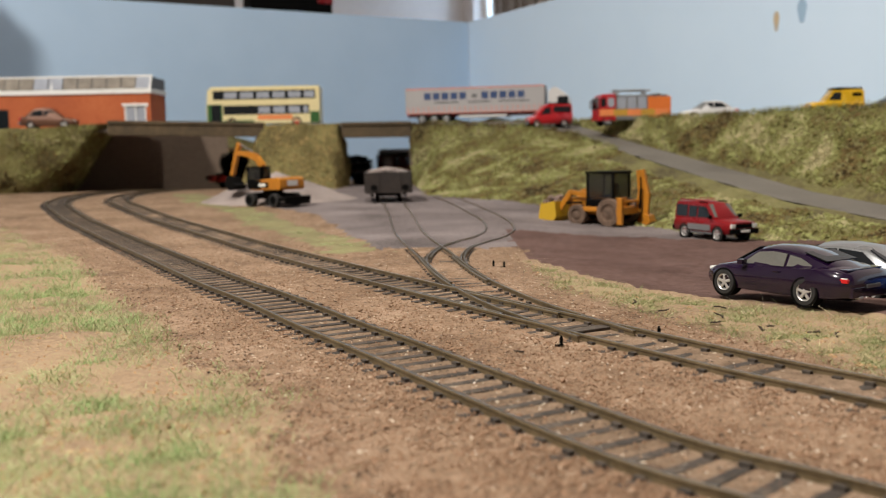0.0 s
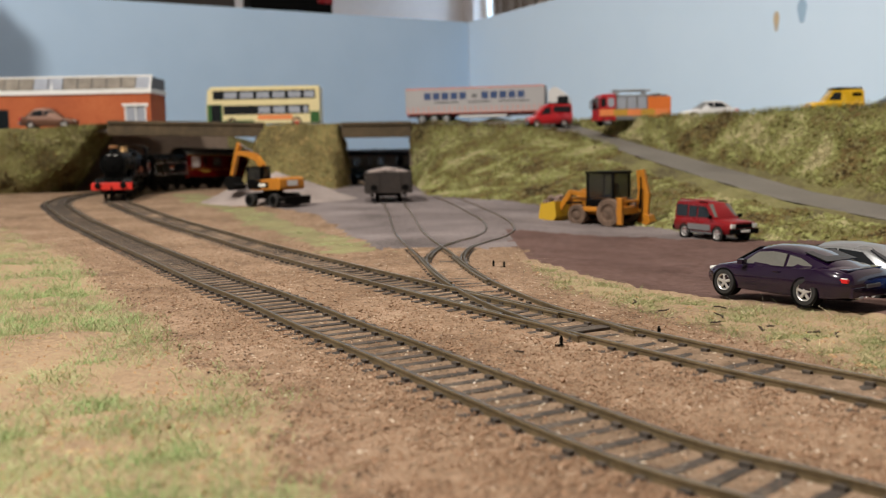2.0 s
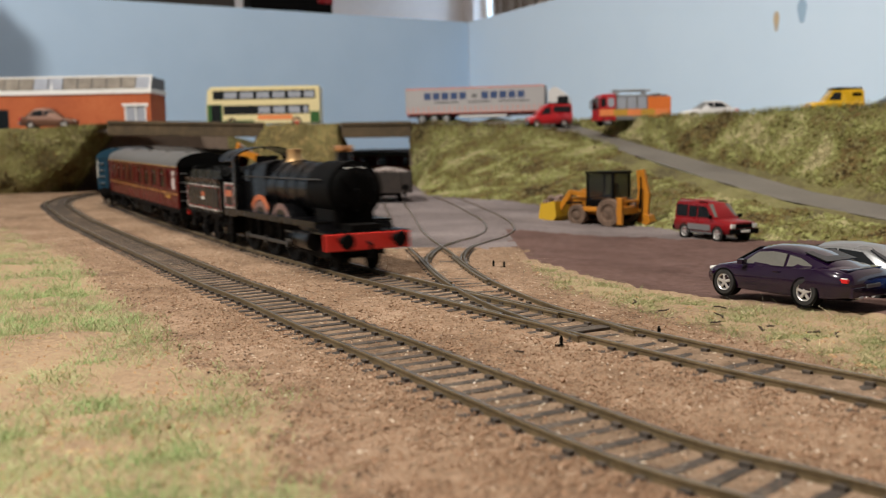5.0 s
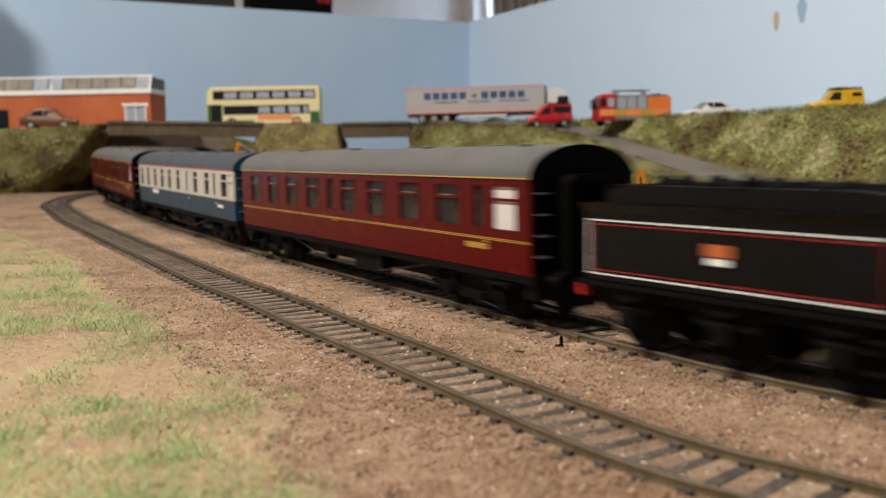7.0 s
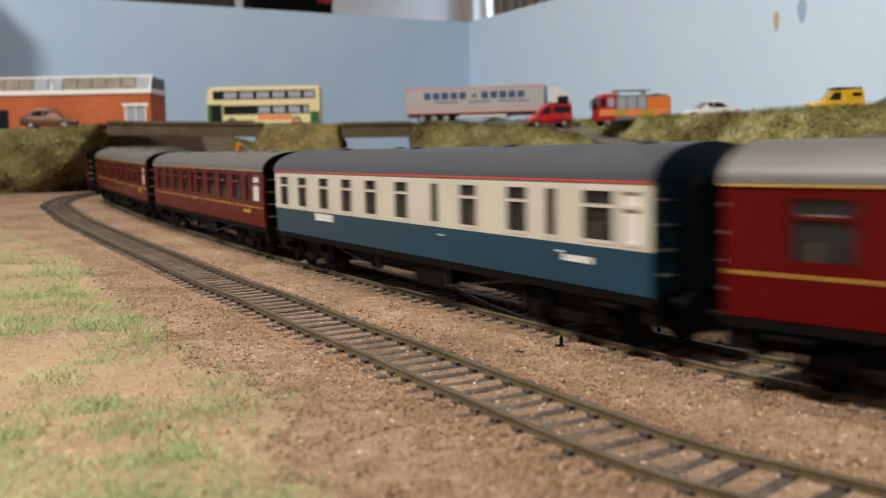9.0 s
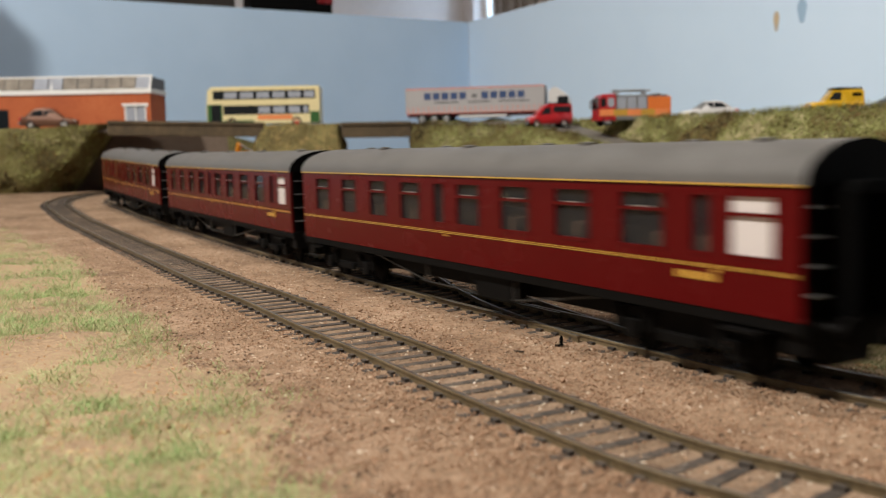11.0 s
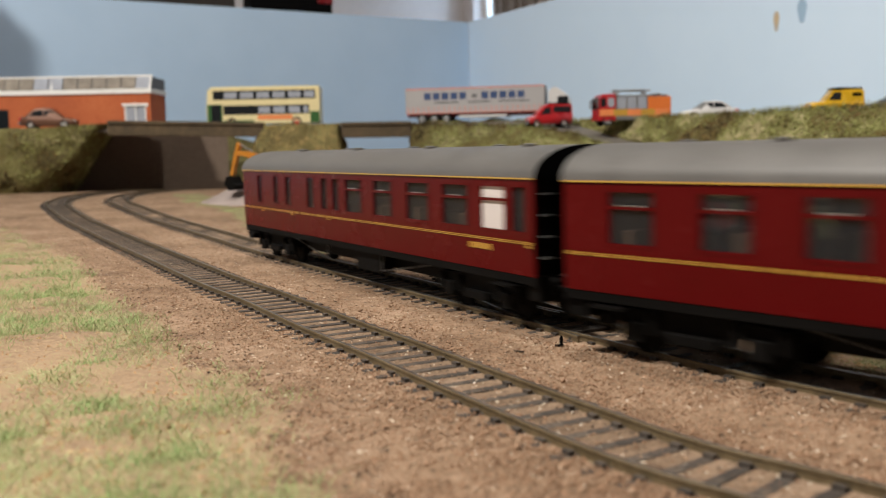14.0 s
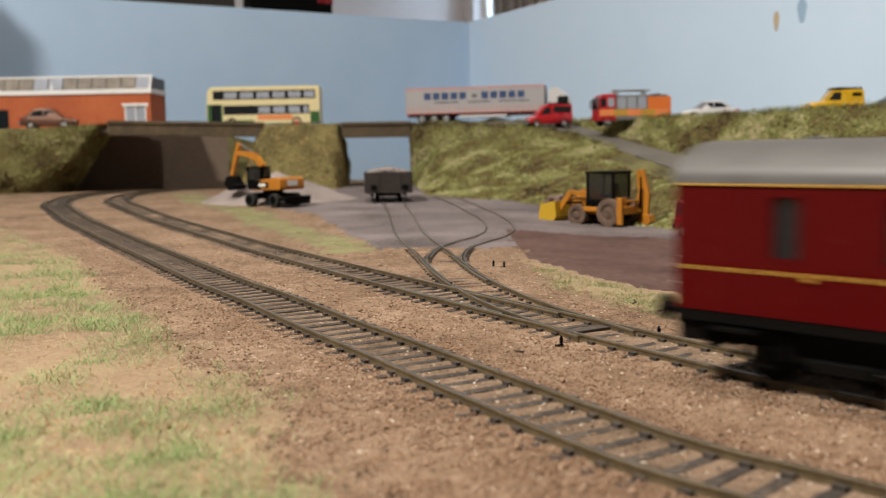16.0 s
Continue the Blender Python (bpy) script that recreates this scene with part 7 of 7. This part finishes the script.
def meet_wall(px, py):
    """Where the sight line (right, up per unit ahead, in the level camera's axes) meets the right-hand board: distance along it and height."""
    d = (CORNER.x - px * CORNER.y) / (px * RIGHT_WAY.y - RIGHT_WAY.x)
    y = CORNER.y + RIGHT_WAY.y * d
    return d, 50.8 + py * y


for nm, lab, px, py, w, h, mt in (("paint_smudge", "small tan smudge on the sky board", 0.345, 0.124, 4.0, 12.0, "mark_tan"), ("paint_smudge", "small blue oval smudge on the sky board", 0.371, 0.134, 6.5, 14.0, "mark_blue")):
    dd, zz = meet_wall(px, py)
    wall_mark(nm, lab, dd, zz, w, h, M[mt])

# dark things on the shelf behind the left board
bm = bmesh.new()
c0 = ROOM + LEFT_WAY * 1500
wall_box(bm, CORNER + Vector((0, 130)) , LEFT_WAY, 486, 1500, 285, 420, 40)
tagged(part("shelf", bm, M["wagon_brown"]), "dark brown shelf behind the back board", "shelf")


def shelf_model():
    ob = thing("model_coach", "small black model with red lamps on the shelf", "model vehicle", pose(-0.280, 1.772, 0.300, 0, 0, math.degrees(math.atan2(LEFT_WAY.y, LEFT_WAY.x))))
    bm = bmesh.new()
    box(bm, -90, 70, -18, 18, 0, 48, 3)
    part("body", bm, M["black"], ob)
    bm = bmesh.new()
    box(bm, -91, -60, -18.5, 18.5, 20, 32, 1)
    part("lamp", bm, M["car_red"], ob)


shelf_model()


def peg(x, y, label="short black plastic peg beside the point"):
    bm = bmesh.new()
    g = ground_z(x, y) - 2
    cyl(bm, (x, y, g - 1), (x, y, g + 2.4), 0.5, n=12)
    cyl(bm, (x, y, g + 2.3), (x, y, g + 3.0), 0.36, 0.32, n=10)
    box(bm, x - 1.6, x + 0.8, y - 0.5, y + 0.5, g - 0.5, g + 0.6, 0.12)
    tagged(part("point_peg", bm, M["black"]), label, "point peg", group="pegs beside the points")


for px, py in ((59.5, 263), (31, 252), (22.5, 428), (27, 424)):
    peg(px, py)


# ---- loose scatter: stones, grass, flock and twigs ----
RNG = np.random.default_rng(11)


def fan(n, y0, y1, power=1.0, spread=0.56, pad=14):
    """Points thrown over the ground ahead, thinning with distance."""
    u = RNG.random(n)
    y = (y0 ** (1 - power) + u * (y1 ** (1 - power) - y0 ** (1 - power))) ** (1 / (1 - power)) if power != 1 else y0 * (y1 / y0) ** u
    x = (RNG.random(n) * 2 - 1) * (spread * y + pad)
    return x, y


def heights(x, y):
    return np.array([ground_z(a, b) for a, b in zip(x, y)])


def zoned(x, y):
    return zones(x, y, wobble(x, y, 26, 3.1) + 0.5 * wobble(x, y, 7, 9.2))


def off_track(x, y):
    best = np.full(x.shape, 1e9)
    for line in (UP_LINE, DOWN_LINE):
        sx, sy = line.at(np.arange(0, line.length, 4.0))
        for k in range(0, len(x), 4000):
            d = np.sqrt(((x[k:k + 4000, None] - sx[None]) ** 2 + (y[k:k + 4000, None] - sy[None]) ** 2).min(axis=1))
            best[k:k + 4000] = np.minimum(best[k:k + 4000], d)
    return best


OCTA_V = np.array([(1, 0, 0), (-1, 0, 0), (0, 1, 0), (0, -1, 0), (0, 0, 1), (0, 0, -1)], float)
OCTA_F = np.array([(0, 2, 4), (2, 1, 4), (1, 3, 4), (3, 0, 4), (2, 0, 5), (1, 2, 5), (3, 1, 5), (0, 3, 5)])
g_ = (1 + 5 ** 0.5) / 2
ICO_V = np.array([(-1, g_, 0), (1, g_, 0), (-1, -g_, 0), (1, -g_, 0), (0, -1, g_), (0, 1, g_), (0, -1, -g_), (0, 1, -g_), (g_, 0, -1), (g_, 0, 1), (-g_, 0, -1), (-g_, 0, 1)], float) / 1.9
ICO_F = np.array([(0, 11, 5), (0, 5, 1), (0, 1, 7), (0, 7, 10), (0, 10, 11), (1, 5, 9), (5, 11, 4), (11, 10, 2), (10, 7, 6), (7, 1, 8), (3, 9, 4), (3, 4, 2), (3, 2, 6), (3, 6, 8), (3, 8, 9), (4, 9, 5), (2, 4, 11), (6, 2, 10), (8, 6, 7), (9, 8, 1)])


def lumps(name, label, category, p, size, shape, material, squash=0.7, jitter=0.35):
    """Many small uneven lumps in one mesh."""
    V, F = shape
    n, k = len(p), len(V)
    v = V[None] * (1 + jitter * (RNG.random((n, k, 1)) - 0.5) * 2) * size[:, None, None]
    v *= 0.75 + 0.5 * RNG.random((n, 1, 3))
    v[:, :, 2] *= squash
    a = RNG.random(n) * 2 * math.pi
    c, s = np.cos(a)[:, None], np.sin(a)[:, None]
    t = (RNG.random(n) - 0.5)[:, None] * 1.4
    x, y, z = v[:, :, 0], v[:, :, 1], v[:, :, 2]
    y, z = y * np.cos(t) - z * np.sin(t), y * np.sin(t) + z * np.cos(t)
    v = np.stack([x * c - y * s, x * s + y * c, z], axis=2) + p[:, None, :]
    f = (F[None] + (np.arange(n) * k)[:, None, None]).reshape(-1, 3)
    ob = mesh_of(name, v.reshape(-1, 3), f, material)
    return tagged(ob, label, category, kind="stuff")


def fibres(name, label, p, length, material, lean=0.5, width=0.16):
    """Thin bent blades of grass in one mesh."""
    n = len(p)
    a = RNG.random(n) * 2 * math.pi
    w = np.stack([np.cos(a), np.sin(a), np.zeros(n)], 1) * (width * (0.7 + 0.6 * RNG.random((n, 1))))
    b = RNG.random(n) * 2 * math.pi
    l = lean * (0.3 + RNG.random(n))
    d = np.stack([np.cos(b) * l, np.sin(b) * l, np.ones(n)], 1)
    d /= np.linalg.norm(d, axis=1)[:, None]
    mid = p + d * (length * 0.55)[:, None]
    d2 = d + np.stack([np.cos(b) * l, np.sin(b) * l, -0.35 * l], 1)
    d2 /= np.linalg.norm(d2, axis=1)[:, None]
    tip = mid + d2 * (length * 0.55)[:, None]
    v = np.stack([p - w, p + w, mid + w * 0.8, mid - w * 0.8, tip], axis=1).reshape(-1, 3)
    k = np.arange(n) * 5
    faces = [(i, i + 1, i + 2, i + 3) for i in k.tolist()] + [(i + 3, i + 2, i + 4) for i in k.tolist()]
    return tagged(mesh_of(name, v, faces, material), label, "grass", kind="stuff")


def stones():
    x, y = fan(170000, 95, 760, 1.25)
    d = off_track(x, y)
    keep = (zoned(x, y) == 0) & ((d > 10.6) | (RNG.random(len(x)) < 0.18)) & (np.abs(d - 8.85) > 1.5)
    x, y, d = x[keep], y[keep], d[keep]
    z = heights(x, y) - 2.16 + np.where((d > 10) & (d < 18), 0.08 + 0.25 * np.clip((330 - y) / 130, 0, 1), np.where(d >= 17, 0.42, 0.0)) + 0.3 * RNG.random(len(x)) + 0.5 * wobble(x, y, 7, 9.2) * (d > 19)
    size = 0.15 + 0.30 * RNG.random(len(x)) ** 3 + 0.35 * (RNG.random(len(x)) > 0.985)
    lumps("ballast_stones", "loose tan ballast chippings over the trackbed", "ballast", np.stack([x, y, z], 1), size, (OCTA_V, OCTA_F), M["stone"])
    for count, lo, hi, mat, lab in ((1100, 0.2, 0.38, "pale_grit", "stray pale quartz grit on the ballast"), (3400, 0.18, 0.45, "dark_grit", "dark brown crumbs of earth on the ballast")):
        x, y = fan(count, 95, 620, 1.25)
        if mat == "dark_grit":
            half = len(x) // 2
            x[:half] = np.interp(y[:half], *LEFT_EDGE) + RNG.gamma(2.0, 7.0, half) - 4
        d = off_track(x, y)
        keep = (zoned(x, y) == 0) & (np.abs(d - 8.85) > 1.6)
        x, y, d = x[keep], y[keep], d[keep]
        z = heights(x, y) - np.where(d < 19, 1.95, 1.6) + 0.5 * wobble(x, y, 7, 9.2) * (d > 19)
        lumps("loose_grit", lab, "grit", np.stack([x, y, z], 1), lo + (hi - lo) * RNG.random(len(x)) ** 2, (OCTA_V, OCTA_F), M[mat])
    x, y = fan(52000, 95, 600, 1.4)
    keep = (zoned(x, y) == 1)
    x, y = x[keep], y[keep]
    z = heights(x, y) - 1.75 + 1.2 * wobble(x, y, 26, 3.1) + 1.0 * wobble(x, y, 7, 9.2)
    lumps("earth_crumbs", "crumbs of dry orange earth among the grass", "earth", np.stack([x, y, z], 1), 0.25 + 0.5 * RNG.random(len(x)) ** 2, (OCTA_V, OCTA_F), M["crumb"])
    x, y = fan(16000, 280, 800, 1.0)
    zn = zoned(x, y)
    keep = (zn == 2) | (zn == 3)
    x, y = x[keep], y[keep]
    z = heights(x, y) - 1.35
    lumps("yard_grit", "fine grey and brown grit strewn over the yard", "grit", np.stack([x, y, z], 1), 0.2 + 0.5 * RNG.random(len(x)) ** 4, (OCTA_V, OCTA_F), M["grit_bit"])


M["pale_grit"] = islands("pale_grit", [(0.50, 0.42, 0.32), (0.70, 0.62, 0.50), (0.82, 0.76, 0.66)])
M["dark_grit"] = islands("dark_earth_crumb", [(0.035, 0.022, 0.015), (0.075, 0.048, 0.032), (0.12, 0.078, 0.05)])
M["grit_bit"] = islands("yard_grit_bit", [(0.05, 0.03, 0.026), (0.11, 0.075, 0.066), (0.17, 0.125, 0.115), (0.33, 0.28, 0.26)])
M["crumb"] = islands("earth_crumb", [(0.14, 0.08, 0.042), (0.31, 0.18, 0.092), (0.44, 0.265, 0.135), (0.54, 0.39, 0.24)])
stones()


def tufts(x, y, per, radius, low, high, base):
    n = len(x) * per
    i = np.repeat(np.arange(len(x)), per)
    r, a = radius * np.sqrt(RNG.random(n)) * (0.6 + 0.8 * RNG.random(len(x)))[i], RNG.random(n) * 2 * math.pi
    px, py = x[i] + r * np.cos(a), y[i] + r * np.sin(a)
    pz = heights(px, py) + base + 1.0 * wobble(px, py, 26, 3.1)
    return np.stack([px, py, pz], 1), low + (high - low) * RNG.random(n) ** 1.5


def grass():
    x, y = fan(5200, 100, 760, 1.3)
    patch = wobble(x, y, 34, 41.0) + 0.6 * wobble(x, y, 12, 17.0)
    zone = zoned(x, y)
    keep = (zone == 1) & (x < 0) & (patch > -0.22 - 0.35 * (y > 330)) & ((y + 40 * patch > 175) | (RNG.random(len(y)) < 0.4))
    p, l = tufts(x[keep], y[keep], 62, 8.5, 1.0, 6.0, -2.0)
    fibres("grass", "short dry yellow-green static grass beside the track", p, l, M["grass"], lean=1.3, width=0.06)
    keep = (zone == 1) & (x < 0) & (patch > 0.0) & ((y + 40 * patch > 170) | (RNG.random(len(y)) < 0.2))
    p, l = tufts(x[keep], y[keep], 52, 7.0, 1.2, 5.6, -2.0)
    fibres("grass", "patches of fresh bright green static grass", p, l, M["grass_bright"], lean=1.2, width=0.06)
    x, y = fan(15000, 150, 460, 1.2)
    keep = (zoned(x, y) == 1) & (x > 20)
    x, y = x[keep], y[keep]
    p, l = tufts(x, y, 30, 6.0, 0.8, 3.4, -2.0)
    green = wobble(x, y, 20, 8.0) > -0.1
    pg, lg = tufts(x[green], y[green], 22, 6.0, 0.8, 3.0, -2.0)
    fibres("grass", "green grass tufts along the yard's edge", pg, lg, M["grass_edge"], lean=1.5, width=0.06)
    fibres("grass", "dry straw and green grass along the yard's edge", p, l, M["grass_edge"], lean=1.6, width=0.06)
    i = RNG.choice(len(x), 60)
    p, l = tufts(x[i], y[i], 4, 4.0, 6.0, 13.0, -2.0)
    x, y = fan(420, 140, 420, 1.3)
    keep = (zoned(x, y) == 1) & (x < 0)
    q, m = tufts(x[keep], y[keep], 5, 6.0, 3.0, 8.0, -1.8)
    fibres("straw", "pale straw threads among the grass beside the track", q, m, M["straw"], lean=2.4, width=0.05)
    fibres("straw", "long stray straw-coloured fibres in the grass", p, l, M["straw"], lean=2.6, width=0.07)
    s = RNG.random(3400)
    ys = 500 + 545 * s
    xs = np.interp(ys, *MID_STRIP) + RNG.normal(0, 9, len(s))
    p, l = tufts(xs, ys, 10, 6.0, 0.6, 1.8, -2.3)
    fibres("grass", "low pale green strip of grass between track and yard", p, l, M["grass"], lean=1.4, width=0.12)


M["straw"] = islands("straw_fibre", [(0.40, 0.31, 0.16), (0.58, 0.48, 0.28), (0.68, 0.60, 0.42)], rough=0.6)
grass()


def flock():
    for which, (v, fc), count, lab in zip(range(5), bank_data, (46000, 42000, 18000, 13000, 1500), ("green-brown flock on the bank below the ramp", "green-brown flock on the bank above the ramp", "dull green flock beside the wide bridge", "tawny flock between the bridges", "dull flock on the far bank")):
        q = v[np.array(fc)]
        rows = {0: 12, 1: 10}.get(which, 1)
        j = np.arange(len(q)) % rows
        q = q[(j < rows - 2) | (np.arange(len(q)) // rows < 45)] if which == 0 else q[j > 0] if which == 1 else q
        area = np.linalg.norm(np.cross(q[:, 1] - q[:, 0], q[:, 3] - q[:, 0]), axis=1)
        i = RNG.choice(len(q), count, p=area / area.sum())
        a, b = RNG.random((2, count, 1))
        p = q[i, 0] * (1 - a) * (1 - b) + q[i, 1] * a * (1 - b) + q[i, 2] * a * b + q[i, 3] * (1 - a) * b
        size = 0.45 + 0.8 * RNG.random(count) ** 3 + 1.6 * RNG.random(count) ** 16
        lumps("bank_flock", lab, "ground cover", p, size, (ICO_V, ICO_F), M["flock_tawny" if lab.startswith("tawny") else "flock"], 0.9, 0.5)
        k = RNG.choice(count, count * 2 // 3, replace=False)
        fibres("bank_grass", lab.replace("flock", "matted grass fibre"), p[k], 1.2 + 2.6 * RNG.random(len(k)) ** 1.5, M["flock_tawny" if lab.startswith("tawny") else "flock"], lean=1.8, width=0.16)
    # fringe of longer tufts along the upper edge
    for (v, fc), cols, rows in ((bank_data[1], 120, 10), (bank_data[0], 130, 12)):
        top = v.reshape(cols + 1, rows + 1, 3)[:, -1]
        i = RNG.integers(0, cols, 5200)
        p = top[i] + (top[i + 1] - top[i]) * RNG.random((5200, 1)) + RNG.normal(0, 3.0, (5200, 3)) * (1, 1, 0.3)
        if rows == 12:
            p = p[i < 42]
        fibres("grass_fringe", "ragged grass along the top of the bank", p, 2.0 + 5 * RNG.random(len(p)) ** 1.6, M["flock"], lean=0.9, width=0.35)


M["flock_tawny"] = islands("tawny_flock_clump", patch=34.0, share=0.7, spread=0.42, colours=[(0.07, 0.055, 0.02), (0.16, 0.125, 0.045), (0.26, 0.20, 0.08), (0.34, 0.25, 0.11), (0.30, 0.27, 0.10)])
flock()


def twig(x, y, seed):
    rnd = random.Random(seed)
    bm = bmesh.new()
    p = Vector((x, y, ground_z(x, y) - 0.6))
    a = rnd.uniform(0, 6.28)
    for k in range(5):
        q = p + Vector((math.cos(a), math.sin(a), rnd.uniform(-0.05, 0.35))) * rnd.uniform(0.5, 1.0)
        cyl(bm, p, q, 0.28, 0.2, 6)
        for _ in range(2):
            e = p.lerp(q, rnd.random())
            b = a + rnd.uniform(-1.4, 1.4)
            cyl(bm, e, e + Vector((math.cos(b), math.sin(b), rnd.uniform(-0.1, 0.6))) * rnd.uniform(0.4, 1.0), 0.2, 0.06, 5)
        p, a = q, a + rnd.uniform(-0.7, 0.7)
    tagged(part("twig", bm, M["twig"]), "small dark brown twig lying in the grass", "twig", group="twigs in the grass")


for k, (x, y) in enumerate(((67, 297), (62, 312), (77, 275), (83, 283), (88, 262), (93, 268), (99, 258), (95, 246), (104, 251), (89, 300), (20, 240))):
    twig(x, y, k)


# ---- tracks ----
track("running_line", "weathered running line bedded in tan ballast beside the sidings", UP_LINE, 900, UP_LINE.length - 200, sleepers=(1380, UP_LINE.length - 380))
track("running_line", "weathered outer running line bedded in tan ballast", DOWN_LINE, 60, DOWN_LINE.length - 60, sleepers=(800, DOWN_LINE.length - 140))
track("siding", "rusty siding sunk into the ash yard", SIDING_A, 4, SIDING_A.length, sleepers=(70, 300))
track("siding", "rusty curved siding sunk into the ash yard", SIDING_B, 40, SIDING_B.length, sleepers=(60, 130))


def point_fittings():
    """Check rails, tie bar and wing rails of the point, lying between the running rails."""
    ob = thing("track_point", "brown check rails and tie bar of the siding's point", "point")
    s = np.arange(0, UP_LINE.length, 1.0)
    y = UP_LINE.at(s)[1]
    first = float(s[(s > 1800) & (y < 352)][0])
    for side, a, b in ((1, 10, 70), (-1, -10, 60)):
        part("check_rail", rail_mesh(bmesh.new(), UP_LINE, first + a, first + b, side, gauge=13.2, z_off=-0.1), [M["rail"], M["rail_top"]], ob)
    for line, side, a, b in ((SIDING_B, 1, 70, 150), (SIDING_B, -1, 60, 140), (SIDING_A, 1, 120, 210), (SIDING_A, -1, 120, 210)):
        part("check_rail", rail_mesh(bmesh.new(), line, a, b, side, gauge=13.4, z_off=-0.16), [M["rail"], M["rail_top"]], ob)
    x0, y0 = UP_LINE.at(first + 92)
    a = UP_LINE.way(first + 92)
    bm = bmesh.new()
    box(bm, -2.2, 2.2, -7.2, 7.2, -1.9, -0.9, 0.15)
    bm.transform(Matrix.Translation((float(x0), float(y0), 0)) @ Matrix.Rotation(a, 4, "Z"))
    part("tie_bar", bm, M["sleeper"], ob)


point_fittings()


# ---- what moves ----
def motions():
    for ob, behind, half in VEHICLES:
        walk(ob, [(t, on_line(S0 + gone(t) - behind, half)) for t in ROWS])
    fine = [k / 15 for k in range(241)]
    every = [k / 30 for k in range(481)]
    for ob, x, r, scale in WHEELS:
        rim = r * scale / MM
        walk(ob, [(t, Matrix.Translation((x * scale, 0, r * scale)) @ Matrix.Rotation(gone(t) / rim, 4, "Y")) for t in (fine if r > 0.8 else every)])
    for ob, x, y, r, side in RODS:
        rim = r * BIG / MM
        turn = lambda t: gone(t) / rim + (math.pi / 2 if side > 0 else 0)
        walk(ob, [(t, Matrix.Translation(((x + 0.33 * math.cos(turn(t))) * BIG, y * BIG, (r - 0.33 * math.sin(turn(t))) * BIG))) for t in fine])


motions()
